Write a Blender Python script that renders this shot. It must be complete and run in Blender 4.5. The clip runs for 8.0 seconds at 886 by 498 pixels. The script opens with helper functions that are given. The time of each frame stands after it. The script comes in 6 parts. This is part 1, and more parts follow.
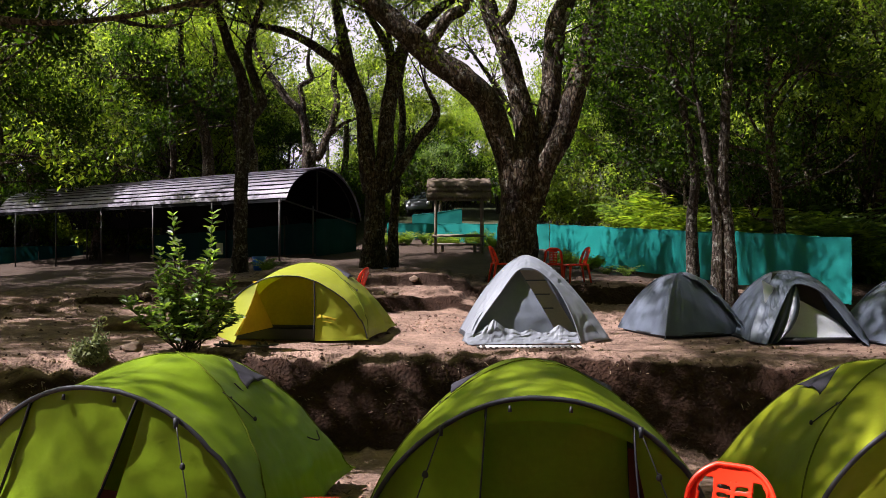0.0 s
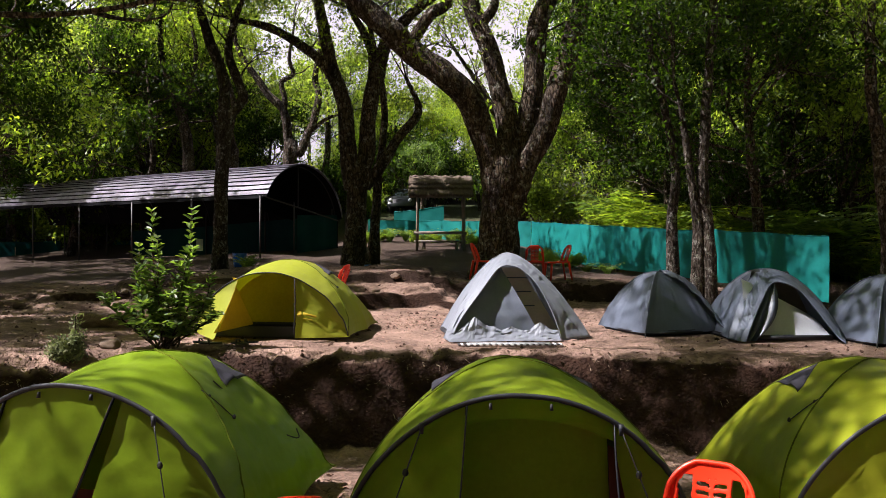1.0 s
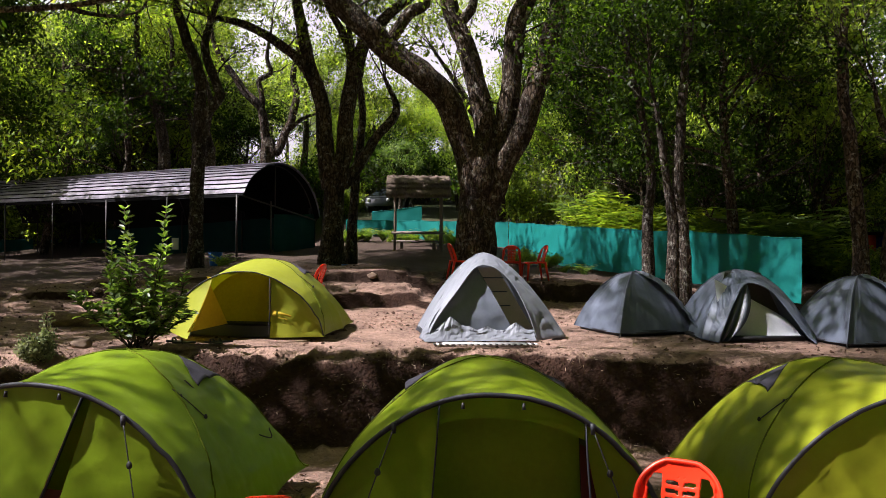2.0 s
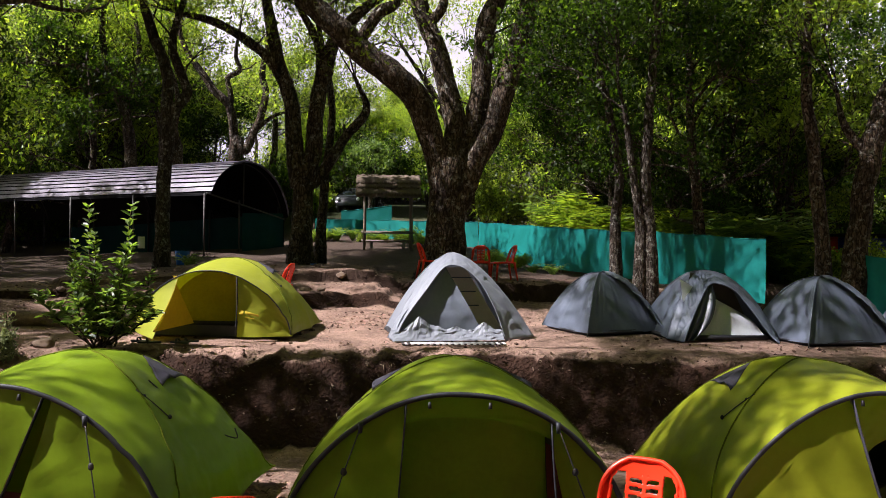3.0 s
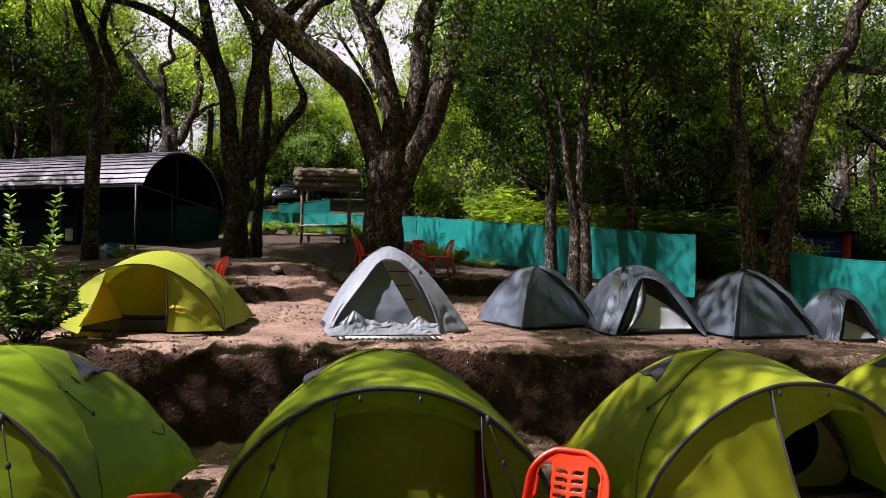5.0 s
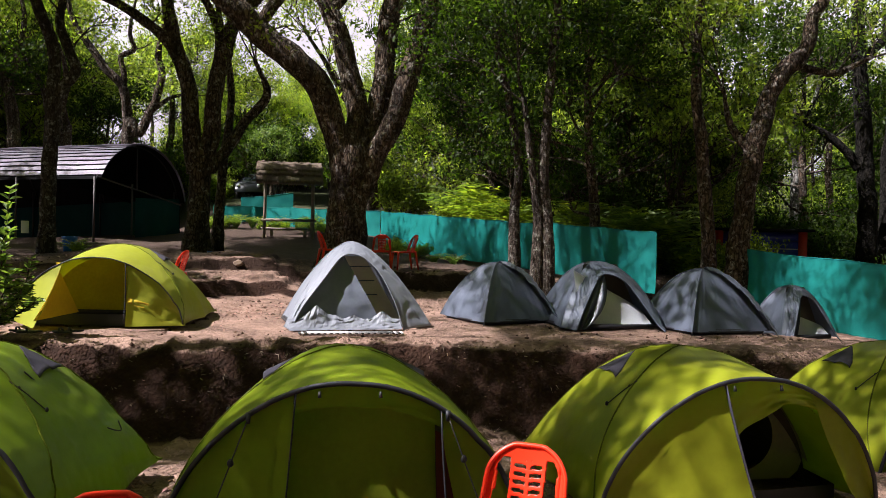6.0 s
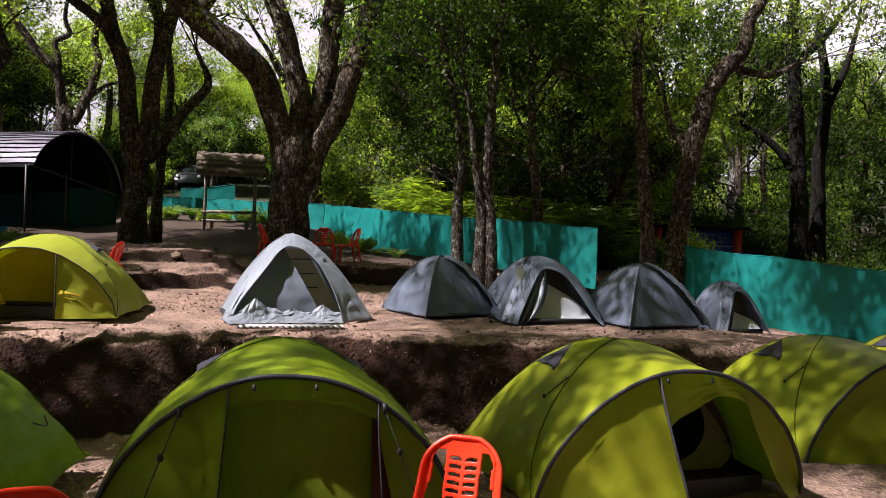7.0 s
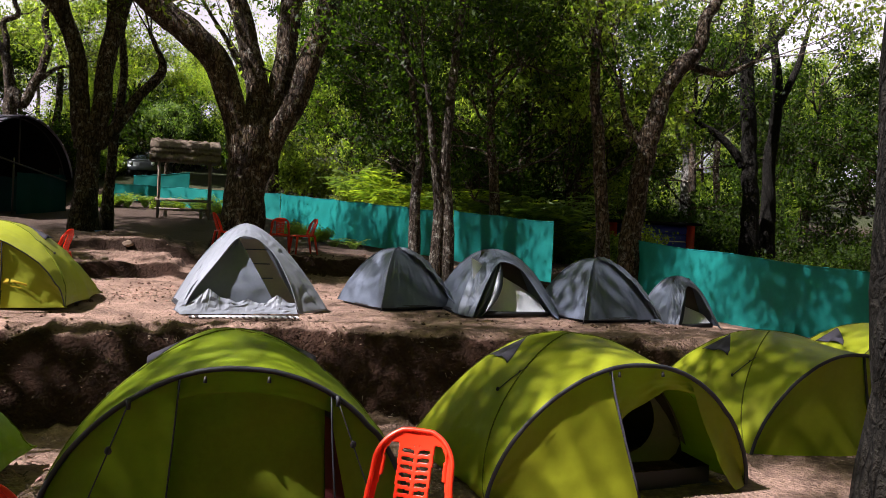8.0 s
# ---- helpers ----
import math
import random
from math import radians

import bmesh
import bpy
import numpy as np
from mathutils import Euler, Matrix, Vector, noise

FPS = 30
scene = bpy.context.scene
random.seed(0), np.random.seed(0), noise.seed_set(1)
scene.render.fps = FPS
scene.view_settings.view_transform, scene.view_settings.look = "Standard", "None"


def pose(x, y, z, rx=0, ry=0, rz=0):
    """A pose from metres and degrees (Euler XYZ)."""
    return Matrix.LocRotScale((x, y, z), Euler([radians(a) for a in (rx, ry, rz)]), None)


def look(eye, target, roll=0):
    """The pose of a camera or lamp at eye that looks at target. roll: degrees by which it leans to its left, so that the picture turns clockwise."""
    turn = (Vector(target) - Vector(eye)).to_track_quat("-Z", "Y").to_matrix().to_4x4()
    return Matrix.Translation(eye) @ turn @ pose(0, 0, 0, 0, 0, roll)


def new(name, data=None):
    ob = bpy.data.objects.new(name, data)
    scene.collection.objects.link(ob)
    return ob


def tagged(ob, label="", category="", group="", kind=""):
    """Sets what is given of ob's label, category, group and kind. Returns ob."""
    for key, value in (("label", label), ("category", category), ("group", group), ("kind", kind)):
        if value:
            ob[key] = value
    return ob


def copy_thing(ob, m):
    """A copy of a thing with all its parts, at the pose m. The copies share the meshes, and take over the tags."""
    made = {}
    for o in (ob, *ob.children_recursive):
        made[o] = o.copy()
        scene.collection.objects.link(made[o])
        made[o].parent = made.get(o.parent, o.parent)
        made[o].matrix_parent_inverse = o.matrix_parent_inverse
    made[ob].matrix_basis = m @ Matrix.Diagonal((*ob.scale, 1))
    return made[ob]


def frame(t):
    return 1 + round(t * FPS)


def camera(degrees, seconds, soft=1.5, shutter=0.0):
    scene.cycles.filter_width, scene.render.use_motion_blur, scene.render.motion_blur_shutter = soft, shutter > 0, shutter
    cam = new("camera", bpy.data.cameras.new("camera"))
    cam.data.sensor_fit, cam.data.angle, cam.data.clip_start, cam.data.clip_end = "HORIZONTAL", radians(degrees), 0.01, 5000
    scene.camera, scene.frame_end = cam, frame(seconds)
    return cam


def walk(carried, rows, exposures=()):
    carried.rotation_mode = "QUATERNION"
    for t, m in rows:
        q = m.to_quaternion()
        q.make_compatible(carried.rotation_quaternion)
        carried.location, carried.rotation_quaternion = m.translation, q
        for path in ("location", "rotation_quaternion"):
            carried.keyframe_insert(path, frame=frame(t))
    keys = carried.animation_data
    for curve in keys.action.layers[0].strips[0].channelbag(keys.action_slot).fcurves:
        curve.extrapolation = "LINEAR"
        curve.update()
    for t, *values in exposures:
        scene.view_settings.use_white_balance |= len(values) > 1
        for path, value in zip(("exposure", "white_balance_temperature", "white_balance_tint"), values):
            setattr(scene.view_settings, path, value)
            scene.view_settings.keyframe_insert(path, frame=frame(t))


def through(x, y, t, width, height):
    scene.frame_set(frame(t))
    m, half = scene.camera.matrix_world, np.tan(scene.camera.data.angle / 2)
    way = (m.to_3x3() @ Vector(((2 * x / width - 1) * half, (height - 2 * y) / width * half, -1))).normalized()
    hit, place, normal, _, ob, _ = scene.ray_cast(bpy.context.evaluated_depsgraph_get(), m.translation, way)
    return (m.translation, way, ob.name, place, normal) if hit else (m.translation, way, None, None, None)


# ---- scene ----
cam = camera(57.0, 8.0, soft=0.5)
PATH = [
    (0, (0.003, 0.007, 1.799), (0.002, 2.007, 1.799), 0.0),
    (0.5, (0.003, 0.021, 1.798), (0.031, 2.021, 1.795), 0.1),
    (1, (0.006, 0.025, 1.8), (0.05, 2.024, 1.793), 0.2),
    (1.5, (0.02, 0.027, 1.797), (0.087, 2.026, 1.79), 0.3),
    (3, (0.05, 0.021, 1.794), (0.22, 2.014, 1.788), 0.7),
    (3.5, (0.051, 0.031, 1.793), (0.26, 2.02, 1.784), 0.6),
    (4, (0.061, 0.033, 1.793), (0.302, 2.019, 1.781), 0.7),
    (4.5, (0.079, 0.017, 1.793), (0.356, 1.997, 1.779), 0.8),
    (6, (0.114, 0.003, 1.796), (0.517, 1.962, 1.768), 1.4),
    (6.5, (0.126, 0.017, 1.789), (0.58, 1.964, 1.757), 1.5),
    (7, (0.154, 0.019, 1.782), (0.689, 1.946, 1.745), 2.0),
    (7.5, (0.16, 0.018, 1.786), (0.757, 1.926, 1.742), 2.5),
    (8, (0.164, 0.012, 1.791), (0.799, 1.908, 1.738), 2.8),
]
walk(cam, [(t, look(eye, target, roll)) for t, eye, target, roll in PATH], exposures=[(0.0, 1.33, 6350, 19)])

# ---- sky and sun ----
SUN = Vector((-0.6, -0.08, 0.79)).normalized()
world = bpy.data.worlds.new("world")
scene.world = world
world.use_nodes = True
wn = world.node_tree.nodes
sky = wn.new("ShaderNodeTexSky")
sky.sky_type, sky.sun_disc = "NISHITA", False
sky.sun_elevation = math.asin(SUN.z)
sky.sun_rotation = math.atan2(SUN.x, SUN.y)
sky.air_density, sky.dust_density = 1.0, 1.8
wn["Background"].inputs["Strength"].default_value = 0.0095
world.node_tree.links.new(sky.outputs[0], wn["Background"].inputs["Color"])
sun = new("sun", bpy.data.lights.new("sun", "SUN"))
sun.data.energy, sun.data.angle, sun.data.color = 5.0, radians(0.8), (1.0, 0.98, 0.955)
sun.matrix_world = look(SUN * 40, (0, 0, 0))


def haze_sky():
    """Bright hazy cloud far behind the woods, above the horizon."""
    m = bpy.data.materials.new("haze")
    m.use_nodes = True
    n, lk = m.node_tree.nodes, m.node_tree.links
    em, tex, co, rg = n.new("ShaderNodeEmission"), n.new("ShaderNodeTexNoise"), n.new("ShaderNodeTexCoord"), n.new("ShaderNodeMapRange")
    tex.inputs["Scale"].default_value, tex.inputs["Detail"].default_value = 0.006, 5.0
    lk.new(co.outputs["Object"], tex.inputs["Vector"])
    rg.inputs["From Min"].default_value, rg.inputs["From Max"].default_value = 0.35, 0.65
    rg.inputs["To Min"].default_value, rg.inputs["To Max"].default_value = 0.36, 0.52
    lk.new(tex.outputs["Fac"], rg.inputs["Value"])
    lk.new(rg.outputs[0], em.inputs["Strength"])
    em.inputs["Color"].default_value = (1.0, 0.95, 1.0, 1)
    lk.new(em.outputs[0], n["Material Output"].inputs["Surface"])
    me = bpy.data.meshes.new("backdrop")
    verts, faces, k = [], [], 48
    for j in range(9):
        for i in range(k + 1):
            a, e = radians(-80 + 170 * i / k), radians(-3 + 45 * j / 8)
            verts.append((900 * math.cos(e) * math.sin(a), 900 * math.cos(e) * math.cos(a), 900 * math.sin(e)))
    for j in range(8):
        for i in range(k):
            b = j * (k + 1) + i
            faces.append((b, b + 1, b + k + 2, b + k + 1))
    me.from_pydata(verts, [], faces)
    me.materials.append(m)
    tagged(new("backdrop", me), "bright hazy white sky far behind the woods", "sky", kind="structure")


haze_sky()


# ---- materials ----
def material(name, color, rough=0.6, metal=0.0, vary=0.25, scale=6.0, bump=0.0, bump_scale=40.0, second=None,
             through=0.0, through_color=None, spec=0.5, island=0.0, piece=0.0):
    """A surface of one base colour, mottled at two scales, with fine relief; through: share of light that passes."""
    m = bpy.data.materials.new(name)
    m.use_nodes = True
    t = m.node_tree
    n, lk = t.nodes, t.links
    b = n["Principled BSDF"]
    b.inputs["Roughness"].default_value, b.inputs["Metallic"].default_value = rough, metal
    b.inputs["Specular IOR Level"].default_value = spec
    geo = n.new("ShaderNodeTexCoord")
    big, fine = n.new("ShaderNodeTexNoise"), n.new("ShaderNodeTexNoise")
    for tex, k, d in ((big, scale, 4.0), (fine, scale * 9.0, 3.0)):
        tex.inputs["Scale"].default_value, tex.inputs["Detail"].default_value = k, d
        lk.new(geo.outputs["Object"], tex.inputs["Vector"])
    mid = n.new("ShaderNodeMath")
    mid.operation = "MULTIPLY_ADD"
    lk.new(fine.outputs["Fac"], mid.inputs[0])
    mid.inputs[1].default_value = 0.4
    scaled = n.new("ShaderNodeMath")
    scaled.operation = "MULTIPLY"
    scaled.inputs[1].default_value = 0.6
    lk.new(big.outputs["Fac"], scaled.inputs[0])
    lk.new(scaled.outputs[0], mid.inputs[2])
    ramp = n.new("ShaderNodeMapRange")
    ramp.inputs["From Min"].default_value, ramp.inputs["From Max"].default_value = 0.3, 0.7
    lk.new(mid.outputs[0], ramp.inputs["Value"])
    mix = n.new("ShaderNodeMix")
    mix.data_type = "RGBA"
    c = Vector(color)
    lo = c * (1 - vary)
    hi = Vector(second) if second else c * (1 + vary)
    mix.inputs["A"].default_value, mix.inputs["B"].default_value = (*lo, 1), (*hi, 1)
    lk.new(ramp.outputs[0], mix.inputs["Factor"])
    out = mix.outputs["Result"]
    if island or piece:
        rnd = n.new("ShaderNodeNewGeometry") if island else n.new("ShaderNodeObjectInfo")
        hsv = n.new("ShaderNodeHueSaturation")
        val = n.new("ShaderNodeMapRange")
        k = island or piece
        val.inputs["To Min"].default_value, val.inputs["To Max"].default_value = 1 - k, 1 + k
        lk.new(rnd.outputs["Random Per Island" if island else "Random"], val.inputs["Value"])
        lk.new(val.outputs[0], hsv.inputs["Value"])
        hue = n.new("ShaderNodeMapRange")
        hue.inputs["To Min"].default_value, hue.inputs["To Max"].default_value = 0.515, 0.475
        lk.new(rnd.outputs["Random Per Island" if island else "Random"], hue.inputs["Value"])
        lk.new(hue.outputs[0], hsv.inputs["Hue"])
        lk.new(out, hsv.inputs["Color"])
        out = hsv.outputs["Color"]
    lk.new(out, b.inputs["Base Color"])
    if bump:
        tex, bp = n.new("ShaderNodeTexNoise"), n.new("ShaderNodeBump")
        tex.inputs["Scale"].default_value, tex.inputs["Detail"].default_value = bump_scale, 5.0
        lk.new(geo.outputs["Object"], tex.inputs["Vector"])
        bp.inputs["Strength"].default_value, bp.inputs["Distance"].default_value = bump, 0.02
        lk.new(tex.outputs["Fac"], bp.inputs["Height"])
        lk.new(bp.outputs[0], b.inputs["Normal"])
    if through:
        tl, ms = n.new("ShaderNodeBsdfTranslucent"), n.new("ShaderNodeMixShader")
        ms.inputs["Fac"].default_value = through
        if through_color:
            tint = n.new("ShaderNodeMix")
            tint.data_type, tint.blend_type = "RGBA", "MULTIPLY"
            tint.inputs["Factor"].default_value = 1.0
            tint.inputs["B"].default_value = (*through_color, 1)
            lk.new(out, tint.inputs["A"])
            lk.new(tint.outputs["Result"], tl.inputs["Color"])
        else:
            lk.new(out, tl.inputs["Color"])
        lk.new(b.outputs[0], ms.inputs[1])
        lk.new(tl.outputs[0], ms.inputs[2])
        lk.new(ms.outputs[0], n["Material Output"].inputs["Surface"])
    return m


def ground_material():
    """Trodden red-brown earth with pale dust, dark soil on steep cuts with their shade painted in, and leaf crumbs."""
    m = material("earth", (0.135, 0.08, 0.056), rough=0.95, vary=0.5, scale=1.6, bump=0.9, bump_scale=26, second=(0.39, 0.25, 0.19), spec=0.2)
    t = m.node_tree
    n, lk = t.nodes, t.links
    b = n["Principled BSDF"]
    base = b.inputs["Base Color"].links[0].from_socket
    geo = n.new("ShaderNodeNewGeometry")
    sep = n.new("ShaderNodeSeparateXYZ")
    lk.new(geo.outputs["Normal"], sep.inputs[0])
    # darkens by slope: dark soil plus the shade on the cut faces, as colour
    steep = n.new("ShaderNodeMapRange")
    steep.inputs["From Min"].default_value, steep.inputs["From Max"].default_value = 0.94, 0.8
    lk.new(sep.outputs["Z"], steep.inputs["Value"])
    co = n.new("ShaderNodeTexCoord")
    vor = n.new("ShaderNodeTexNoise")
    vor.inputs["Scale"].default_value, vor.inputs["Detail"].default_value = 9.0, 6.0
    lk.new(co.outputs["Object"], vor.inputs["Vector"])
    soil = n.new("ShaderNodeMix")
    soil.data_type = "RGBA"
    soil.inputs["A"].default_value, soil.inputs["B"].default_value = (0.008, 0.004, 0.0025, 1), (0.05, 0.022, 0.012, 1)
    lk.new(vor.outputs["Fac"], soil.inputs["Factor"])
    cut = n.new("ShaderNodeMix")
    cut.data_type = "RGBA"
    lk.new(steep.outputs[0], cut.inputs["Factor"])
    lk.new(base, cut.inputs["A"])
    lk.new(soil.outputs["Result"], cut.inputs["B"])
    # low green cover on the wooded slopes past the camp
    pos, cover = n.new("ShaderNodeSeparateXYZ"), n.new("ShaderNodeMapRange")
    lk.new(co.outputs["Object"], pos.inputs[0])
    patchy = n.new("ShaderNodeMath")
    patchy.operation = "MULTIPLY_ADD"
    patchy.inputs[1].default_value = 9.0
    lk.new(vor.outputs["Fac"], patchy.inputs[0])
    lk.new(pos.outputs["Y"], patchy.inputs[2])
    cover.inputs["From Min"].default_value, cover.inputs["From Max"].default_value = 46.0, 50.0
    lk.new(patchy.outputs[0], cover.inputs["Value"])
    # fallen-leaf earth under the trees, painted darker still for their shade
    mould_shade, mould_shade_mix = n.new("ShaderNodeMapRange"), n.new("ShaderNodeMix")
    mould_shade.inputs["From Min"].default_value, mould_shade.inputs["From Max"].default_value = 20.0, 25.0
    mould_shade.inputs["To Max"].default_value = 0.88
    lk.new(patchy.outputs[0], mould_shade.inputs["Value"])
    mould_shade_mix.data_type = "RGBA"
    mould_shade_mix.inputs["B"].default_value = (0.04, 0.027, 0.02, 1)
    lk.new(mould_shade.outputs[0], mould_shade_mix.inputs["Factor"])
    lk.new(cut.outputs["Result"], mould_shade_mix.inputs["A"])
    green = n.new("ShaderNodeMix")
    green.data_type = "RGBA"
    green.inputs["B"].default_value = (0.035, 0.042, 0.016, 1)
    lk.new(cover.outputs[0], green.inputs["Factor"])
    lk.new(mould_shade_mix.outputs["Result"], green.inputs["A"])
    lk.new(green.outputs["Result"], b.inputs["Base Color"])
    n["Bump"].inputs["Distance"].default_value = 0.07
    return m


def bark_material(name, crack, plate, lichen, amount):
    """Cracked bark plates, stretched along the stem, with pale lichen patches."""
    m = bpy.data.materials.new(name)
    m.use_nodes = True
    n, lk = m.node_tree.nodes, m.node_tree.links
    b = n["Principled BSDF"]
    b.inputs["Roughness"].default_value, b.inputs["Specular IOR Level"].default_value = 0.95, 0.15
    co, mp = n.new("ShaderNodeTexCoord"), n.new("ShaderNodeMapping")
    mp.inputs["Scale"].default_value = (1.0, 1.0, 0.38)
    lk.new(co.outputs["Object"], mp.inputs["Vector"])
    warp = n.new("ShaderNodeTexNoise")
    warp.inputs["Scale"].default_value, warp.inputs["Detail"].default_value = 7.0, 5.0
    lk.new(mp.outputs[0], warp.inputs["Vector"])
    add = n.new("ShaderNodeMix")
    add.data_type, add.inputs["Factor"].default_value = "VECTOR", 0.16
    lk.new(mp.outputs[0], add.inputs["A"])
    lk.new(warp.outputs["Color"], add.inputs["B"])
    vor = n.new("ShaderNodeTexVoronoi")
    vor.feature, vor.inputs["Scale"].default_value = "DISTANCE_TO_EDGE", 16.0
    lk.new(add.outputs["Result"], vor.inputs["Vector"])
    k = n.new("ShaderNodeMapRange")
    k.inputs["From Max"].default_value = 0.22
    lk.new(vor.outputs["Distance"], k.inputs["Value"])
    fine = n.new("ShaderNodeTexNoise")
    fine.inputs["Scale"].default_value, fine.inputs["Detail"].default_value = 45.0, 4.0
    lk.new(co.outputs["Object"], fine.inputs["Vector"])
    mul = n.new("ShaderNodeMath")
    mul.operation = "MULTIPLY"
    lk.new(k.outputs[0], mul.inputs[0])
    lk.new(fine.outputs["Fac"], mul.inputs[1])
    c1 = n.new("ShaderNodeMix")
    c1.data_type = "RGBA"
    c1.inputs["A"].default_value, c1.inputs["B"].default_value = (*crack, 1), (*plate, 1)
    sharp = n.new("ShaderNodeMapRange")
    sharp.inputs["From Max"].default_value = 0.6
    lk.new(mul.outputs[0], sharp.inputs["Value"])
    lk.new(sharp.outputs[0], c1.inputs["Factor"])
    patch = n.new("ShaderNodeTexNoise")
    patch.inputs["Scale"].default_value, patch.inputs["Detail"].default_value = 8.0, 8.0
    patch.inputs["Roughness"].default_value = 0.75
    lk.new(co.outputs["Object"], patch.inputs["Vector"])
    pr = n.new("ShaderNodeMapRange")
    pr.inputs["From Min"].default_value, pr.inputs["From Max"].default_value = amount, amount + 0.12
    lk.new(patch.outputs["Fac"], pr.inputs["Value"])
    c2 = n.new("ShaderNodeMix")
    c2.data_type = "RGBA"
    c2.inputs["B"].default_value = (*lichen, 1)
    lk.new(pr.outputs[0], c2.inputs["Factor"])
    lk.new(c1.outputs["Result"], c2.inputs["A"])
    # broad dark moss and water stains running down the stem
    run, stain, sr, c3 = n.new("ShaderNodeMapping"), n.new("ShaderNodeTexNoise"), n.new("ShaderNodeMapRange"), n.new("ShaderNodeMix")
    run.inputs["Scale"].default_value = (1.0, 1.0, 0.3)
    lk.new(co.outputs["Object"], run.inputs["Vector"])
    stain.inputs["Scale"].default_value, stain.inputs["Detail"].default_value, stain.inputs["Roughness"].default_value = 3.2, 6.0, 0.65
    lk.new(run.outputs[0], stain.inputs["Vector"])
    sr.inputs["From Min"].default_value, sr.inputs["From Max"].default_value, sr.inputs["To Max"].default_value = 0.48, 0.6, 0.75
    lk.new(stain.outputs["Fac"], sr.inputs["Value"])
    c3.data_type = "RGBA"
    c3.inputs["B"].default_value = (*crack, 1)
    lk.new(sr.outputs[0], c3.inputs["Factor"])
    lk.new(c2.outputs["Result"], c3.inputs["A"])
    lk.new(c3.outputs["Result"], b.inputs["Base Color"])
    bp = n.new("ShaderNodeBump")
    bp.inputs["Strength"].default_value, bp.inputs["Distance"].default_value = 1.0, 0.05
    lk.new(mul.outputs[0], bp.inputs["Height"])
    lk.new(bp.outputs[0], b.inputs["Normal"])
    return m


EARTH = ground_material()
BARK = bark_material("bark", (0.014, 0.0095, 0.007), (0.15, 0.108, 0.075), (0.36, 0.34, 0.3), 0.535)
BARK_PALE = bark_material("bark_pale", (0.02, 0.015, 0.011), (0.095, 0.076, 0.06), (0.34, 0.33, 0.29), 0.53)
BARK_WHITE = bark_material("bark_white", (0.05, 0.045, 0.038), (0.26, 0.24, 0.21), (0.45, 0.44, 0.4), 0.47)
BARK_DARK = bark_material("bark_dark", (0.005, 0.0045, 0.0035), (0.022, 0.019, 0.015), (0.2, 0.2, 0.18), 0.64)
LEAF = material("leaf", (0.08, 0.11, 0.022), 0.42, vary=0.2, scale=1.0, through=0.5, through_color=(4.5, 4.9, 1.6), spec=0.25, island=0.6)
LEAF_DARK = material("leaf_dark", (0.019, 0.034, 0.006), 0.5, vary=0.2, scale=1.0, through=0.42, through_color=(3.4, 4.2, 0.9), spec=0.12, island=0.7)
LEAF_SHRUB = material("leaf_shrub", (0.06, 0.1, 0.022), 0.5, vary=0.25, scale=2.0, through=0.35, through_color=(4.0, 4.2, 1.6), spec=0.6, island=0.5)
LEAF_PALE = material("leaf_pale", (0.16, 0.18, 0.09), 0.5, vary=0.25, scale=2.0, through=0.3, through_color=(1.6, 1.7, 1.0), spec=0.4, island=0.5)
# lighter leaf copy: sunlight on fronds and far trees is put into its colour
LEAF_SUNLIT = material("leaf_sunlit", (0.1, 0.165, 0.02), 0.45, vary=0.2, scale=1.0, through=0.5, through_color=(3.6, 3.3, 1.2), spec=0.3, island=0.5)
LITTER = material("dry_leaf", (0.2, 0.12, 0.08), 0.8, vary=0.4, scale=3, island=0.6)
STRAW = material("straw", (0.26, 0.2, 0.14), 0.85, vary=0.3, scale=5, island=0.4)
LIME = material("lime_nylon", (0.34, 0.365, 0.02), 0.4, vary=0.1, scale=2, bump=0.25, bump_scale=7, through=0.46, through_color=(1.0, 1.4, 0.2), spec=0.25)
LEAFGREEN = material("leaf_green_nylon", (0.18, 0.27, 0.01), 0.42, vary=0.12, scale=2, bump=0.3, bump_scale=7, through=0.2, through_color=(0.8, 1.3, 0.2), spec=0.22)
GRASSGREEN = material("grass_green_nylon", (0.26, 0.335, 0.015), 0.42, vary=0.12, scale=2, bump=0.3, bump_scale=7, through=0.46, through_color=(0.95, 1.4, 0.2), spec=0.22)
LIME_SEAM = material("lime_seam", (0.1, 0.125, 0.01), 0.85, vary=0.15, scale=9, spec=0.05)
YELLOW = material("yellow_nylon", (0.37, 0.4, 0.035), 0.42, vary=0.08, scale=2, bump=0.12, bump_scale=9, through=0.36, through_color=(1.3, 1.2, 0.6), spec=0.4)
OLIVE = material("olive_inner", (0.35, 0.42, 0.02), 0.6, vary=0.15, scale=3, bump=0.15, bump_scale=6, through=0.6)
AMBER = material("amber_inner", (0.6, 0.38, 0.02), 0.6, vary=0.12, scale=3, through=0.3)
AMBER_DARK = material("amber_dark", (0.55, 0.42, 0.02), 0.6, vary=0.15, scale=3, through=0.6)
TAN = material("tan_inner", (0.22, 0.185, 0.145), 0.7, vary=0.12, scale=4, through=0.15)
INNER_SHADE = material("inner_shade", (0.05, 0.035, 0.028), 0.8, vary=0.2, scale=5)
MAROON = material("maroon_cloth", (0.09, 0.008, 0.01), 0.8, vary=0.2, scale=5)
NAVY = material("navy_webbing", (0.014, 0.015, 0.022), 0.6, vary=0.25, scale=30)
GREYTAB = material("grey_webbing", (0.045, 0.042, 0.055), 0.8, vary=0.2, scale=25, spec=0.15)
BLACKCLOTH = material("black_groundsheet", (0.015, 0.015, 0.02), 0.55, vary=0.3, scale=8)
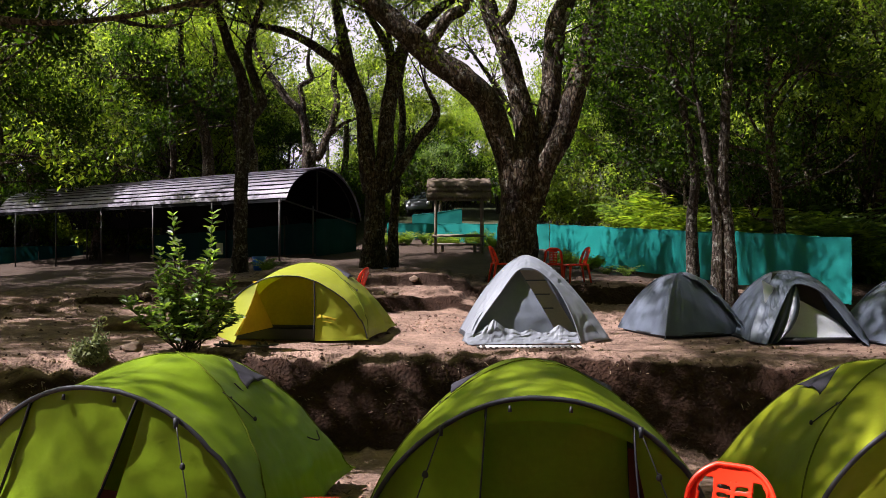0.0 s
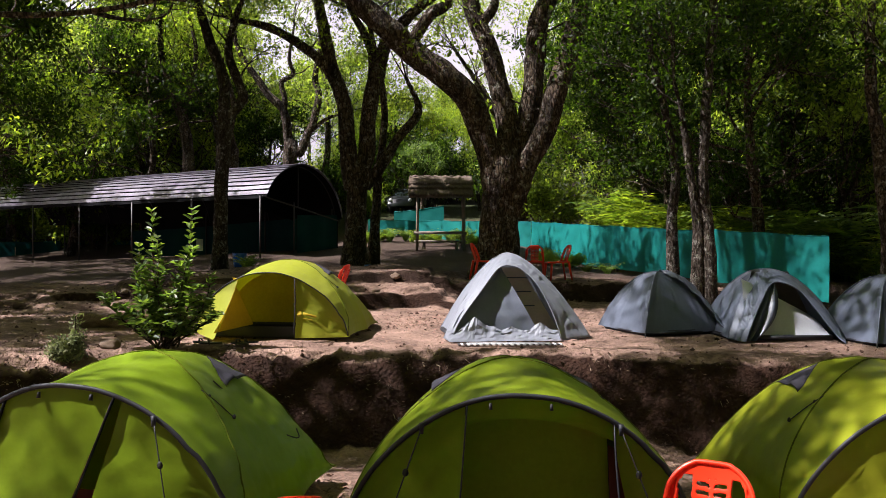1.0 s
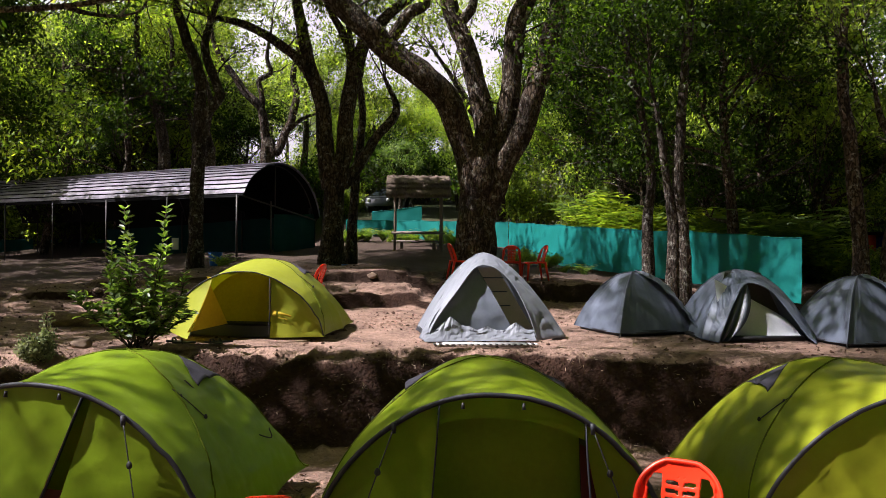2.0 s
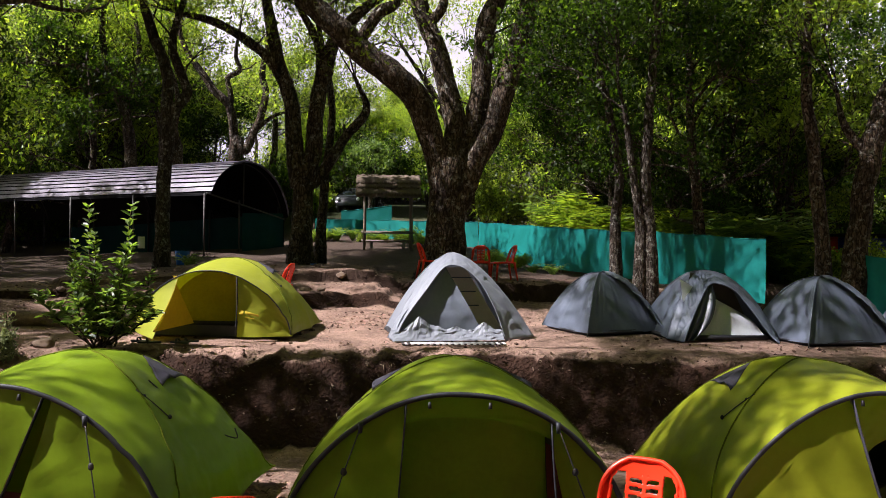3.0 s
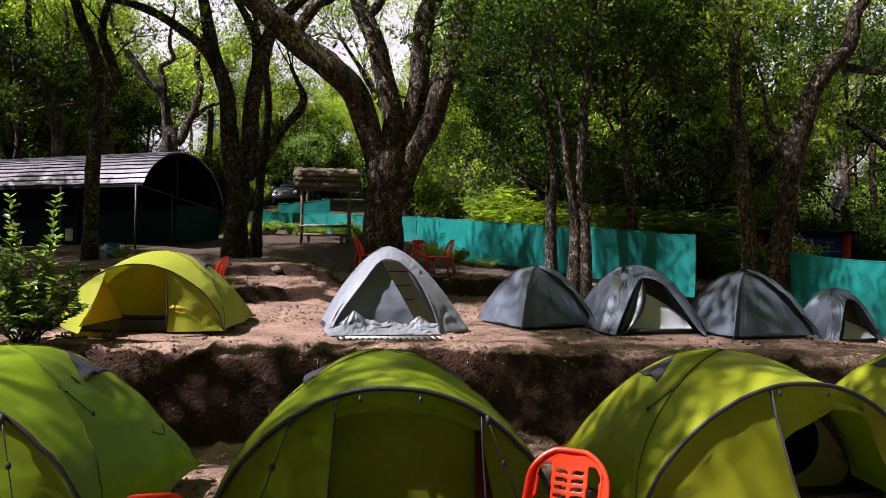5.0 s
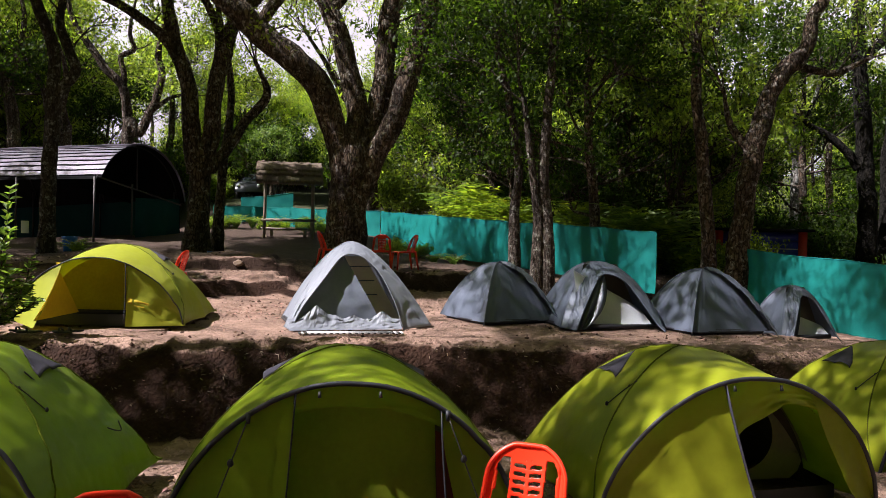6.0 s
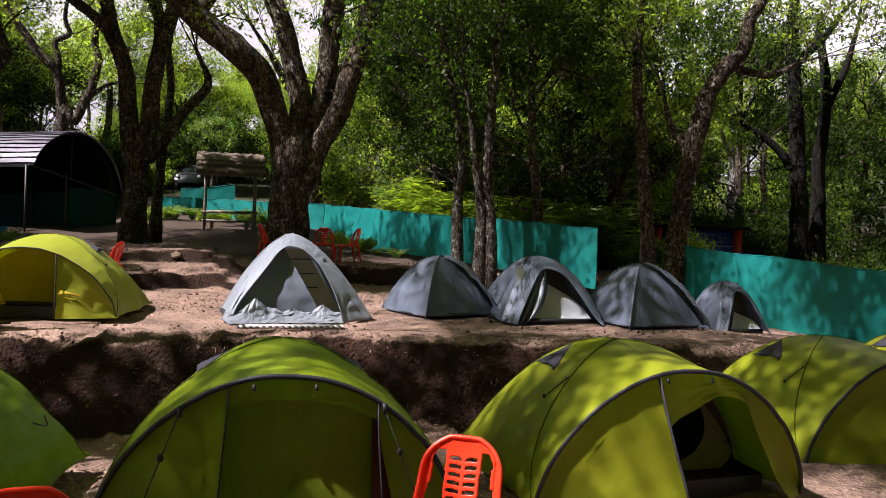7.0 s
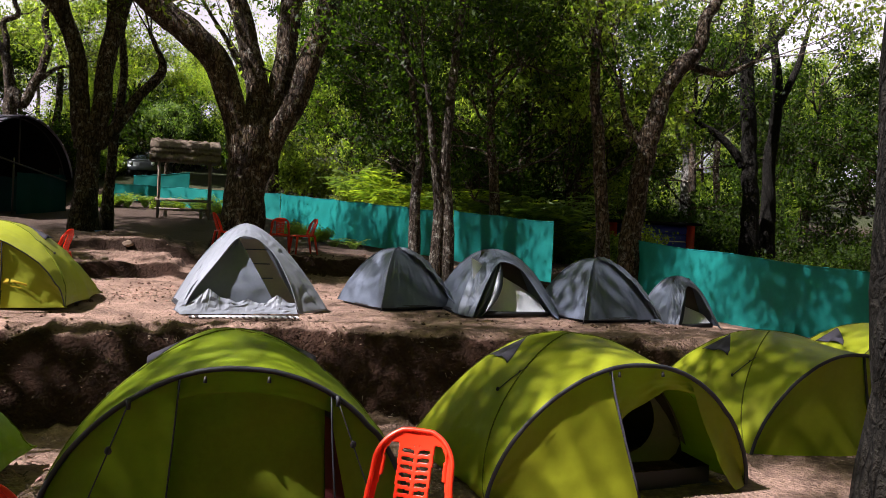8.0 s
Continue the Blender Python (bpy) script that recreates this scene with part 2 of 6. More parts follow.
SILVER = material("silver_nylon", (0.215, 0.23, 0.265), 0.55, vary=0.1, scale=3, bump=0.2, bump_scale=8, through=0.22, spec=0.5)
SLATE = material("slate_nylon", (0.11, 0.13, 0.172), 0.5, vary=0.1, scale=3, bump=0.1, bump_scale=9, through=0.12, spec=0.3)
# darker copy of the silver cloth; the door's shade is in the colour
SILVER_SHADE = material("silver_nylon_shade", (0.135, 0.152, 0.19), 0.5, vary=0.1, scale=3, bump=0.2, bump_scale=6, through=0.1, spec=0.3)
# darker copy of the slate cloth for shaded doors, also the inner tapes
SLATE_DARK = material("slate_flap_shade", (0.06, 0.072, 0.095), 0.42, vary=0.15, scale=3, bump=0.2, bump_scale=8, through=0.1)
BEIGE = material("beige_inner", (0.55, 0.49, 0.39), 0.7, vary=0.12, scale=4, through=0.2)
WHITECLOTH = material("white_inner", (0.62, 0.64, 0.69), 0.6, vary=0.08, scale=4, bump=0.15, bump_scale=8, through=0.15)
GREYMESH = material("grey_mesh", (0.075, 0.068, 0.055), 0.8, vary=0.2, scale=6)
RED = material("red_plastic", (0.72, 0.032, 0.008), 0.3, vary=0.06, scale=8, spec=0.35)
TEAL = material("teal_tarpaulin", (0.004, 0.16, 0.142), 0.6, vary=0.14, scale=1.5, bump=0.3, bump_scale=4, through=0.05, spec=0.2)
TEAL_DARK = material("teal_net", (0.005, 0.045, 0.045), 0.7, vary=0.2, scale=2, through=0.15, spec=0.1)
SHEET = material("roof_sheet", (0.1, 0.095, 0.11), 0.36, metal=0.2, vary=0.3, scale=2, bump=0.15, bump_scale=12, second=(0.3, 0.265, 0.325))
# near black: holds the hut's inner shade as colour, also the cabin roof
NEARBLACK = material("near_black", (0.01, 0.01, 0.011), 0.9, vary=0.3, scale=3, spec=0.05)
STEEL = material("steel_pole", (0.055, 0.052, 0.05), 0.6, metal=0.6, vary=0.2, scale=12)
THATCH = material("thatch", (0.11, 0.082, 0.055), 0.95, vary=0.4, scale=9, bump=0.6, bump_scale=50, island=0.4)
WOOD = material("grey_wood", (0.2, 0.16, 0.12), 0.85, vary=0.35, scale=8, bump=0.4, bump_scale=30)
LOGWOOD = material("log_wood", (0.11, 0.06, 0.042), 0.9, vary=0.5, scale=9, bump=0.7, bump_scale=22, second=(0.3, 0.2, 0.16))
BLUE = material("blue_paint", (0.015, 0.03, 0.3), 0.45, vary=0.15, scale=4)
BLUEPAIL = material("blue_plastic", (0.01, 0.13, 0.5), 0.35, vary=0.1, scale=6)
REDPAINT = material("red_paint", (0.45, 0.03, 0.015), 0.5, vary=0.15, scale=5)
STONE = material("stone", (0.17, 0.115, 0.08), 0.9, vary=0.35, scale=7, bump=0.6, bump_scale=20)
CLOD = material("clod", (0.075, 0.046, 0.032), 0.95, vary=0.4, scale=7, spec=0.1, island=0.5)
RUBBER = material("rubber", (0.015, 0.014, 0.014), 0.6, vary=0.3, scale=10)
PAPER = material("paper", (0.5, 0.5, 0.5), 0.8, vary=0.06, scale=5)
LOGO = material("logo_print", (0.6, 0.42, 0.02), 0.5, vary=0.05)
CARPAINT = material("car_paint", (0.04, 0.045, 0.05), 0.25, metal=0.2, vary=0.1, scale=3)
GLASS = material("car_glass", (0.02, 0.025, 0.03), 0.08, vary=0.05)


# ---- mesh helpers ----
def part(name, geo, mat, parent=None, label="", m=None, smooth=True):
    """Link a bmesh, or a pair of vertices and faces, as one mesh object under its thing."""
    me = bpy.data.meshes.new(name)
    if isinstance(geo, bmesh.types.BMesh):
        geo.to_mesh(me)
        geo.free()
    else:
        me.from_pydata(*geo[:1], [], geo[1])
    me.materials.append(mat)
    if smooth:
        me.polygons.foreach_set("use_smooth", [True] * len(me.polygons))
    me.update()
    ob = new(name, me)
    if parent is not None:
        ob.parent = parent
    if m is not None:
        ob.matrix_basis = m
    return tagged(ob, label)


def thing(name, m, label, category, group="", kind=""):
    e = new(name)
    e.matrix_basis = m
    e.empty_display_size = 0.1
    return tagged(e, label, category, group, kind)


def tube(points, radii, sides=8, close=True, flat=1.0, wobble=0.0, seed=0):
    """Vertices and faces of a round bar along a smooth line."""
    pts = [Vector(p) for p in points]
    rnd = random.Random(seed)
    verts, faces = [], []
    up = Vector((0.0, 0.0, 1.0))
    prev = None
    for i, p in enumerate(pts):
        d = (pts[min(i + 1, len(pts) - 1)] - pts[max(i - 1, 0)]).normalized()
        if prev is None:
            side = d.cross(up if abs(d.z) < 0.9 else Vector((1, 0, 0))).normalized()
        else:
            side = (prev - d * prev.dot(d)).normalized()
        prev = side
        other = d.cross(side)
        for k in range(sides):
            a = 2 * math.pi * k / sides
            r = radii[i] * (1 + wobble * (rnd.random() - 0.5))
            verts.append(p + side * (r * math.cos(a)) + other * (r * flat * math.sin(a)))
    for i in range(len(pts) - 1):
        for k in range(sides):
            a, b = i * sides + k, i * sides + (k + 1) % sides
            faces.append((a, b, b + sides, a + sides))
    if close:
        faces.append(tuple(range(sides - 1, -1, -1)))
        faces.append(tuple((len(pts) - 1) * sides + k for k in range(sides)))
    return verts, faces


def smooth_line(points, radii, steps=6):
    """A Catmull-Rom line with radii through a few control points."""
    pts = [Vector(p) for p in points]
    ext = [pts[0] * 2 - pts[1], *pts, pts[-1] * 2 - pts[-2]]
    out, rad = [], []
    for i in range(len(pts) - 1):
        p0, p1, p2, p3 = ext[i:i + 4]
        for k in range(steps):
            t = k / steps
            out.append(0.5 * ((2 * p1) + (p2 - p0) * t + (2 * p0 - 5 * p1 + 4 * p2 - p3) * t * t + (3 * p1 - p0 - 3 * p2 + p3) * t ** 3))
            rad.append(radii[i] + (radii[i + 1] - radii[i]) * t)
    return out + [pts[-1]], rad + [radii[-1]]


def join(*geos):
    verts, faces = [], []
    for v, f in geos:
        k = len(verts)
        verts.extend(v)
        faces.extend(tuple(i + k for i in q) for q in f)
    return verts, faces


def box(x0, y0, z0, x1, y1, z1, bevel=0.0):
    bm = bmesh.new()
    bmesh.ops.create_cube(bm, size=1.0)
    for v in bm.verts:
        v.co = Vector((x0 + (v.co.x + 0.5) * (x1 - x0), y0 + (v.co.y + 0.5) * (y1 - y0), z0 + (v.co.z + 0.5) * (z1 - z0)))
    if bevel:
        bmesh.ops.bevel(bm, geom=bm.edges[:], offset=bevel, segments=2, affect="EDGES")
    return bm


def sheet(fn, nu, nv, thick=0.0):
    """A surface fn(u, v), u and v from 0 to 1, with a back side where thick."""
    verts = [Vector(fn(i / nu, j / nv)) for j in range(nv + 1) for i in range(nu + 1)]
    faces = [(j * (nu + 1) + i, j * (nu + 1) + i + 1, (j + 1) * (nu + 1) + i + 1, (j + 1) * (nu + 1) + i) for j in range(nv) for i in range(nu)]
    return verts, faces


# ---- ground ----
def ss(a, b, x):
    t = min(1.0, max(0.0, (x - a) / (b - a)))
    return t * t * (3 - 2 * t)


def edge_y(x):
    """Where the upper terrace breaks off."""
    return 9.2 - 0.7 * ss(-2.6, -5.0, x) - 0.33 * min(3.6, max(0.0, x - 2.0)) + 0.12 * math.sin(1.7 * x) + 0.05 * math.sin(4.1 * x + 1)


LEVEL_Y = (9.0, 12.0, 15.0, 17.0, 18.5, 23.0, 28.0, 30.0, 38.0, 45.0, 70.0, 130.0, 400.0)
LEVEL_Z = (0.60, 0.66, 0.77, 0.88, 0.92, 1.08, 1.4, 1.65, 2.45, 3.3, 6.0, 13.0, 40.0)
LEVEL_RIGHT = (0.60, 0.64, 0.68, 0.70, 0.72, 0.86, 1.4, 1.65, 2.45, 3.3, 6.0, 13.0, 40.0)


def rough_level(x, y):
    right = ss(-0.1, 1.1, x)
    z = float(np.interp(y, LEVEL_Y, LEVEL_Z)) * (1 - right) + float(np.interp(y, LEVEL_Y, LEVEL_RIGHT)) * right
    mid = ss(-8.0, -3.0, x) * (1 - right)
    w1 = 14.9 + 0.3 * math.sin(0.9 * x) + 0.15 * math.sin(2.3 * x + 2)
    w2 = 16.6 + 0.35 * math.sin(0.7 * x + 1.3)
    w3 = 16.9 + 0.12 * math.sin(1.3 * x) + 0.06 * math.sin(4.7 * x + 1)
    z += 0.24 * ss(w1 - 0.06, w1 + 0.10, y) * (0.35 + 0.65 * mid) * (1 - ss(19, 23, y)) * (1 - right)
    z += 0.17 * ss(w2 - 0.06, w2 + 0.12, y) * mid * (1 - ss(19, 23, y))
    # the shaded step by the great tree
    z += 0.38 * ss(w3 - 0.04, w3 + 0.10, y) * right * (1 - ss(20, 27, y)) * (1 - ss(7.5, 9.5, x))
    z -= 0.05 * max(0.0, -5.0 - x) * ss(14, 24, y) * (1 - ss(50, 75, y))
    z -= 0.9 * ss(-2.5, -5.0, x) * ss(28, 40, y) * (1 - ss(42, 60, y))
    # the bank behind the tarpaulin fence
    off = x - float(np.interp(y, (17.5, 21.5, 27.0, 31.0), (8.75, 7.25, 5.2, 4.05)))
    z += 0.65 * ss(0.4, 1.7, off) * (1 - ss(3.6, 5.6, off)) * ss(17.5, 20, y) * (1 - ss(29, 33, y))
    # trodden ledges
    led = ss(12.6, 13.6, y) * (1 - ss(21, 25, y)) * (1 - ss(4.0, 6.0, x))
    if led > 0:
        h = 0.13
        q = (z + 0.05 * noise.noise((x * 0.55, y * 0.55, 11.0)) + 0.02 * noise.noise((x * 2.3, y * 2.3, 5.0))) / h
        f = math.floor(q)
        z += led * 0.85 * (h * (f + ss(0.78, 1.0, q - f)) - q * h)
    x0 = 4.0 + 2.6 * (1 - ss(9.0, 13.0, y))
    z -= 0.078 * max(0.0, min(x, 20.0) - x0) * (1 - ss(28, 45, y))
    return z


def ground(x, y):
    e = edge_y(x)
    low = -0.32 * ss(5.6, 8.3, y)
    high = rough_level(x, max(y, 8.0))
    run = 0.55 + 0.1 * math.sin(1.1 * x + 2) + 1.5 * ss(-2.4, -4.6, x)
    t = min(1.0, max(0.0, (y - (e - run)) / run))
    k = 0.35 * t + 0.65 * t ** 0.75 if t < 1 else 1.0
    k = k - 0.06 * ss(0.85, 1.0, t) * (1 - ss(0.0, 0.25, y - e))
    return low + (high - low) * k


def ground_detail(x, y):
    z = ground(x, y)
    e = edge_y(x)
    amp = 0.014 + 0.06 * math.exp(-((y - e + 0.5) / 0.6) ** 2) + 0.045 * ss(12.5, 15, y) * (1 - ss(24, 30, y))
    z += amp * (noise.noise((x * 1.6, y * 1.6, 0.0)) + 0.6 * noise.noise((x * 4.3, y * 4.3, 3.0)))
    if e - 1.6 < y < e + 0.2:
        z += (0.085 * noise.noise((x * 7.0, y * 5.0, 7.0)) + 0.08 * abs(noise.noise((x * 3.6, y * 6.0, 2.0)))) * ss(e - 1.5, e - 0.9, y)
    return z


def spaced(dense0, dense1, step, lo, hi):
    a = list(np.arange(dense0, dense1 + step / 2, step))
    g, k = step, dense1
    while k < hi:
        g *= 1.18
        k = min(hi, k + g)
        a.append(k)
    g, k = step, dense0
    while k > lo:
        g *= 1.18
        k = max(lo, k - g)
        a.insert(0, k)
    return [float(v) for v in a]


def build_ground():
    xs, ys = spaced(-8.0, 9.0, 0.085, -600, 600), spaced(5.5, 19.0, 0.075, -200, 900)
    n = len(xs)
    verts = [(x, y, ground_detail(x, y)) for y in ys for x in xs]
    faces = [(j * n + i, j * n + i + 1, (j + 1) * n + i + 1, (j + 1) * n + i) for j in range(len(ys) - 1) for i in range(n - 1)]
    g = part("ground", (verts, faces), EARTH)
    tagged(g, "trodden red-brown earth in terraces with a steep dark bank", "ground", kind="structure")


build_ground()


# ---- tents ----
GREEN_SHAPE = dict(w0=1.02, w1=0.98, yb0=-0.84, yb1=1.02, yt=-0.99, zt=0.965, za=1.065, yr=1.1, q=1.68, q0=1.8, bulge=0.27)


def fly_point(S, s, th):
    """A point of the outer tent: s runs from the front hoop (0) over the top (0.5) to the back (1), th from right to left."""
    w, yb = S["w0"] + (S["w1"] - S["w0"]) * s + 0.05 * math.sin(math.pi * s), S["yb0"] + (S["yb1"] - S["yb0"]) * s
    if s < 0.5:
        k = s / 0.5
        yt, zt = S["yt"] * (1 - k), S["zt"] + (S["za"] - S["zt"]) * math.sin(k * math.pi / 2)
    else:
        a = (s - 0.5) * math.pi
        yt, zt = S["yr"] * math.sin(a), S["za"] * math.cos(a) ** 0.9
    q = S["q0"] + (S["q"] - S["q0"]) * ss(0.0, 0.4, s)
    sn, cs = max(0.0, math.sin(th)), math.cos(th)
    x = w * math.copysign(abs(cs) ** (2 / q), cs)
    rise = sn ** (2 / q) * (1 - 0.02 * math.exp(-(cs / 0.22) ** 2))
    p = Vector((x, yb + (yt - yb) * rise, 0.05 + (zt - 0.05) * rise))
    f = abs(abs(s - 0.5) * 2 - abs(th - math.pi / 2) / (math.pi / 2))
    sag = 0.045 * math.sin(math.pi * min(1.0, f)) * math.sin(math.pi * min(1.0, 0.02 + s)) ** 0.5
    mid = Vector((0, 0, 0.15))
    p = mid + (p - mid) * (1 - sag)
    pull = (1 - rise) ** 2 * math.sin(math.pi * min(1.0, s)) ** 0.3
    wr = 0.014 * pull * noise.noise((th * 26, s * 3, S["w0"])) + 0.006 * noise.noise((p.x * 5, p.y * 5, p.z * 9)) + 0.004 * noise.noise((p.x * 14, p.y * 14, p.z * 5))
    return p + Vector((wr, wr, wr))


def front_point(S, x, v, inset=0.0):
    """A point of the upright front under the hoop: v = 0 at the ground, 1 at the hoop."""
    c = max(-1.0, min(1.0, x / S["w0"]))
    th = math.acos(math.copysign(abs(c) ** (S["q0"] / 2), c))
    top = fly_point(S, 0.0, th)
    bottom = Vector((x, S["yb0"] - S["bulge"] * (1 - c * c), 0.04))
    p = bottom.lerp(top, v)
    crease = S.get("crease", 0.4)
    p.y += inset + 0.03 * math.sin(math.pi * v) + 0.012 * noise.noise((p.x * 6, v * 2.5, 4.0)) - crease * 0.03 * max(0.0, 1 - 7 * abs(noise.noise((p.x * 2.2 + v, v * 5.0 - p.x * 1.5, 9.0)))) * math.sin(math.pi * v) ** 0.5
    return p


def panel(S, top0, top1, bot0, bot1, v0=0.0, v1=0.985, inset=0.012, nu=16, nv=16):
    def fn(u, v):
        vv = v0 + (v1 - v0) * v
        return front_point(S, (bot0 + (bot1 - bot0) * u) * (1 - vv) + (top0 + (top1 - top0) * u) * vv, vv, inset)
    return sheet(fn, nu, nv)


def guy(points, r=0.004):
    pts, rad = smooth_line(points, [r] * len(points), 5)
    return tube(pts, rad, 5)


def toggle_geo(p, s=0.022):
    bm = bmesh.new()
    bmesh.ops.create_uvsphere(bm, u_segments=8, v_segments=6, radius=s)
    for v in bm.verts:
        v.co = Vector((v.co.x, v.co.y * 0.6, v.co.z * (1.0 if v.co.z < 0 else 1.5))) + Vector(p)
    return bm


def tent_body(name, m, label, S, cloth, seam, trim, group, floor_mat=BLACKCLOTH, hoop_r=0.0125, solid=True):
    """Outer tent, hoop, pole sleeves, floor tub and back wall of the inner tent."""
    e = thing(name, m, label, "tent", group)
    s0 = 0.0
    fly = part("fly", sheet(lambda u, v: fly_point(S, v, math.pi * u), 110, 64), cloth, e)
    if solid:
        md = fly.modifiers.new("thickness", "SOLIDIFY")
        md.thickness = 0.004
    n = 40
    hoop = [fly_point(S, s0, math.pi * i / n) for i in range(n + 1)]
    hoop = [p + Vector((0, -0.006, 0.004)) for p in hoop]
    part("hoop_trim", tube(hoop, [hoop_r] * (n + 1), 8, flat=1.25), trim, e, "dark webbing hoop")
    for side in (1, -1):
        for end in (1, -1):
            line = []
            for i in range(21):
                k = i / 20
                th = math.pi / 2 + side * k * math.pi / 2
                line.append(fly_point(S, 0.5 + end * 0.5 * k, th) * 1.004)
            part("pole_sleeve", tube(line, [0.0065] * 21, 6), seam, e)

    def tub_point(u, v):
        a = 2 * math.pi * u
        x, y = 0.93 * S["w0"] * math.cos(a), 0.9 * (S["yb1"] - S["yb0"]) / 2 * math.sin(a)
        c = max(abs(math.cos(a)), abs(math.sin(a))) ** 0.75
        return (x / c * 0.97, y / c * 0.97 + (S["yb0"] + S["yb1"]) / 2, 0.005 + 0.14 * v)
    part("floor_tub", sheet(tub_point, 40, 3), floor_mat, e, "dark waterproof floor tub")
    part("floor_sheet", box(-0.86 * S["w0"], S["yb0"] * 0.85, 0.006, 0.86 * S["w0"], S["yb1"] * 0.9, 0.02), floor_mat, e)
    return e


def inner_front(S, e, mat, label, k=0.9, y=-0.34, hole=None):
    """The upright front wall of the inner tent, with an oval way in where hole = (x, z, half width, half height)."""
    def top(x):
        c = min(1.0, abs(x) / (S["w0"] * k))
        return max(0.1, S["zt"] * 1.0 * (1 - c ** 2.2) ** 0.5)
    if not hole:
        def fn(u, v):
            x = (2 * u - 1) * S["w0"] * k * 0.98
            return (x, y + 0.22 * v + 0.02 * noise.noise((x * 4, v * 3, 1)), 0.1 + (top(x) - 0.1) * v)
        return part("inner_wall", sheet(fn, 24, 14), mat, e, label)
    hx, hz, hw, hh = hole

    def ring(u, v):
        a = 2 * math.pi * u
        ca, sa = math.cos(a), math.sin(a)
        p0 = Vector((hx + hw * ca, hz + hh * sa))
        far = Vector((S["w0"] * k * 0.98 * ca, 0.42 + 0.6 * sa))
        far.y = max(0.1, min(far.y, top(far.x)))
        p = p0.lerp(far, v)
        return (p.x, y + 0.22 * p.y / S["zt"], p.y)
    return part("inner_wall", sheet(ring, 40, 8), mat, e, label)


def green_extras(S, e, vents=True):
    """Vent cap, guy lines with toggles and hooks of a green tent."""
    def vent(side):
        def fn(u, v):
            s = 0.58 + v * (-0.1 + 0.12 * u)
            phi = 0.3 + v * (0.33 - 0.03 * u - 0.06 * u * (1 - u))
            p = fly_point(S, s, math.pi / 2 - side * phi)
            out = (p - Vector((0, 0, 0.1))).normalized()
            return p + out * (0.007 + 0.035 * v ** 3 * abs(math.sin(1.5 * math.pi * u)) ** 0.8)
        cap = part("vent_cap", sheet(fn, 14, 10), GREYTAB, e, "grey hooded vent cap")
        md = cap.modifiers.new("thickness", "SOLIDIFY")
        md.thickness = 0.006
    for side in (1, -1):
        vent(side)
        p = fly_point(S, 0.30, math.pi / 2 - side * 0.6)
        out = (p - Vector((0, 0, 0.2))).normalized()
        q = fly_point(S, 0.33, math.pi / 2 - side * 0.84)
        g = part("guy_line", guy([p + out * 0.012, p.lerp(q, 0.5) + out * 0.02, q + out * 0.015]), RUBBER, e)
        part("toggle", toggle_geo(q + out * 0.018, 0.013), RUBBER, g)
        part("hook", toggle_geo(p.lerp(q, 0.25) + out * 0.014, 0.011), RUBBER, g)


def front_guys(S, e, sides=(1, -1)):
    for side in sides:
        th = math.pi / 2 - side * 0.62
        p = fly_point(S, 0.0, th) + Vector((0, -0.03, -0.01))
        q = Vector((p.x + side * 0.26, p.y - 0.22, 0.04))
        g = part("guy_line", guy([p, p.lerp(q, 0.5), q]), RUBBER, e)
        part("toggle", toggle_geo(p.lerp(q, 0.32), 0.018), RUBBER, g)
        part("strap_end", tube([p + Vector((0, 0, 0.03)), p - Vector((0, 0, 0.03))], [0.016, 0.012], 6), NAVY, e)
    for x in (-0.17, 0.17):
        p = front_point(S, x, 0.97, -0.01)
        part("hook", tube([p, p - Vector((0, 0.005, 0.035))], [0.008, 0.012], 6), RUBBER, e)


def strap(S, e, x, lean=0.0, mat=GREYTAB):
    pts = [front_point(S, x + lean * (1 - v), v, -0.004) for v in (0.99, 0.8, 0.6, 0.4, 0.2, 0.05)]
    part("zip_strip", tube(pts, [0.016] * 6, 6, flat=0.35), mat, e, "dark zip strip")


def place(x, y, rot=0.0, dz=0.0):
    return pose(x, y, ground(x, y) + dz, 0, 0, rot)


GROUP_GREEN = "row of lime green tents"
GROUP_GREY = "row of grey tents on the terrace"


def green_tent_middle():
    S = GREEN_SHAPE
    e = tent_body("dome_tent", pose(0.59, 5.5, 0.005, -1, 0, -3), "grass green nylon dome tent with its middle door rolled away", S, GRASSGREEN, LIME_SEAM, NAVY, GROUP_GREEN)
    part("door_panel", panel(S, -1.01, -0.31, -1.01, -0.36), GRASSGREEN, e)
    part("door_panel", panel(S, 0.5, 1.01, 0.66, 1.01), GRASSGREEN, e)
    part("door_roll", panel(S, -0.3, 0.52, -0.3, 0.52, 0.86, 0.985, 0.02), GRASSGREEN, e, "rolled green door edge")
    strap(S, e, -0.30, -0.06, NAVY)
    strap(S, e, 0.52, 0.05, NAVY)
    inner_front(S, e, GREYMESH, "dark inner wall", k=0.84)
    part("inner_door", panel(S, -0.33, 0.5, -0.36, 0.52, 0.13, 0.9, 0.13), OLIVE, e, "olive inner door cloth")
    part("side_cloth", panel(S, 0.5, 0.6, 0.52, 0.74, 0.0, 0.8, 0.1), MAROON, e, "dark red cloth in the gap")
    green_extras(S, e)
    front_guys(S, e)
    return e


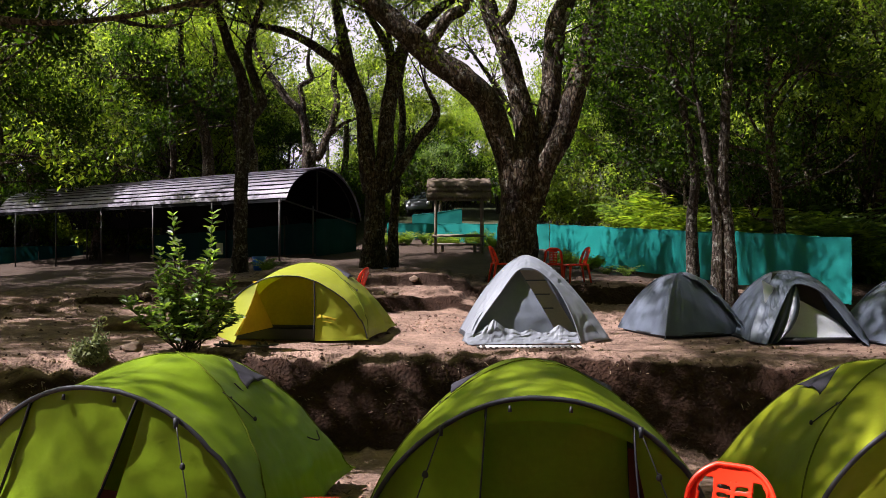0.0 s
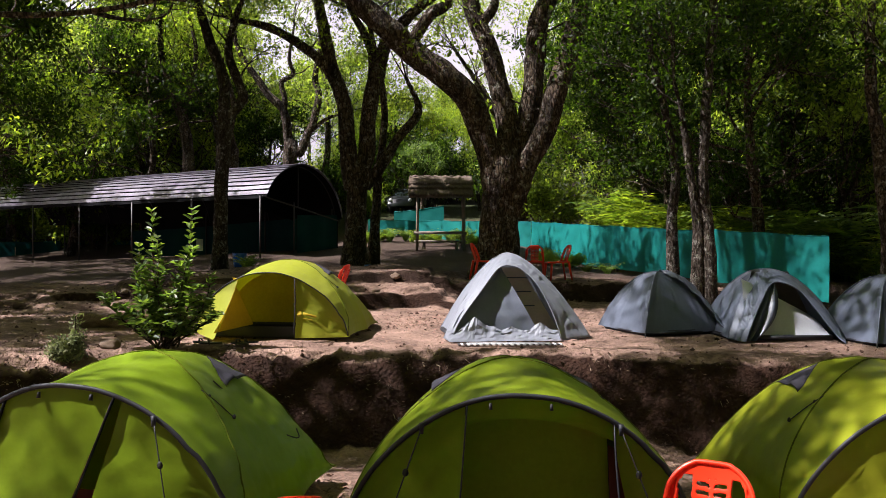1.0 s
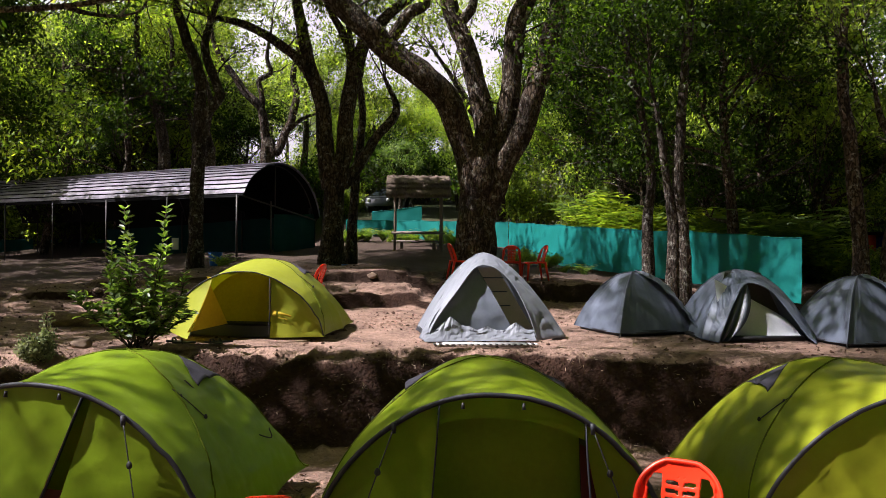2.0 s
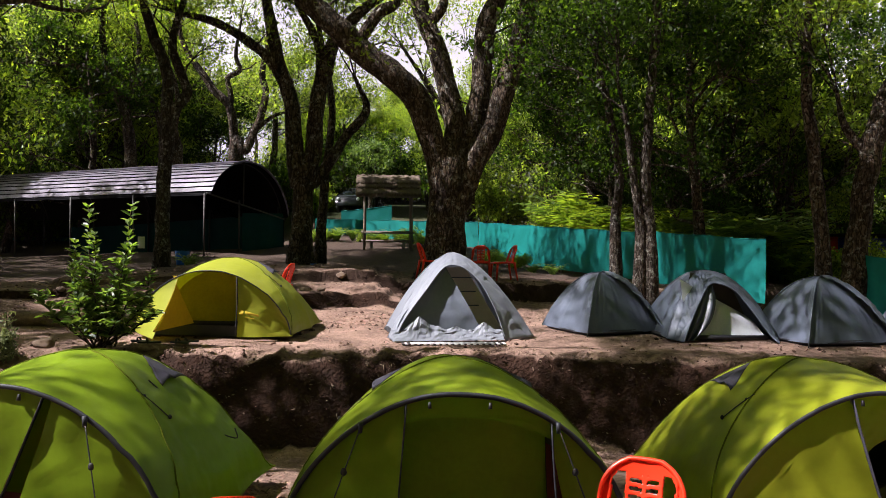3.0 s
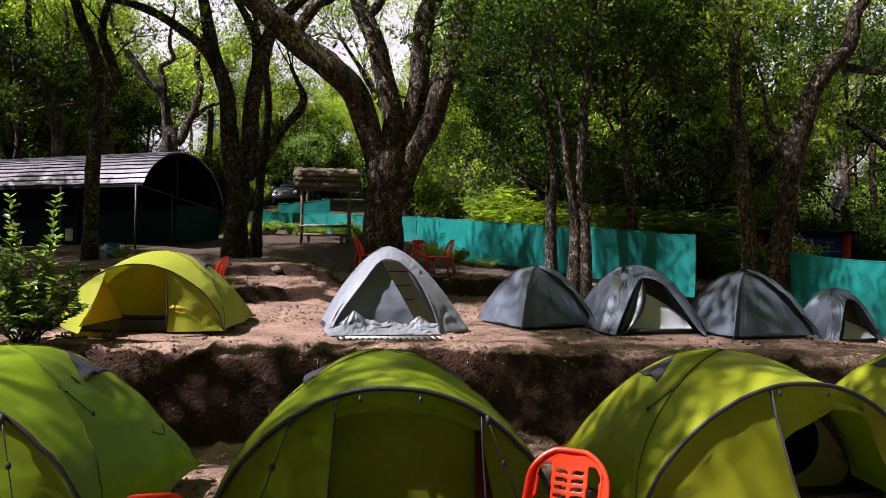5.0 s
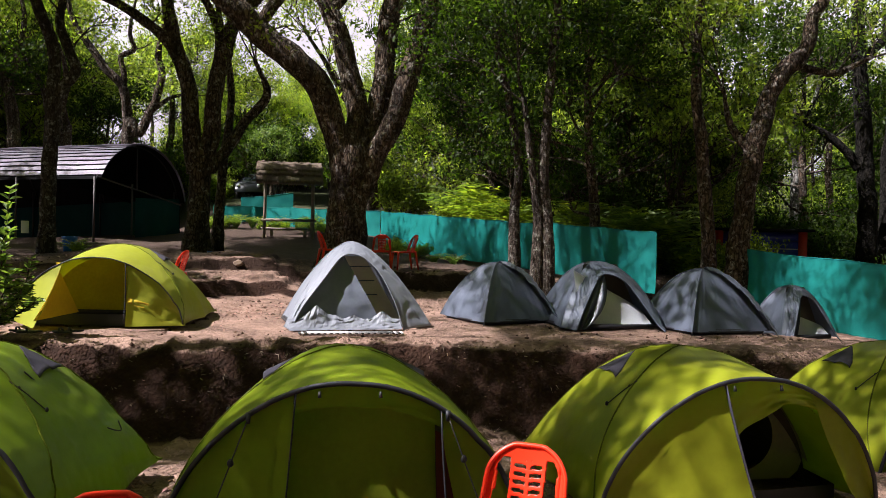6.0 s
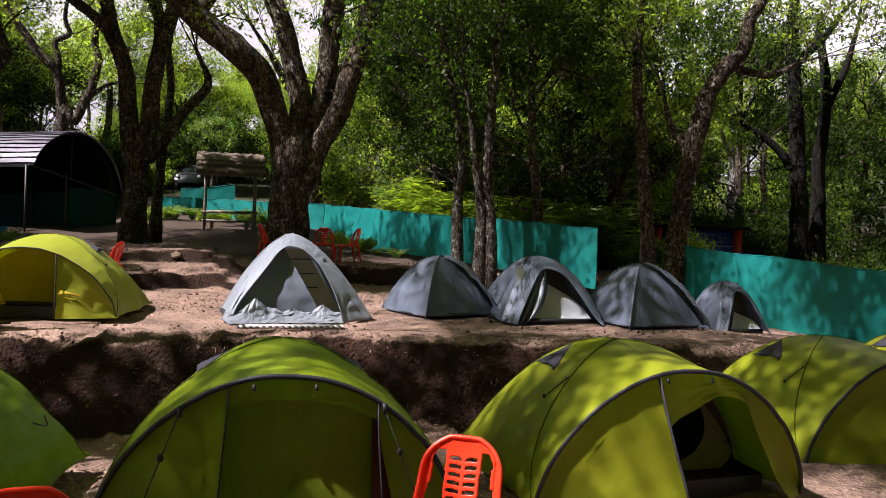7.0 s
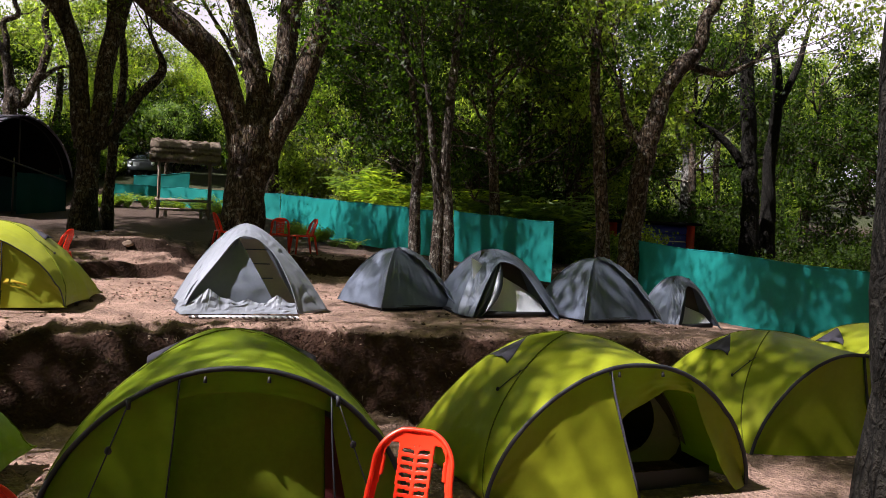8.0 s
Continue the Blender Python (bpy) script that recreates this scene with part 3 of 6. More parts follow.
def green_tent_left():
    S = GREEN_SHAPE
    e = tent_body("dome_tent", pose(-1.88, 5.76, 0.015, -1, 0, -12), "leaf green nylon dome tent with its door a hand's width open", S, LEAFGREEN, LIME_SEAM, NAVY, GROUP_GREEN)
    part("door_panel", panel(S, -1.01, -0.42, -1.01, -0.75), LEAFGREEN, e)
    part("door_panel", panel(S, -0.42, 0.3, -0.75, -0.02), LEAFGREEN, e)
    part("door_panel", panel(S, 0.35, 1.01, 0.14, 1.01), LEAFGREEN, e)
    strap(S, e, -0.42, -0.33, NAVY)
    strap(S, e, 0.31, -0.3, NAVY)
    inner_front(S, e, AMBER, "yellow inner wall")
    part("side_cloth", panel(S, 0.2, 0.36, -0.05, 0.16, 0.0, 0.35, 0.06), MAROON, e, "dark red cloth in the gap")
    green_extras(S, e)
    front_guys(S, e, (1,))
    p, q = fly_point(S, 0.42, 1.0), fly_point(S, 0.62, 0.45)
    part("guy_line", guy([p * 1.02, p.lerp(q, 0.5) * 1.04 - Vector((0, 0, 0.08)), q * 1.03, q * 1.03 + Vector((0, 0, 0.07))], 0.005), RUBBER, e)
    return e


def green_tent_open():
    S = GREEN_SHAPE
    e = tent_body("dome_tent", pose(3.156, 5.69, -0.03, -1, 0, 1), "lime green nylon dome tent, open door, dark inside", S, LIME, LIME_SEAM, NAVY, GROUP_GREEN)
    part("door_panel", panel(S, -1.01, -0.24, -1.01, -0.02), LIME, e)
    part("door_panel", panel(S, 0.4, 1.01, 0.87, 1.01, inset=0.0), LIME, e)

    def drape(u, v):
        x = -0.22 + 0.85 * u
        top = front_point(S, x, 0.985, 0.015)
        low = front_point(S, -0.2 + 0.3 * u, 0.25, 0.16 + 0.1 * u)
        p = top.lerp(low, v * (0.1 + 0.9 * (1 - u) ** 2.2))
        p.y += 0.035 * math.sin(16 * u - 3 * v) * v + 0.015 * noise.noise((u * 9, v * 5, 3.0))
        return p
    part("door_drape", sheet(drape, 40, 20), LIME, e, "gathered lime door cloth")
    strap(S, e, -0.23, 0.2, GREYTAB)
    inner_front(S, e, TAN, "tan inner wall with an oval door", hole=(0.3, 0.44, 0.33, 0.28))
    # shell coloured dark brown to stand for the shade behind the oval door
    part("inner_shell", sheet(lambda u, v: fly_point(S, 0.27 + 0.72 * v, math.pi * u) * 0.87 + Vector((0, 0, 0.02)), 30, 20), INNER_SHADE, e, "inner tent shell, painted dark for the shade inside")
    green_extras(S, e)
    front_guys(S, e, ())
    return e


def green_tent_closed(m, label):
    S = GREEN_SHAPE
    e = tent_body("dome_tent", m, label, S, LIME, LIME_SEAM, NAVY, GROUP_GREEN)
    part("door_panel", panel(S, -1.01, 0.1, -1.01, 0.2), LIME, e)
    part("door_panel", panel(S, 0.12, 1.01, 0.22, 1.01), LIME, e)
    strap(S, e, 0.11, 0.1, NAVY)
    p = front_point(S, -0.97, 0.25, -0.03)
    part("corner_tab", tube([p + Vector((-0.06, 0, -0.08)), p + Vector((0.05, -0.02, 0.0))], [0.05, 0.03], 6, flat=0.3), GREYTAB, e, "grey corner tab")
    inner_front(S, e, OLIVE, "olive inner wall")
    green_extras(S, e)
    return e


def yellow_tent():
    S = dict(GREEN_SHAPE, w0=0.98, w1=0.95, zt=0.84, za=0.99, yt=-0.95, yb0=-0.8)
    e = tent_body("dome_tent", place(-1.78, 11.0, -9), "yellow-green nylon dome tent with its door folded open", S, YELLOW, LIME_SEAM, NAVY, "tents on the terrace", hoop_r=0.006)
    part("door_panel", panel(S, 0.36, 1.01, 0.38, 1.01), YELLOW, e)
    def wing(u, v):
        a = front_point(S, -0.97 + 0.42 * v ** 1.5, 0.98 * v, 0.0) if u < 1e-6 else None
        hoop = fly_point(S, 0.0, math.pi * (0.995 - 0.355 * v))
        tip = Vector((-0.58 + 0.12 * v, -1.2 - 0.02 * v, 0.02)).lerp(fly_point(S, 0.0, math.pi * 0.64), v)
        return hoop.lerp(tip, u)
    part("door_panel", sheet(wing, 14, 18), YELLOW, e, "sunlit yellow door wing pegged out")

    def fold(u, v):
        a, b = Vector((-0.58 + 0.12 * v, -1.19 - 0.02 * v, 0.1)).lerp(fly_point(S, 0.0, math.pi * 0.64), v), Vector((-0.3 - 0.2 * v, -0.62 - 0.2 * v, 0.16 + 0.6 * v))
        p = a.lerp(b, u)
        p.y += 0.03 * math.sin(3 * u)
        return p
    part("door_flap", sheet(fold, 12, 12), AMBER, e, "sunlit yellow door flap")
    strap(S, e, 0.35, 0.02, GREYTAB)
    inner_front(S, e, AMBER_DARK, "amber inner wall")
    part("sill", box(-0.62, -0.6, 0.13, 0.36, -0.57, 0.19, 0.01), GREYTAB, e, "grey inner door sill")
    green_extras(S, e)
    for k, (w, h, z) in enumerate(((0.16, 0.035, 0.31), (0.11, 0.012, 0.26))):
        def bar(u, v, w=w, h=h, z=z):
            p = front_point(S, 0.46 + w * u, (z + h * v) / 0.75, -0.004)
            return p
        part("printed_bar", sheet(bar, 6, 2), LOGO, e, "orange printed mark")
    part("printed_mark", sheet(lambda u, v: front_point(S, 0.39 + 0.05 * u, (0.30 + 0.07 * v) / 0.8, -0.004), 4, 4), LOGO, e, "orange printed mark")
    return e


def vestibule_tent(m, label, corners, h, power, rim_points, cloth):
    """Crossed-pole dome with a vestibule pulled forward from its front poles to a free rim; gives the tent and the rim's line."""
    e = thing("dome_tent", m, label, "tent", GROUP_GREY)

    def pole(k, f):
        t = math.sin(f)
        return corners[k % 4] * (1 - t) ** power + Vector((0, 0, 0.03 + (h - 0.03) * t))

    def wall(k, u, v):
        f = v * math.pi / 2
        r = pole(k, f).lerp(pole(k + 1, f), u)
        out = ((corners[k % 4] + corners[(k + 1) % 4]) / 2).normalized()
        fold = 0.02 * noise.noise((u * 20, v * 2.5, k + h)) * (math.exp(-5 * u) + math.exp(-5 * (1 - u)))
        return r + out * (fold + 0.01 * noise.noise((u * 7, v * 5, k)) - 0.05 * math.sin(math.pi * u) * math.cos(f) ** 0.5)
    for k in (0, 1, 2):
        part("side_panel", sheet(lambda u, v, k=k: wall(k, u, v), 30, 26), cloth, e)
    for k in range(4):
        part("pole_sleeve", tube([pole(k, i / 20 * math.pi / 2) for i in range(21)], [0.008] * 21, 6), cloth, e)
    edge, _ = smooth_line(rim_points, [0.01] * len(rim_points), 8)

    def rim(w):
        k = min(1.0, max(0.0, w)) * (len(edge) - 1)
        i = min(int(k), len(edge) - 2)
        return edge[i].lerp(edge[i + 1], k - i)

    def shell(u, v):
        p = pole(3, u * math.pi) if u < 0.5 else pole(0, (1 - u) * math.pi)
        a = rim(u * 0.78 if u < 0.5 else 0.39 + (u - 0.5) * 1.22)
        r = p.lerp(a, v)
        r += Vector((0.0, -0.5, 0.8)) * (0.022 * math.sin(math.pi * v) * math.sin(math.pi * u) ** 0.5)
        side = 1 if u > 0.5 else -1
        lean = math.sin(math.pi * v) ** 0.5
        fine = 0.009 * noise.noise((u * 46, v * 2.0, 2.0)) + 0.012 * noise.noise((u * 11, v * 5.0 + u * 14, 5.0)) - 0.016 * max(0.0, 1 - 7 * abs(noise.noise((u * 7 + v, v * 3 - u * 4, h))))
        return r + Vector((side * 0.5, -0.7, 0.3)) * lean * fine
    fl = part("fly", sheet(shell, 140, 20), cloth, e, "creased vestibule cloth")
    md = fl.modifiers.new("thickness", "SOLIDIFY")
    md.thickness = 0.004
    part("rim_tape", tube([p + Vector((0, -0.004, 0)) for p in edge], [0.007] * len(edge), 6), cloth, e)
    b, d = abs(corners[3].x), abs(corners[3].y)
    part("floor_sheet", box(-0.9 * b, -0.9 * d, 0.004, 0.9 * b, 0.9 * d, 0.06, 0.02), BLACKCLOTH, e)
    return e, rim


def silver_tent():
    """The pale tent with its half-open door."""
    corners = (Vector((0.95, -0.62, 0)), Vector((0.8, 0.7, 0)), Vector((-0.8, 0.7, 0)), Vector((-0.93, -0.62, 0)))
    rim_points = [(-0.87, -0.78, 0.0), (-0.73, -0.72, 0.27), (-0.45, -0.6, 0.62), (-0.2, -0.46, 0.9), (0.0, -0.46, 0.92),
                  (0.16, -0.5, 0.82), (0.29, -0.58, 0.66), (0.43, -0.7, 0.36), (0.54, -0.8, 0.0)]
    e, rim = vestibule_tent(place(1.1, 10.88, 6), "pale silver-grey dome tent with its door half open", corners, 1.09, 0.62, rim_points, SILVER)

    def curtain(u, v):
        z = 0.06 + 0.85 * v
        w = min(0.39, max(0.0, v ** 1.0 * 0.39))
        a = rim(w)
        x1 = -0.16 + (0.92 - z) * 0.52
        x = a.x + (x1 - a.x) * u
        return (x, a.y + 0.06 + 0.05 * math.sin(2.2 * u) + 0.014 * noise.noise((u * 5, v * 6, 3.0)) + 0.012 * math.sin(14 * u + 3 * v) * u * (1 - v), z)
    part("door_panel", sheet(curtain, 34, 26), SILVER_SHADE, e, "silver door panel, greyed for its shaded side")

    def fold(c, w, u):
        return max(0.0, 1 - abs(u - c) / w)

    def heap(u, v):
        """Door cloth dropped along the sill, with a few sharp folds."""
        x = -0.9 + 1.4 * u
        lift = 0.17 * fold(0.15 + 0.1 * v, 0.16, u) + 0.05 * fold(0.42, 0.07, u) + 0.05 * fold(0.58, 0.08, u) + 0.1 * fold(0.84, 0.1, u)
        z = 0.012 + v * (0.12 + lift * v)
        crease = abs(noise.noise((x * 5 + 2 * v, v * 3, 8.0))) + 0.6 * abs(noise.noise((x * 12 - 3 * v, v * 5, 2.0)))
        return (x, -0.87 + 0.17 * v + 0.03 * fold(0.5, 0.5, u) - 0.055 * crease * (0.4 + v), z)
    part("door_cloth", sheet(heap, 60, 7), SILVER, e, "crumpled white door cloth", smooth=False)

    def inner(u, v):
        z = 0.05 + 0.85 * v
        return (-0.35 + 0.98 * u * (1 - 0.5 * v), -0.36 + 0.16 * v + 0.012 * noise.noise((u * 5, v * 4, 1.0)), z)
    part("inner_wall", sheet(inner, 16, 14), BEIGE, e, "beige inner wall")
    for z in (0.4, 0.58, 0.76):
        part("inner_tape", box(-0.16, -0.38 + 0.16 * z, z, 0.38 - 0.2 * z, -0.37 + 0.16 * z, z + 0.014), SLATE_DARK, e)
    return e


def slate_open_tent(m, label, k, h, pale):
    """Slate tent with a wide arched vestibule, its door hanging; k: share of the full width, pale: how far the pale cloth reaches up."""
    corners = tuple(Vector((x * k, y * k, 0)) for x, y in ((0.74, -0.64), (0.64, 0.66), (-0.64, 0.66), (-0.76, -0.6)))
    z = h / 0.88
    rim_points = [(x * k, y * k, q * z) for x, y, q in ((-0.6, -0.74, 0.0), (-0.52, -0.72, 0.2), (-0.36, -0.62, 0.46), (-0.14, -0.46, 0.7), (0.04, -0.45, 0.71),
                                                        (0.2, -0.52, 0.62), (0.34, -0.62, 0.42), (0.52, -0.8, 0.1), (0.6, -0.9, 0.0))]
    e, rim = vestibule_tent(m, label, corners, h, 0.47, rim_points, SLATE)

    def drape(u, v):
        a = rim(0.39 * v)
        x = a.x + (0.05 + 0.1 * (1 - v) + (0.06 if pale < 0.5 else 0.2) * math.sin(math.pi * v)) * k * u
        return (x, a.y + 0.04 + 0.03 * math.sin(13 * u + 2 * v) * (1 - 0.5 * v), a.z * 0.98 + 0.01)
    part("door_panel", sheet(drape, 24, 24), SLATE_DARK, e, "slate door cloth drawn aside, darkened for shade")

    def inner_door(u, v):
        top = 0.12 + pale * (1 - u) ** 0.8
        return ((-0.5 + 1.05 * u) * k, (-0.6 + 0.22 * v + 0.02 * math.sin(5 * u)) * k, z * (0.07 + top * v - 0.02 * math.sin(math.pi * u) * v))
    part("inner_door", sheet(inner_door, 20, 12), WHITECLOTH, e, "pale inner door cloth sagging down")

    def inner(u, v):
        return ((-0.55 + 1.1 * u) * k * (1 - 0.55 * v), (-0.34 + 0.2 * v) * k, 0.05 + 0.8 * z * v)
    part("inner_wall", sheet(inner, 14, 12), GREYMESH, e, "dark inner wall")
    part("sill_band", box(-0.52 * k, -0.66 * k, 0.01, 0.58 * k, -0.63 * k, 0.075, 0.01), BLACKCLOTH, e, "black floor edge")
    return e


def slate_tent(m, label, b, h, seed):
    """Crossed-pole dome: four creases from the corners to the top, a hood along one front crease."""
    e = thing("dome_tent", m, label, "tent", GROUP_GREY)
    corners = (Vector((b, -b, 0)), Vector((b, b, 0)), Vector((-b, b, 0)), Vector((-b, -b, 0)))

    def pole(k, f):
        t = math.sin(f)
        return corners[k % 4] * 1.03 * (1 - t) ** 0.47 + Vector((0, 0, 0.05 + (h - 0.05) * t))

    def face(k, u, v, inset=0.0):
        f = v * math.pi / 2
        p, q = pole(k, f), pole(k + 1, f)
        r = p.lerp(q, u)
        out = ((corners[k % 4] + corners[(k + 1) % 4]) / 2).normalized()
        fold = 0.035 * noise.noise((u * 22 + seed, v * 2.2, k)) * (math.exp(-5 * u) + math.exp(-5 * (1 - u)))
        crease = 0.009 * max(0.0, 1 - 6 * abs(noise.noise((u * 2.0 + 3 * v, v * 4.0 - u, seed + k))))
        sag = 0.05 * math.sin(math.pi * u) * math.cos(f) ** 0.5
        r += out * ((fold + crease) * math.sin(math.pi * min(1.0, v + 0.1)) - sag - inset)
        r.z += -0.02 * math.sin(math.pi * u) * (1 - v)
        return r
    for k in (0, 1, 2):
        part("side_panel", sheet(lambda u, v, k=k: face(k, u, v), 34, 30), SLATE, e)
    for k in range(4):
        part("pole_sleeve", tube([pole(k, i / 20 * math.pi / 2) + Vector((0, 0, 0.002)) for i in range(21)], [0.009] * 21, 6), SLATE, e)

    def awning(k, peg):
        """A vestibule flap from the pole to its pegged free edge."""
        def fn(u, v):
            f = (0.0 + 1.0 * u) * math.pi / 2
            t = math.sin(f)
            p = pole(k, f) * 1.012
            q = peg * (1 - t) ** 0.62 + Vector((0, -0.1 * t, 0.015 + (h - 0.035) * t))
            r = p.lerp(q, v)
            wave = noise.noise((u * 9 + seed, v * 2.5, k)) + 0.6 * noise.noise((u * 21, v * 4 + 6 * u, seed))
            return r + Vector((0.012 * wave, -0.02 * wave - 0.03 * math.sin(math.pi * v) * (1 - t), 0.016 * wave + 0.03 * math.sin(math.pi * v)))
        hd = part("hood", sheet(fn, 48, 12), SLATE, e, "overhanging slate grey door hood")
        md = hd.modifiers.new("thickness", "SOLIDIFY")
        md.thickness = 0.006
    awning(0, Vector((b * 0.72, -b * 1.62, 0)))
    part("door_panel", sheet(lambda u, v: face(3, u, v, 0.012), 44, 36), SLATE, e)
    part("floor_sheet", box(-0.95 * b, -0.95 * b, 0.004, 0.95 * b, 0.95 * b, 0.07, 0.02), BLACKCLOTH, e)
    p = pole(3, 0.0)
    part("peg_strap", tube([p, p + Vector((-0.06, -0.08, -0.04))], [0.008, 0.008], 5), RUBBER, e)
    return e


green_tent_middle()
green_tent_left()
green_tent_open()
green_tent_closed(pose(5.82, 6.59, -0.12, -1, 0, 5), "lime green nylon dome tent with its front zipped shut")
green_tent_closed(pose(7.7, 7.1, -0.1, -2.5, 0, 10), "lime green nylon dome tent at the end of the row")
yellow_tent()
silver_tent()
slate_tent(place(3.25, 11.28, 18), "slate grey dome tent, zipped shut, in patchy sun", 0.58, 0.83, 1.0)
slate_open_tent(place(4.53, 10.79, 3), "slate grey dome tent with its door hanging open", 1.0, 0.89, 0.58)
slate_tent(place(5.88, 10.25, 8), "slate grey dome tent, zipped shut, taut and smooth", 0.6, 0.84, 3.0)
slate_open_tent(place(7.75, 11.0, 8), "small slate grey dome tent, half open", 0.66, 0.77, 0.3)


# ---- chairs ----
def plastic_chair(m, label, group):
    """A moulded stacking chair: seat, pierced back with a hooped frame, four legs."""
    e = thing("plastic_chair", m, label, "chair", group)

    def half(z):
        if z < 0.64:
            return 0.212 - 0.017 * ss(0.42, 0.64, z)
        return 0.045 + 0.15 * max(0.0, 1 - ((z - 0.64) / 0.158) ** 2.1) ** 0.6

    def solid(x, z):
        h = half(z)
        if z > 0.745 or abs(x) > h - 0.036:
            return True
        if abs(x) > 0.088 - 0.02 * (0.745 - z):
            return z < 0.45 or z > 0.735 - 9.0 * max(0.0, abs(x) - 0.12) ** 2
        row = (z - 0.47 - 0.10 * abs(x)) % 0.036
        return not (0.47 < z < 0.725 and 0.011 < abs(x) < 0.07 and row < 0.017)

    nx, nz = 84, 84
    verts, faces, at = [], [], {}
    for j in range(nz):
        for i in range(nx):
            u, z = (i + 0.5) / nx * 2 - 1, 0.42 + (j + 0.5) / nz * 0.378
            if not solid(u * half(z), z):
                continue
            quad = []
            for di, dj in ((0, 0), (1, 0), (1, 1), (0, 1)):
                key = (i + di, j + dj)
                if key not in at:
                    zz = 0.42 + key[1] / nz * 0.378
                    xx = (key[0] / nx * 2 - 1) * half(zz)
                    at[key] = len(verts)
                    verts.append((xx, 0.19 + 0.09 * ss(0.42, 0.85, zz) * 1.2 - 1.0 * xx * xx + 0.012 * (abs(xx) > 0.16), zz))
                quad.append(at[key])
            faces.append(tuple(quad))
    back = part("back", (verts, faces), RED, e, "pierced orange-red back with slots")
    md = back.modifiers.new("thickness", "SOLIDIFY")
    md.thickness = 0.014
    rim = [(sx * half(z), 0.19 + 0.09 * ss(0.42, 0.85, z) * 1.2 - 1.0 * half(z) ** 2, z) for sx, zs in ((-1, (0.42, 0.5, 0.58, 0.66, 0.7, 0.74, 0.77, 0.787, 0.796)), (1, (0.796, 0.787, 0.77, 0.74, 0.7, 0.66, 0.58, 0.5, 0.42))) for z in zs]
    rp, rr = smooth_line(rim, [0.012] * len(rim), 3)
    part("back_rim", tube(rp, rr, 7), RED, e)

    def seat_fn(u, v):
        x, y = (u - 0.5) * (0.45 - 0.03 * v), -0.22 + 0.44 * v
        return (x, y, 0.425 - 0.02 * math.sin(math.pi * u) * math.sin(math.pi * v) - 0.03 * max(0, 0.12 - v) / 0.12)
    seat = part("seat", sheet(seat_fn, 12, 12), RED, e)
    md = seat.modifiers.new("thickness", "SOLIDIFY")
    md.thickness = 0.012
    part("seat_rim", join(tube([(-0.22, -0.21, 0.4), (-0.21, 0.2, 0.41)], [0.02, 0.02], 6), tube([(0.22, -0.21, 0.4), (0.21, 0.2, 0.41)], [0.02, 0.02], 6), tube([(-0.22, -0.215, 0.4), (0.22, -0.215, 0.4)], [0.02, 0.02], 6)), RED, e)
    for sx in (-1, 1):
        part("leg", tube([(sx * 0.2, -0.2, 0.41), (sx * 0.225, -0.235, 0.0)], [0.03, 0.019], 7), RED, e)
        part("leg", tube([(sx * 0.195, 0.19, 0.43), (sx * 0.225, 0.27, 0.0)], [0.03, 0.019], 7), RED, e)
    return e


GROUP_CHAIR = "red plastic chairs"
chair = plastic_chair(pose(1.19, 3.54, 0, 0, 0, -33), "glossy orange-red plastic chair in front of the green tents", GROUP_CHAIR)
copy_thing(chair, pose(-0.47, 2.975, 0.0, 0, 0, 4))
for x, y, r in ((3.0, 18.4, -80), (2.5, 18.6, 174), (1.3, 17.9, 100), (-1.62, 14.4, -105)):
    c = copy_thing(chair, place(x, y, r))
    tagged(c, "orange-red plastic chair by the foot of the big tree")


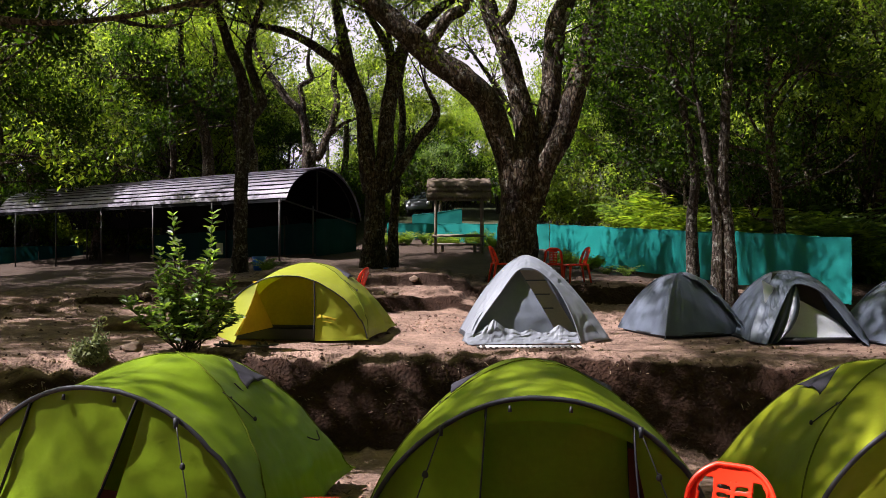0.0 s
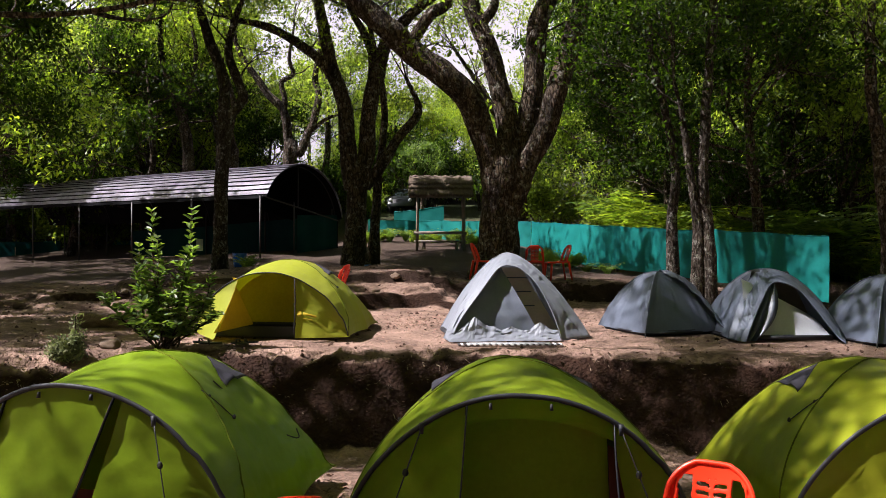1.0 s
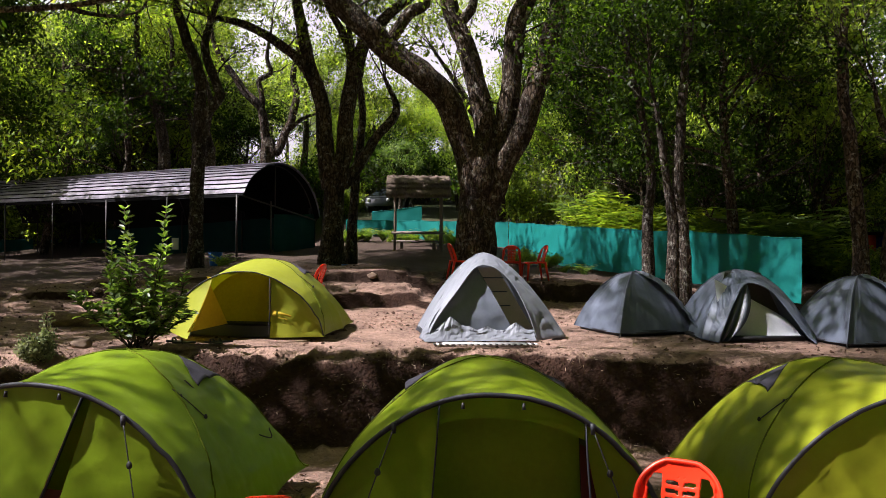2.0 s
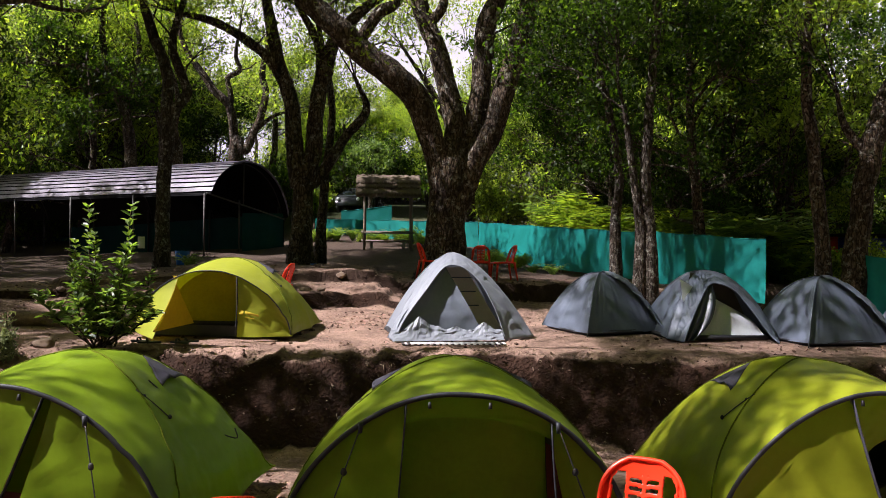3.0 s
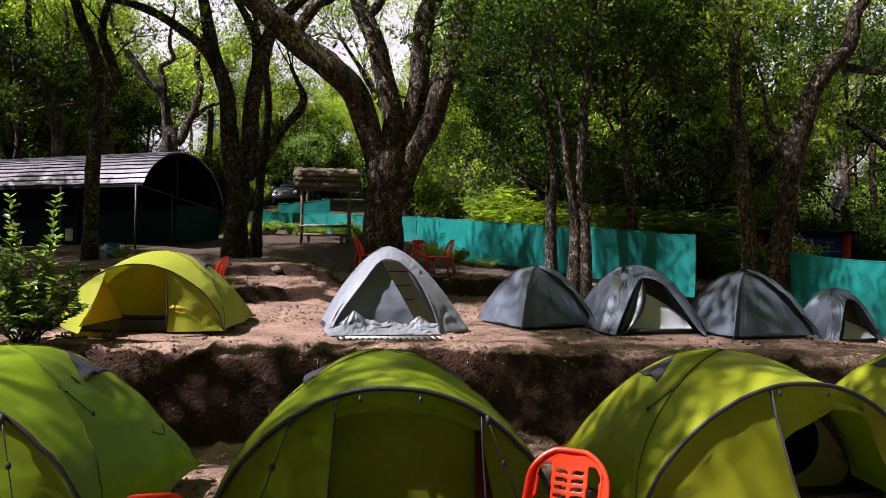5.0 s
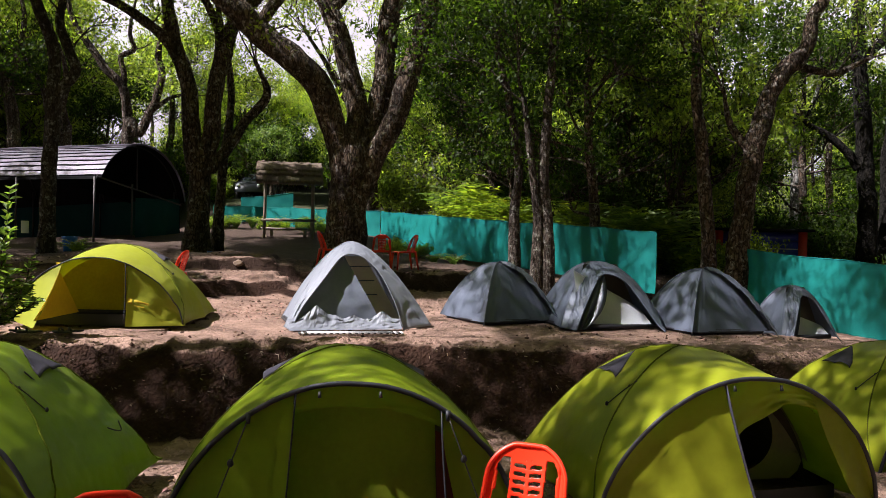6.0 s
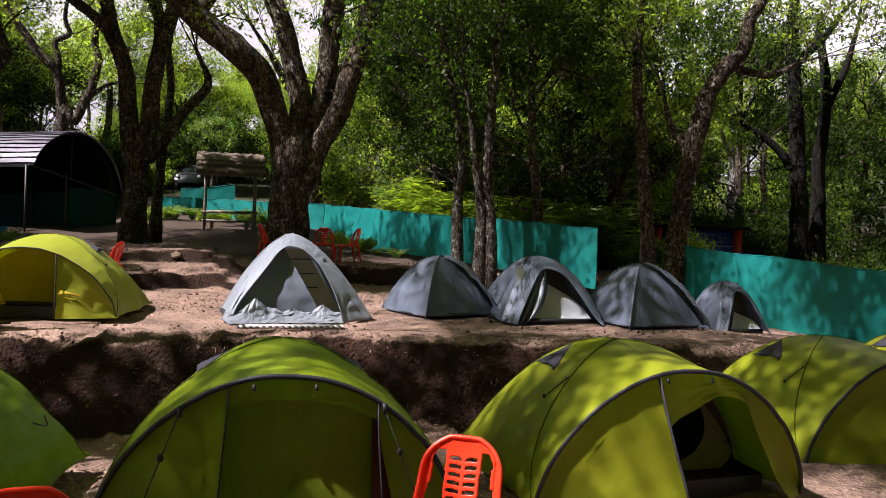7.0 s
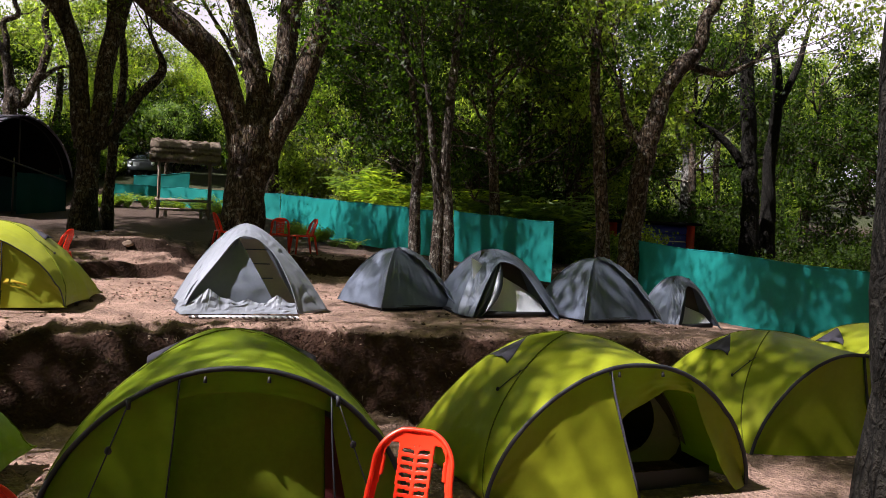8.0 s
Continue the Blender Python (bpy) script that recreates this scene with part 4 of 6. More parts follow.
# ---- hut with a barrel roof ----
def hut():
    O, L, W = Vector((-5.55, 28.0, 0)), Vector((-0.81, 0.59, 0)), Vector((0.59, 0.81, 0))
    e = thing("hut", Matrix.Identity(4), "long open hut with a dark barrel-vaulted sheet roof on steel posts", "hut")
    n, length, width = 24, 20.0, 3.8

    def arch(u):
        """Across the roof: distance along W and height."""
        a = math.pi * (0.11 + 0.82 * u)
        x = width * (math.cos(math.pi * 0.11) - math.cos(a)) / (math.cos(math.pi * 0.11) + 0.976)
        z = 3.5 + 1.9 * (math.sin(a) ** 0.9 - math.sin(math.pi * 0.11) ** 0.9) - 0.95 * max(0.0, u - 0.45) ** 1.3
        return x, z
    roof = []
    for k in range(n):
        def strip(u, v, k=k):
            x, z = arch((k + v * 0.92) / n)
            lift = 0.035 * (1 - v) + 0.02
            p = O + L * (-0.25 + u * (length + 0.3)) + W * x
            return (p.x, p.y, z + lift + 0.01 * math.sin(u * 60 + k))
        s = part("roof_sheet", sheet(strip, 30, 2), SHEET, e, smooth=False)
        md = s.modifiers.new("thickness", "SOLIDIFY")
        md.thickness = 0.012
    # underside painted near black in place of the shade below the roof
    under = part("roof_underside", sheet(lambda u, v: tuple(O + L * (-0.2 + u * (length + 0.2)) + W * arch(v)[0] + Vector((0, 0, arch(v)[1] - 0.02))), 12, 24), NEARBLACK, e, "roof underside, blackened for the shade within")
    for i in range(6):
        p = O + L * (0.1 + i * 3.63)
        z0 = ground(p.x, p.y)
        part("post", tube([(p.x, p.y, z0 - 0.1), (p.x, p.y, 3.5)], [0.035, 0.035], 8), STEEL, e)
        q = p + W * (width - 0.2)
        part("post", tube([(q.x, q.y, z0 - 0.1), (q.x, q.y, 3.2)], [0.035, 0.035], 8), STEEL, e)
        rib = []
        for k in range(15):
            x, z = arch(k / 14)
            rib.append(p + W * x + Vector((0, 0, z - 0.03)))
        part("rib", tube(rib, [0.025] * 15, 6), STEEL, e)
    q = O + W * 1.5
    part("post", tube([(q.x, q.y, ground(q.x, q.y) - 0.1), (q.x, q.y, 3.35)], [0.03, 0.03], 8), STEEL, e)
    a, b = O + Vector((0, 0, 3.5)), O + W * width + Vector((0, 0, 2.75))
    part("tie_bar", tube([a, b], [0.03, 0.03], 6), STEEL, e)
    c = O + W * 1.7
    part("king_bar", tube([c + Vector((0, 0, 3.2)), c + Vector((0, 0, 4.75))], [0.025, 0.025], 6), STEEL, e)

    def eave(u, v):
        p = O + L * (length * u) + W * (0.02 * v)
        return (p.x, p.y, 3.42 + 0.1 * v)
    # eave edge kept near black, standing for its shade
    part("eave_board", sheet(eave, 10, 1), NEARBLACK, e)

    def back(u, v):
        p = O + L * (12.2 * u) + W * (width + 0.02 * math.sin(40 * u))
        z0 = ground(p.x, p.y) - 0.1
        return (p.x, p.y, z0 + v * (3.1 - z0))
    # rear wall near black, so the hut's depth stays in shade
    part("back_wall", sheet(back, 40, 4), NEARBLACK, e, "hut back wall, blackened for the shade within")

    def net(u, v):
        p = O + L * (0.2 + 12.5 * u) + W * (width - 0.1 + 0.03 * math.sin(50 * u))
        z0 = ground(p.x, p.y) - 0.1
        return (p.x, p.y, z0 + v * 1.35)
    part("side_net", sheet(net, 50, 4), TEAL_DARK, e, "dark teal net along the back")

    def gable(u, v):
        p = O + L * 0.05 + W * (1.7 + (width - 1.7) * u)
        z0 = ground(p.x, p.y) - 0.1
        return (p.x + 0.03 * math.sin(14 * u), p.y, z0 + v * (1.45 - 0.1 * u))
    part("gable_net", sheet(gable, 20, 4), TEAL_DARK, e, "dark teal net across the gable")

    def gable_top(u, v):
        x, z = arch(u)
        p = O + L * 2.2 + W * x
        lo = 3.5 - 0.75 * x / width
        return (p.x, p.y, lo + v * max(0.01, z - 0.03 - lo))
    # added black sheet that stands for the shade inside the gable
    part("gable_shade", sheet(gable_top, 16, 4), NEARBLACK, e, "black sheet added for the shade in the gable")
    return e


hut()


# ---- thatched stand ----
def thatched_stand():
    e = thing("thatched_stand", pose(0.57, 30.0, 1.62), "small open stand with a layered thatch roof and plank benches", "stand")
    rnd = random.Random(5)
    for sx in (-0.86, 0.86):
        for y in (0.0, 1.3):
            part("post", tube([(sx, y, -0.15), (sx + rnd.uniform(-0.03, 0.03), y, 1.1), (sx, y, 2.15)], [0.05, 0.045, 0.045], 7), WOOD, e)
    for k, (y0, z0, y1, z1) in enumerate(((-0.45, 2.05, 0.1, 2.42), (-0.15, 2.32, 0.35, 2.62), (0.05, 2.5, 0.6, 2.78), (1.75, 2.05, 0.6, 2.75))):
        def layer(u, v, y0=y0, z0=z0, y1=y1, z1=z1, k=k):
            x = -1.18 + 2.36 * u
            return (x + 0.03 * noise.noise((x * 9, v, k)), y0 + (y1 - y0) * v, z0 + (z1 - z0) * v + 0.05 * noise.noise((x * 8, v * 3, k + 5.0)))
        s = part("thatch_layer", sheet(layer, 50, 5), THATCH, e, "weathered grey-brown thatch")
        md = s.modifiers.new("thickness", "SOLIDIFY")
        md.thickness = 0.09
    straws = []
    for i in range(260):
        x, k = rnd.uniform(-1.18, 1.18), rnd.choice(((-0.45, 2.07), (-0.15, 2.34), (0.05, 2.52)))
        straws.append(tube([(x, k[0] + 0.05, k[1] + 0.03), (x + rnd.uniform(-0.03, 0.03), k[0] - 0.06, k[1] - rnd.uniform(0.06, 0.18))], [0.012, 0.005], 4))
    tagged(part("straw_fringe", join(*straws), THATCH, e), kind="stuff")
    for z, y in ((0.62, -0.05), (0.68, 1.2), (0.33, 0.35)):
        part("plank", box(-0.98, y - 0.09, z, 0.98, y + 0.09, z + 0.06, 0.008), WOOD, e)
    for sx in (-0.6, 0.6):
        part("bench_leg", box(sx - 0.06, 0.3, -0.1, sx + 0.06, 0.4, 0.33, 0.006), WOOD, e)
    return e


thatched_stand()


# ---- tarpaulin fences ----
def fence(label, corners, group="tarpaulin fences", step=2.2, mat=TEAL):
    """Sheets of tarpaulin stretched between posts; corners are x, y, bottom, top."""
    e = thing("fence", Matrix.Identity(4), label, "fence", group)
    for i in range(len(corners) - 1):
        a, b = corners[i], corners[i + 1]
        dist = math.hypot(b[0] - a[0], b[1] - a[1])
        n = max(1, round(dist / step))
        for k in range(n):
            u0, u1 = k / n, (k + 1) / n

            def fn(u, v, u0=u0, u1=u1):
                t = u0 + (u1 - u0) * u
                x, y, zb, zt = (a[j] + (b[j] - a[j]) * t for j in range(4))
                bulge = 0.05 * noise.noise((x * 1.7, y * 1.7, v * 1.5)) * math.sin(math.pi * v) + 0.02 * math.sin(math.pi * u)
                zt -= 0.035 * math.sin(math.pi * u)
                nx, ny = (b[1] - a[1]) / dist, -(b[0] - a[0]) / dist
                return (x + nx * bulge, y + ny * bulge, zb + (zt - zb) * v + 0.01 * noise.noise((x * 5, y * 5, v)))
            part("panel", sheet(fn, 16, 10), mat, e)
            x, y, zb, zt = (a[j] + (b[j] - a[j]) * u0 for j in range(4))
            part("post", tube([(x + 0.05, y + 0.06, zb - 0.2), (x + 0.05, y + 0.06, zt + 0.0)], [0.03, 0.03], 6), WOOD, e)
            part("top_cord", tube([fn(q / 8, 1.0) for q in range(9)], [0.012] * 9, 5), mat, e)
    return e


fence("teal tarpaulin fence behind the tents, dappled with sun", [(4.05, 31.0, 1.35, 2.75), (5.2, 27.0, 1.2, 2.55), (7.25, 21.5, 0.95, 2.25)])
fence("teal tarpaulin fence panel, end post bare", [(7.42, 20.9, 0.9, 2.26), (8.75, 17.5, 0.6, 2.05)])
fence("teal tarpaulin fence running down the slope beside the tents", [(10.4, 16.6, 0.2, 1.72), (10.9, 13.8, 0.1, 1.55), (11.55, 10.9, -0.05, 1.38), (12.3, 7.5, -0.2, 1.25)])
fence("teal tarpaulin fence at the foot of the hill", [(-2.6, 37.5, 1.9, 3.0), (4.05, 31.2, 1.35, 2.76)])
fence("bright teal tarpaulin sheet on the upper path", [(-1.6, 42.0, 2.6, 3.55), (0.95, 41.5, 2.7, 3.85)])
fence("teal tarpaulin sheet behind the far end of the hut", [(-19.6, 45.5, 0.2, 2.0), (-14.6, 44.0, 0.4, 2.1)])
fence("dark teal net fence past the hut", [(-30.0, 36.0, 0.0, 1.7), (-19.0, 43.0, 0.3, 2.0)], mat=TEAL_DARK)


# ---- trees ----
def leaf_mesh(centres, radius, count, size, rnd, flat=0.8, droop=0.35, long=2.2):
    """count pointed leaves round each centre, as vertices and faces."""
    c = np.asarray(centres, float)
    n = len(c) * count
    rs = np.random.RandomState(rnd)
    off = rs.normal(size=(n, 3))
    off /= np.linalg.norm(off, axis=1)[:, None] + 1e-9
    off *= (radius * rs.rand(n) ** 0.5)[:, None]
    off[:, 2] *= flat
    p = np.repeat(c, count, 0) + off
    d = rs.normal(size=(n, 3))
    d[:, 2] -= droop
    d /= np.linalg.norm(d, axis=1)[:, None]
    up = rs.normal(size=(n, 3)) * 0.6 + (0, 0, 1)
    side = np.cross(d, up)
    side /= np.linalg.norm(side, axis=1)[:, None] + 1e-9
    ln = (size * (0.6 + 0.8 * rs.rand(n)))[:, None]
    w = ln / long
    v = np.stack([p - d * ln / 2, p + side * w / 2, p + d * ln / 2, p - side * w / 2], 1).reshape(-1, 3)
    return v, np.arange(4 * n).reshape(n, 4)


def leaves(name, geo, mat, parent, label=""):
    v, f = geo
    me = bpy.data.meshes.new(name)
    me.vertices.add(len(v))
    me.vertices.foreach_set("co", v.ravel())
    me.loops.add(f.size)
    me.loops.foreach_set("vertex_index", f.ravel())
    me.polygons.add(len(f))
    me.polygons.foreach_set("loop_start", np.arange(0, f.size, 4))
    me.update(calc_edges=True)
    me.materials.append(mat)
    ob = new(name, me)
    ob.parent = parent
    return tagged(ob, label)


def limb_geo(points, radii, sides=12, steps=7, seed=0, bumpy=0.1):
    pts, rad = smooth_line(points, radii, steps)
    pts = [p + Vector((noise.noise(p * 1.3), noise.noise(p * 1.3 + Vector((9, 0, 0))), 0)) * 0.35 * r for p, r in zip(pts, rad)]
    v, f = tube(pts, rad, sides)
    out = []
    for i, q in enumerate(v):
        c = pts[min(i // sides, len(pts) - 1)]
        k = 1 + bumpy * (1.3 * noise.noise(q * 2.2 + Vector((seed, 0, 0))) + 0.8 * noise.noise(q * 6.0))
        out.append(c + (q - c) * k)
    return out, f


def twigs(start, way, length, rnd, depth=2, r=0.05):
    """Forking twigs from a limb's end: tubes and the points where leaves grow."""
    geos, tips = [], []
    p, d = Vector(start), Vector(way).normalized()
    pts = [p.copy()]
    for _ in range(4):
        d = (d + Vector((rnd.uniform(-1, 1), rnd.uniform(-1, 1), rnd.uniform(-0.5, 0.8))) * 0.38).normalized()
        p = p + d * length / 4
        pts.append(p.copy())
    geos.append(tube(pts, [r * (1 - 0.17 * i) for i in range(5)], 5, close=False))
    if depth:
        for k in (2, 3, 4):
            for _ in range(2 if depth > 1 else 1):
                w = (d + Vector((rnd.uniform(-1, 1), rnd.uniform(-1, 1), rnd.uniform(-0.6, 0.9)))).normalized()
                g, t = twigs(pts[k], w, length * 0.62, rnd, depth - 1, r * 0.5)
                geos += g
                tips += t
    else:
        tips += [pts[2], pts[4]]
    return geos, tips


def tree(base, label, trunk, limbs, seed, bark=BARK, leaf=LEAF, leaf_size=0.13, count=26, spread=0.5, twig=2.2, extra=(), depth=2, tip_every=1):
    """A tree from its own trunk and limb lines (points in the world, with radii), twigs at the limbs' ends and leaves on the twigs."""
    e = thing("tree", Matrix.Translation(base), label, "tree")
    o = Vector(base)
    rnd = random.Random(seed)
    pts, rad = trunk
    part("trunk", limb_geo([Vector(p) - o for p in pts], rad, 16, 8, seed), bark, e)
    wood, tips = [], []
    for pts, rad in limbs:
        pts = [Vector(p) - o for p in pts]
        part("limb", limb_geo(pts, rad, 12, 7, seed + 3), bark, e)
        d = (pts[-1] - pts[-2]).normalized()
        for k in range(4):
            w = (d + Vector((rnd.uniform(-1, 1), rnd.uniform(-1, 1), rnd.uniform(-0.3, 0.6))) * 0.8).normalized()
            g, t = twigs(pts[-1] - d * 0.1, w, twig, rnd, depth, max(0.02, rad[-1] * 0.5))
            wood += g
            tips += t
        for q in pts[2:-1]:
            if rnd.random() < 0.6:
                w = Vector((rnd.uniform(-1, 1), rnd.uniform(-1, 1), rnd.uniform(-0.1, 0.8))).normalized()
                g, t = twigs(q, w, twig * 0.6, rnd, depth - 1, 0.03)
                wood += g
                tips += t
    for q in extra:
        tips.append(Vector(q) - o)
    tagged(part("branchwork", join(*wood), bark, e), kind="stuff")
    tips = tips[::tip_every]
    leaves("crown", leaf_mesh(tips, spread, count, leaf_size, seed), leaf, e)
    return e


def gz(x, y):
    return ground(x, y) - 0.15


# the great forked tree
tree((1.68, 18.6, gz(1.78, 18.6)), "great forked tree with rough lichened bark behind the silver tent",
     ([(1.6, 18.6, gz(1.78, 18.6) - 0.1), (1.66, 18.6, 1.75), (1.7, 18.6, 2.6), (1.78, 18.6, 3.75), (1.9, 18.6, 4.2)], [0.72, 0.48, 0.42, 0.42, 0.26]),
     [([(1.6, 18.5, 3.0), (1.5, 18.5, 3.75), (0.88, 18.4, 5.22), (-0.31, 18.3, 6.17), (-1.2, 18.2, 6.94), (-1.84, 18.1, 7.5), (-3.3, 17.9, 8.7)], [0.26, 0.28, 0.3, 0.28, 0.25, 0.22, 0.14]),
      ([(1.85, 18.7, 3.3), (1.84, 18.8, 5.02), (1.42, 18.9, 6.43), (1.04, 19.0, 7.5), (0.7, 19.2, 9.4)], [0.28, 0.24, 0.22, 0.2, 0.12]),
      ([(1.8, 18.7, 2.6), (2.1, 18.75, 3.7), (2.5, 18.8, 5.14), (2.58, 18.9, 6.68), (2.9, 19.0, 7.9), (3.2, 19.2, 9.6)], [0.24, 0.26, 0.25, 0.24, 0.21, 0.12]),
      ([(1.8, 18.55, 2.3), (2.2, 18.5, 3.4), (2.84, 18.4, 4.89), (3.25, 18.3, 6.3), (3.54, 18.2, 7.5), (4.0, 18.0, 9.3)], [0.24, 0.26, 0.26, 0.24, 0.21, 0.12]),
      ([(-0.35, 18.3, 6.3), (0.1, 18.2, 6.95), (0.5, 18.2, 7.2), (0.75, 18.1, 7.9)], [0.14, 0.13, 0.12, 0.07]),
      ([(1.3, 18.9, 7.0), (1.55, 18.9, 7.3), (1.7, 18.9, 8.0)], [0.14, 0.11, 0.06])],
     11, leaf_size=0.11, count=34, spread=0.6, twig=2.6,
     extra=[(-1.2 + 2.6 * math.sin(2.1 * i) * math.sin(0.37 * i), 13.9 + 1.5 * math.cos(1.7 * i), 7.6 + 0.9 * math.sin(0.9 * i)) for i in range(90)]
     + [(1.0 + 1.9 * math.sin(2.1 * i) * math.sin(0.37 * i), 24.4 + 2.6 * math.cos(1.7 * i), 10.2 + 0.4 * math.sin(0.9 * i)) for i in range(48)]
     + [(-1.0 + 1.3 * math.sin(2.3 * i), 29.0 + 2.0 * math.cos(1.1 * i), 10.8 + 0.4 * math.sin(0.9 * i)) for i in range(34)]
     + [(2.9 + 1.6 * math.sin(1.9 * i), 20.6 + 1.5 * math.cos(2.7 * i), 9.1 + 0.4 * math.sin(0.7 * i)) for i in range(90)])

tree((-1.98, 23.0, gz(-2, 23)), "tall forked tree with grey-brown bark beside the path",
     ([(-1.98, 23, gz(-2, 23) - 0.1), (-1.96, 23, 1.75), (-1.94, 23, 2.77), (-1.9, 23, 4.1)], [0.5, 0.33, 0.28, 0.3]),
     [([(-2.0, 23, 3.4), (-2.15, 23, 4.2), (-2.29, 23, 5.8), (-2.61, 23, 6.75), (-2.85, 23, 7.87), (-3.1, 23, 9.3)], [0.27, 0.25, 0.21, 0.19, 0.16, 0.1]),
      ([(-2.5, 23, 6.3), (-2.75, 22.9, 6.8), (-3.25, 22.8, 7.23), (-4.21, 22.7, 7.79), (-5.3, 22.5, 8.0)], [0.16, 0.15, 0.13, 0.11, 0.07]),
      ([(-1.8, 23, 3.4), (-1.7, 23, 4.2), (-1.53, 23, 5.8), (-1.15, 23, 7.39), (-0.38, 23, 8.35), (0.8, 23, 9.2)], [0.27, 0.24, 0.22, 0.19, 0.15, 0.09]),
      ([(-1.7, 23.1, 3.5), (-1.35, 23.1, 3.9), (-0.78, 23.2, 4.84), (-0.22, 23.2, 5.64), (-0.55, 23.2, 6.6)], [0.2, 0.16, 0.14, 0.11, 0.05]),
      ([(-1.6, 23, 5.5), (-1.5, 23, 7.23), (-2.2, 23.2, 8.6)], [0.15, 0.13, 0.07])],
     12, leaf_size=0.11, count=40, spread=0.6, twig=2.4,
     extra=[(-5.4 + 2.4 * math.sin(2.1 * i) * math.sin(0.53 * i), 25.8 + 2.0 * math.cos(1.3 * i) * math.cos(0.29 * i), 10.6 + 0.5 * math.sin(0.9 * i)) for i in range(280)])
tree((-1.55, 23.9, gz(-1.5, 24)), "slim dark trunk close behind the forked tree",
     ([(-1.5, 23.9, gz(-1.5, 24) - 0.1), (-1.45, 23.9, 2.5), (-1.35, 23.9, 4.2)], [0.22, 0.14, 0.12]),
     [([(-1.35, 23.9, 4.0), (-1.2, 24, 6), (-1.7, 24, 8.5)], [0.12, 0.1, 0.06])], 22, leaf_size=0.16, count=10, twig=2.0)

tree((-5.22, 21.0, gz(-5.2, 21)), "slim crooked tree with pale lichened bark before the hut",
     ([(-5.25, 21, gz(-5.2, 21) - 0.1), (-5.22, 21, 2.0), (-5.22, 21, 3.2), (-5.12, 21, 4.9), (-5.12, 21, 5.3)], [0.26, 0.19, 0.17, 0.18, 0.15]),
     [([(-5.14, 21, 5.0), (-5.15, 21, 6.03), (-5.58, 21, 7.2), (-6.0, 21, 8.6)], [0.16, 0.14, 0.13, 0.07]),
      ([(-5.1, 21, 5.0), (-4.68, 21, 5.5), (-4.75, 21, 5.95), (-5.02, 21, 6.9), (-4.57, 21, 8.4)], [0.14, 0.13, 0.12, 0.1, 0.06])],
     13, bark=BARK_PALE, leaf_size=0.11, count=34, spread=0.5, twig=2.0,
     extra=[(-5.0 + 2.6 * math.sin(2.1 * i) * math.sin(0.53 * i), 20.0 + 2.5 * math.cos(1.3 * i) * math.cos(0.29 * i), 8.9 + 0.7 * math.sin(0.9 * i)) for i in range(330)])

# slender stems in front of the fence
tree((5.32, 15.5, gz(5.3, 15.5)), "pair of pale slender stems rising into dark foliage",
     ([(5.46, 15.5, gz(5.4, 15.5) - 0.1), (5.4, 15.5, 2.03), (5.3, 15.5, 3.31), (5.45, 15.5, 5.6)], [0.2, 0.125, 0.105, 0.08]),
     [([(5.18, 15.5, gz(5.2, 15.5) - 0.1), (5.22, 15.5, 2.03), (5.1, 15.5, 2.99), (4.85, 15.5, 4.6)], [0.16, 0.11, 0.085, 0.05]),
      ([(5.45, 15.5, 5.4), (5.5, 15.5, 6.5), (5.2, 15.6, 7.5)], [0.1, 0.08, 0.05])],
     14, bark=BARK_PALE, leaf=LEAF_DARK, leaf_size=0.1, count=34, spread=0.5, twig=1.7,
     extra=[(5.3 + 1.3 * math.sin(3.7 * i), 15.8 + 0.9 * math.cos(2.3 * i), 3.3 + 0.045 * i) for i in range(90)]
     + [(5.7 + 2.0 * math.sin(1.9 * i) * math.sin(0.31 * i), 13.6 + 2.6 * math.cos(2.3 * i), 8.1 + 0.5 * math.sin(0.7 * i)) for i in range(380)])
tree((5.04, 16.5, gz(5, 16.5)), "slim leaning stem with dry grey bark",
     ([(5.08, 16.5, gz(5, 16.5) - 0.1), (5.02, 16.5, 2.27), (5.08, 16.5, 3.41), (4.75, 16.5, 5.13)], [0.16, 0.11, 0.09, 0.07]),
     [([(4.75, 16.5, 5.0), (4.5, 16.5, 6.2), (4.6, 16.6, 7.4)], [0.07, 0.06, 0.04])],
     15, bark=BARK_PALE, leaf=LEAF_DARK, leaf_size=0.1, count=34, spread=0.5, twig=1.6)

# right side
tree((10.25, 16.7, gz(10.2, 16.7)), "crooked tree bending over the fence gap",
     ([(10.35, 16.7, gz(10.2, 16.7) - 0.1), (10.34, 16.7, 1.4), (10.39, 16.7, 2.1), (10.62, 16.7, 3.7), (10.72, 16.7, 4.2), (11.0, 16.7, 5.1), (11.3, 16.7, 5.7), (11.62, 16.7, 5.95)], [0.36, 0.27, 0.24, 0.22, 0.25, 0.2, 0.2, 0.19]),
     [([(11.5, 16.7, 5.9), (11.85, 16.7, 6.25), (12.05, 16.7, 7.0), (12.4, 16.7, 7.6), (12.6, 16.6, 9.0)], [0.19, 0.17, 0.15, 0.13, 0.07]),
      ([(11.55, 16.7, 5.95), (12.1, 16.7, 5.85), (12.65, 16.6, 5.8), (13.5, 16.5, 6.2)], [0.12, 0.09, 0.08, 0.04]),
      ([(10.6, 16.75, 3.9), (10.2, 16.9, 4.5), (10.05, 17.0, 5.3)], [0.12, 0.08, 0.04]),
      ([(9.95, 17.0, gz(10, 17) - 0.1), (9.75, 17.0, 2.2), (9.6, 17.1, 4.0), (9.4, 17.1, 5.6), (9.5, 17.1, 7.6)], [0.2, 0.16, 0.14, 0.11, 0.06])],
     16, leaf_size=0.13, count=16, spread=0.55, twig=2.0)
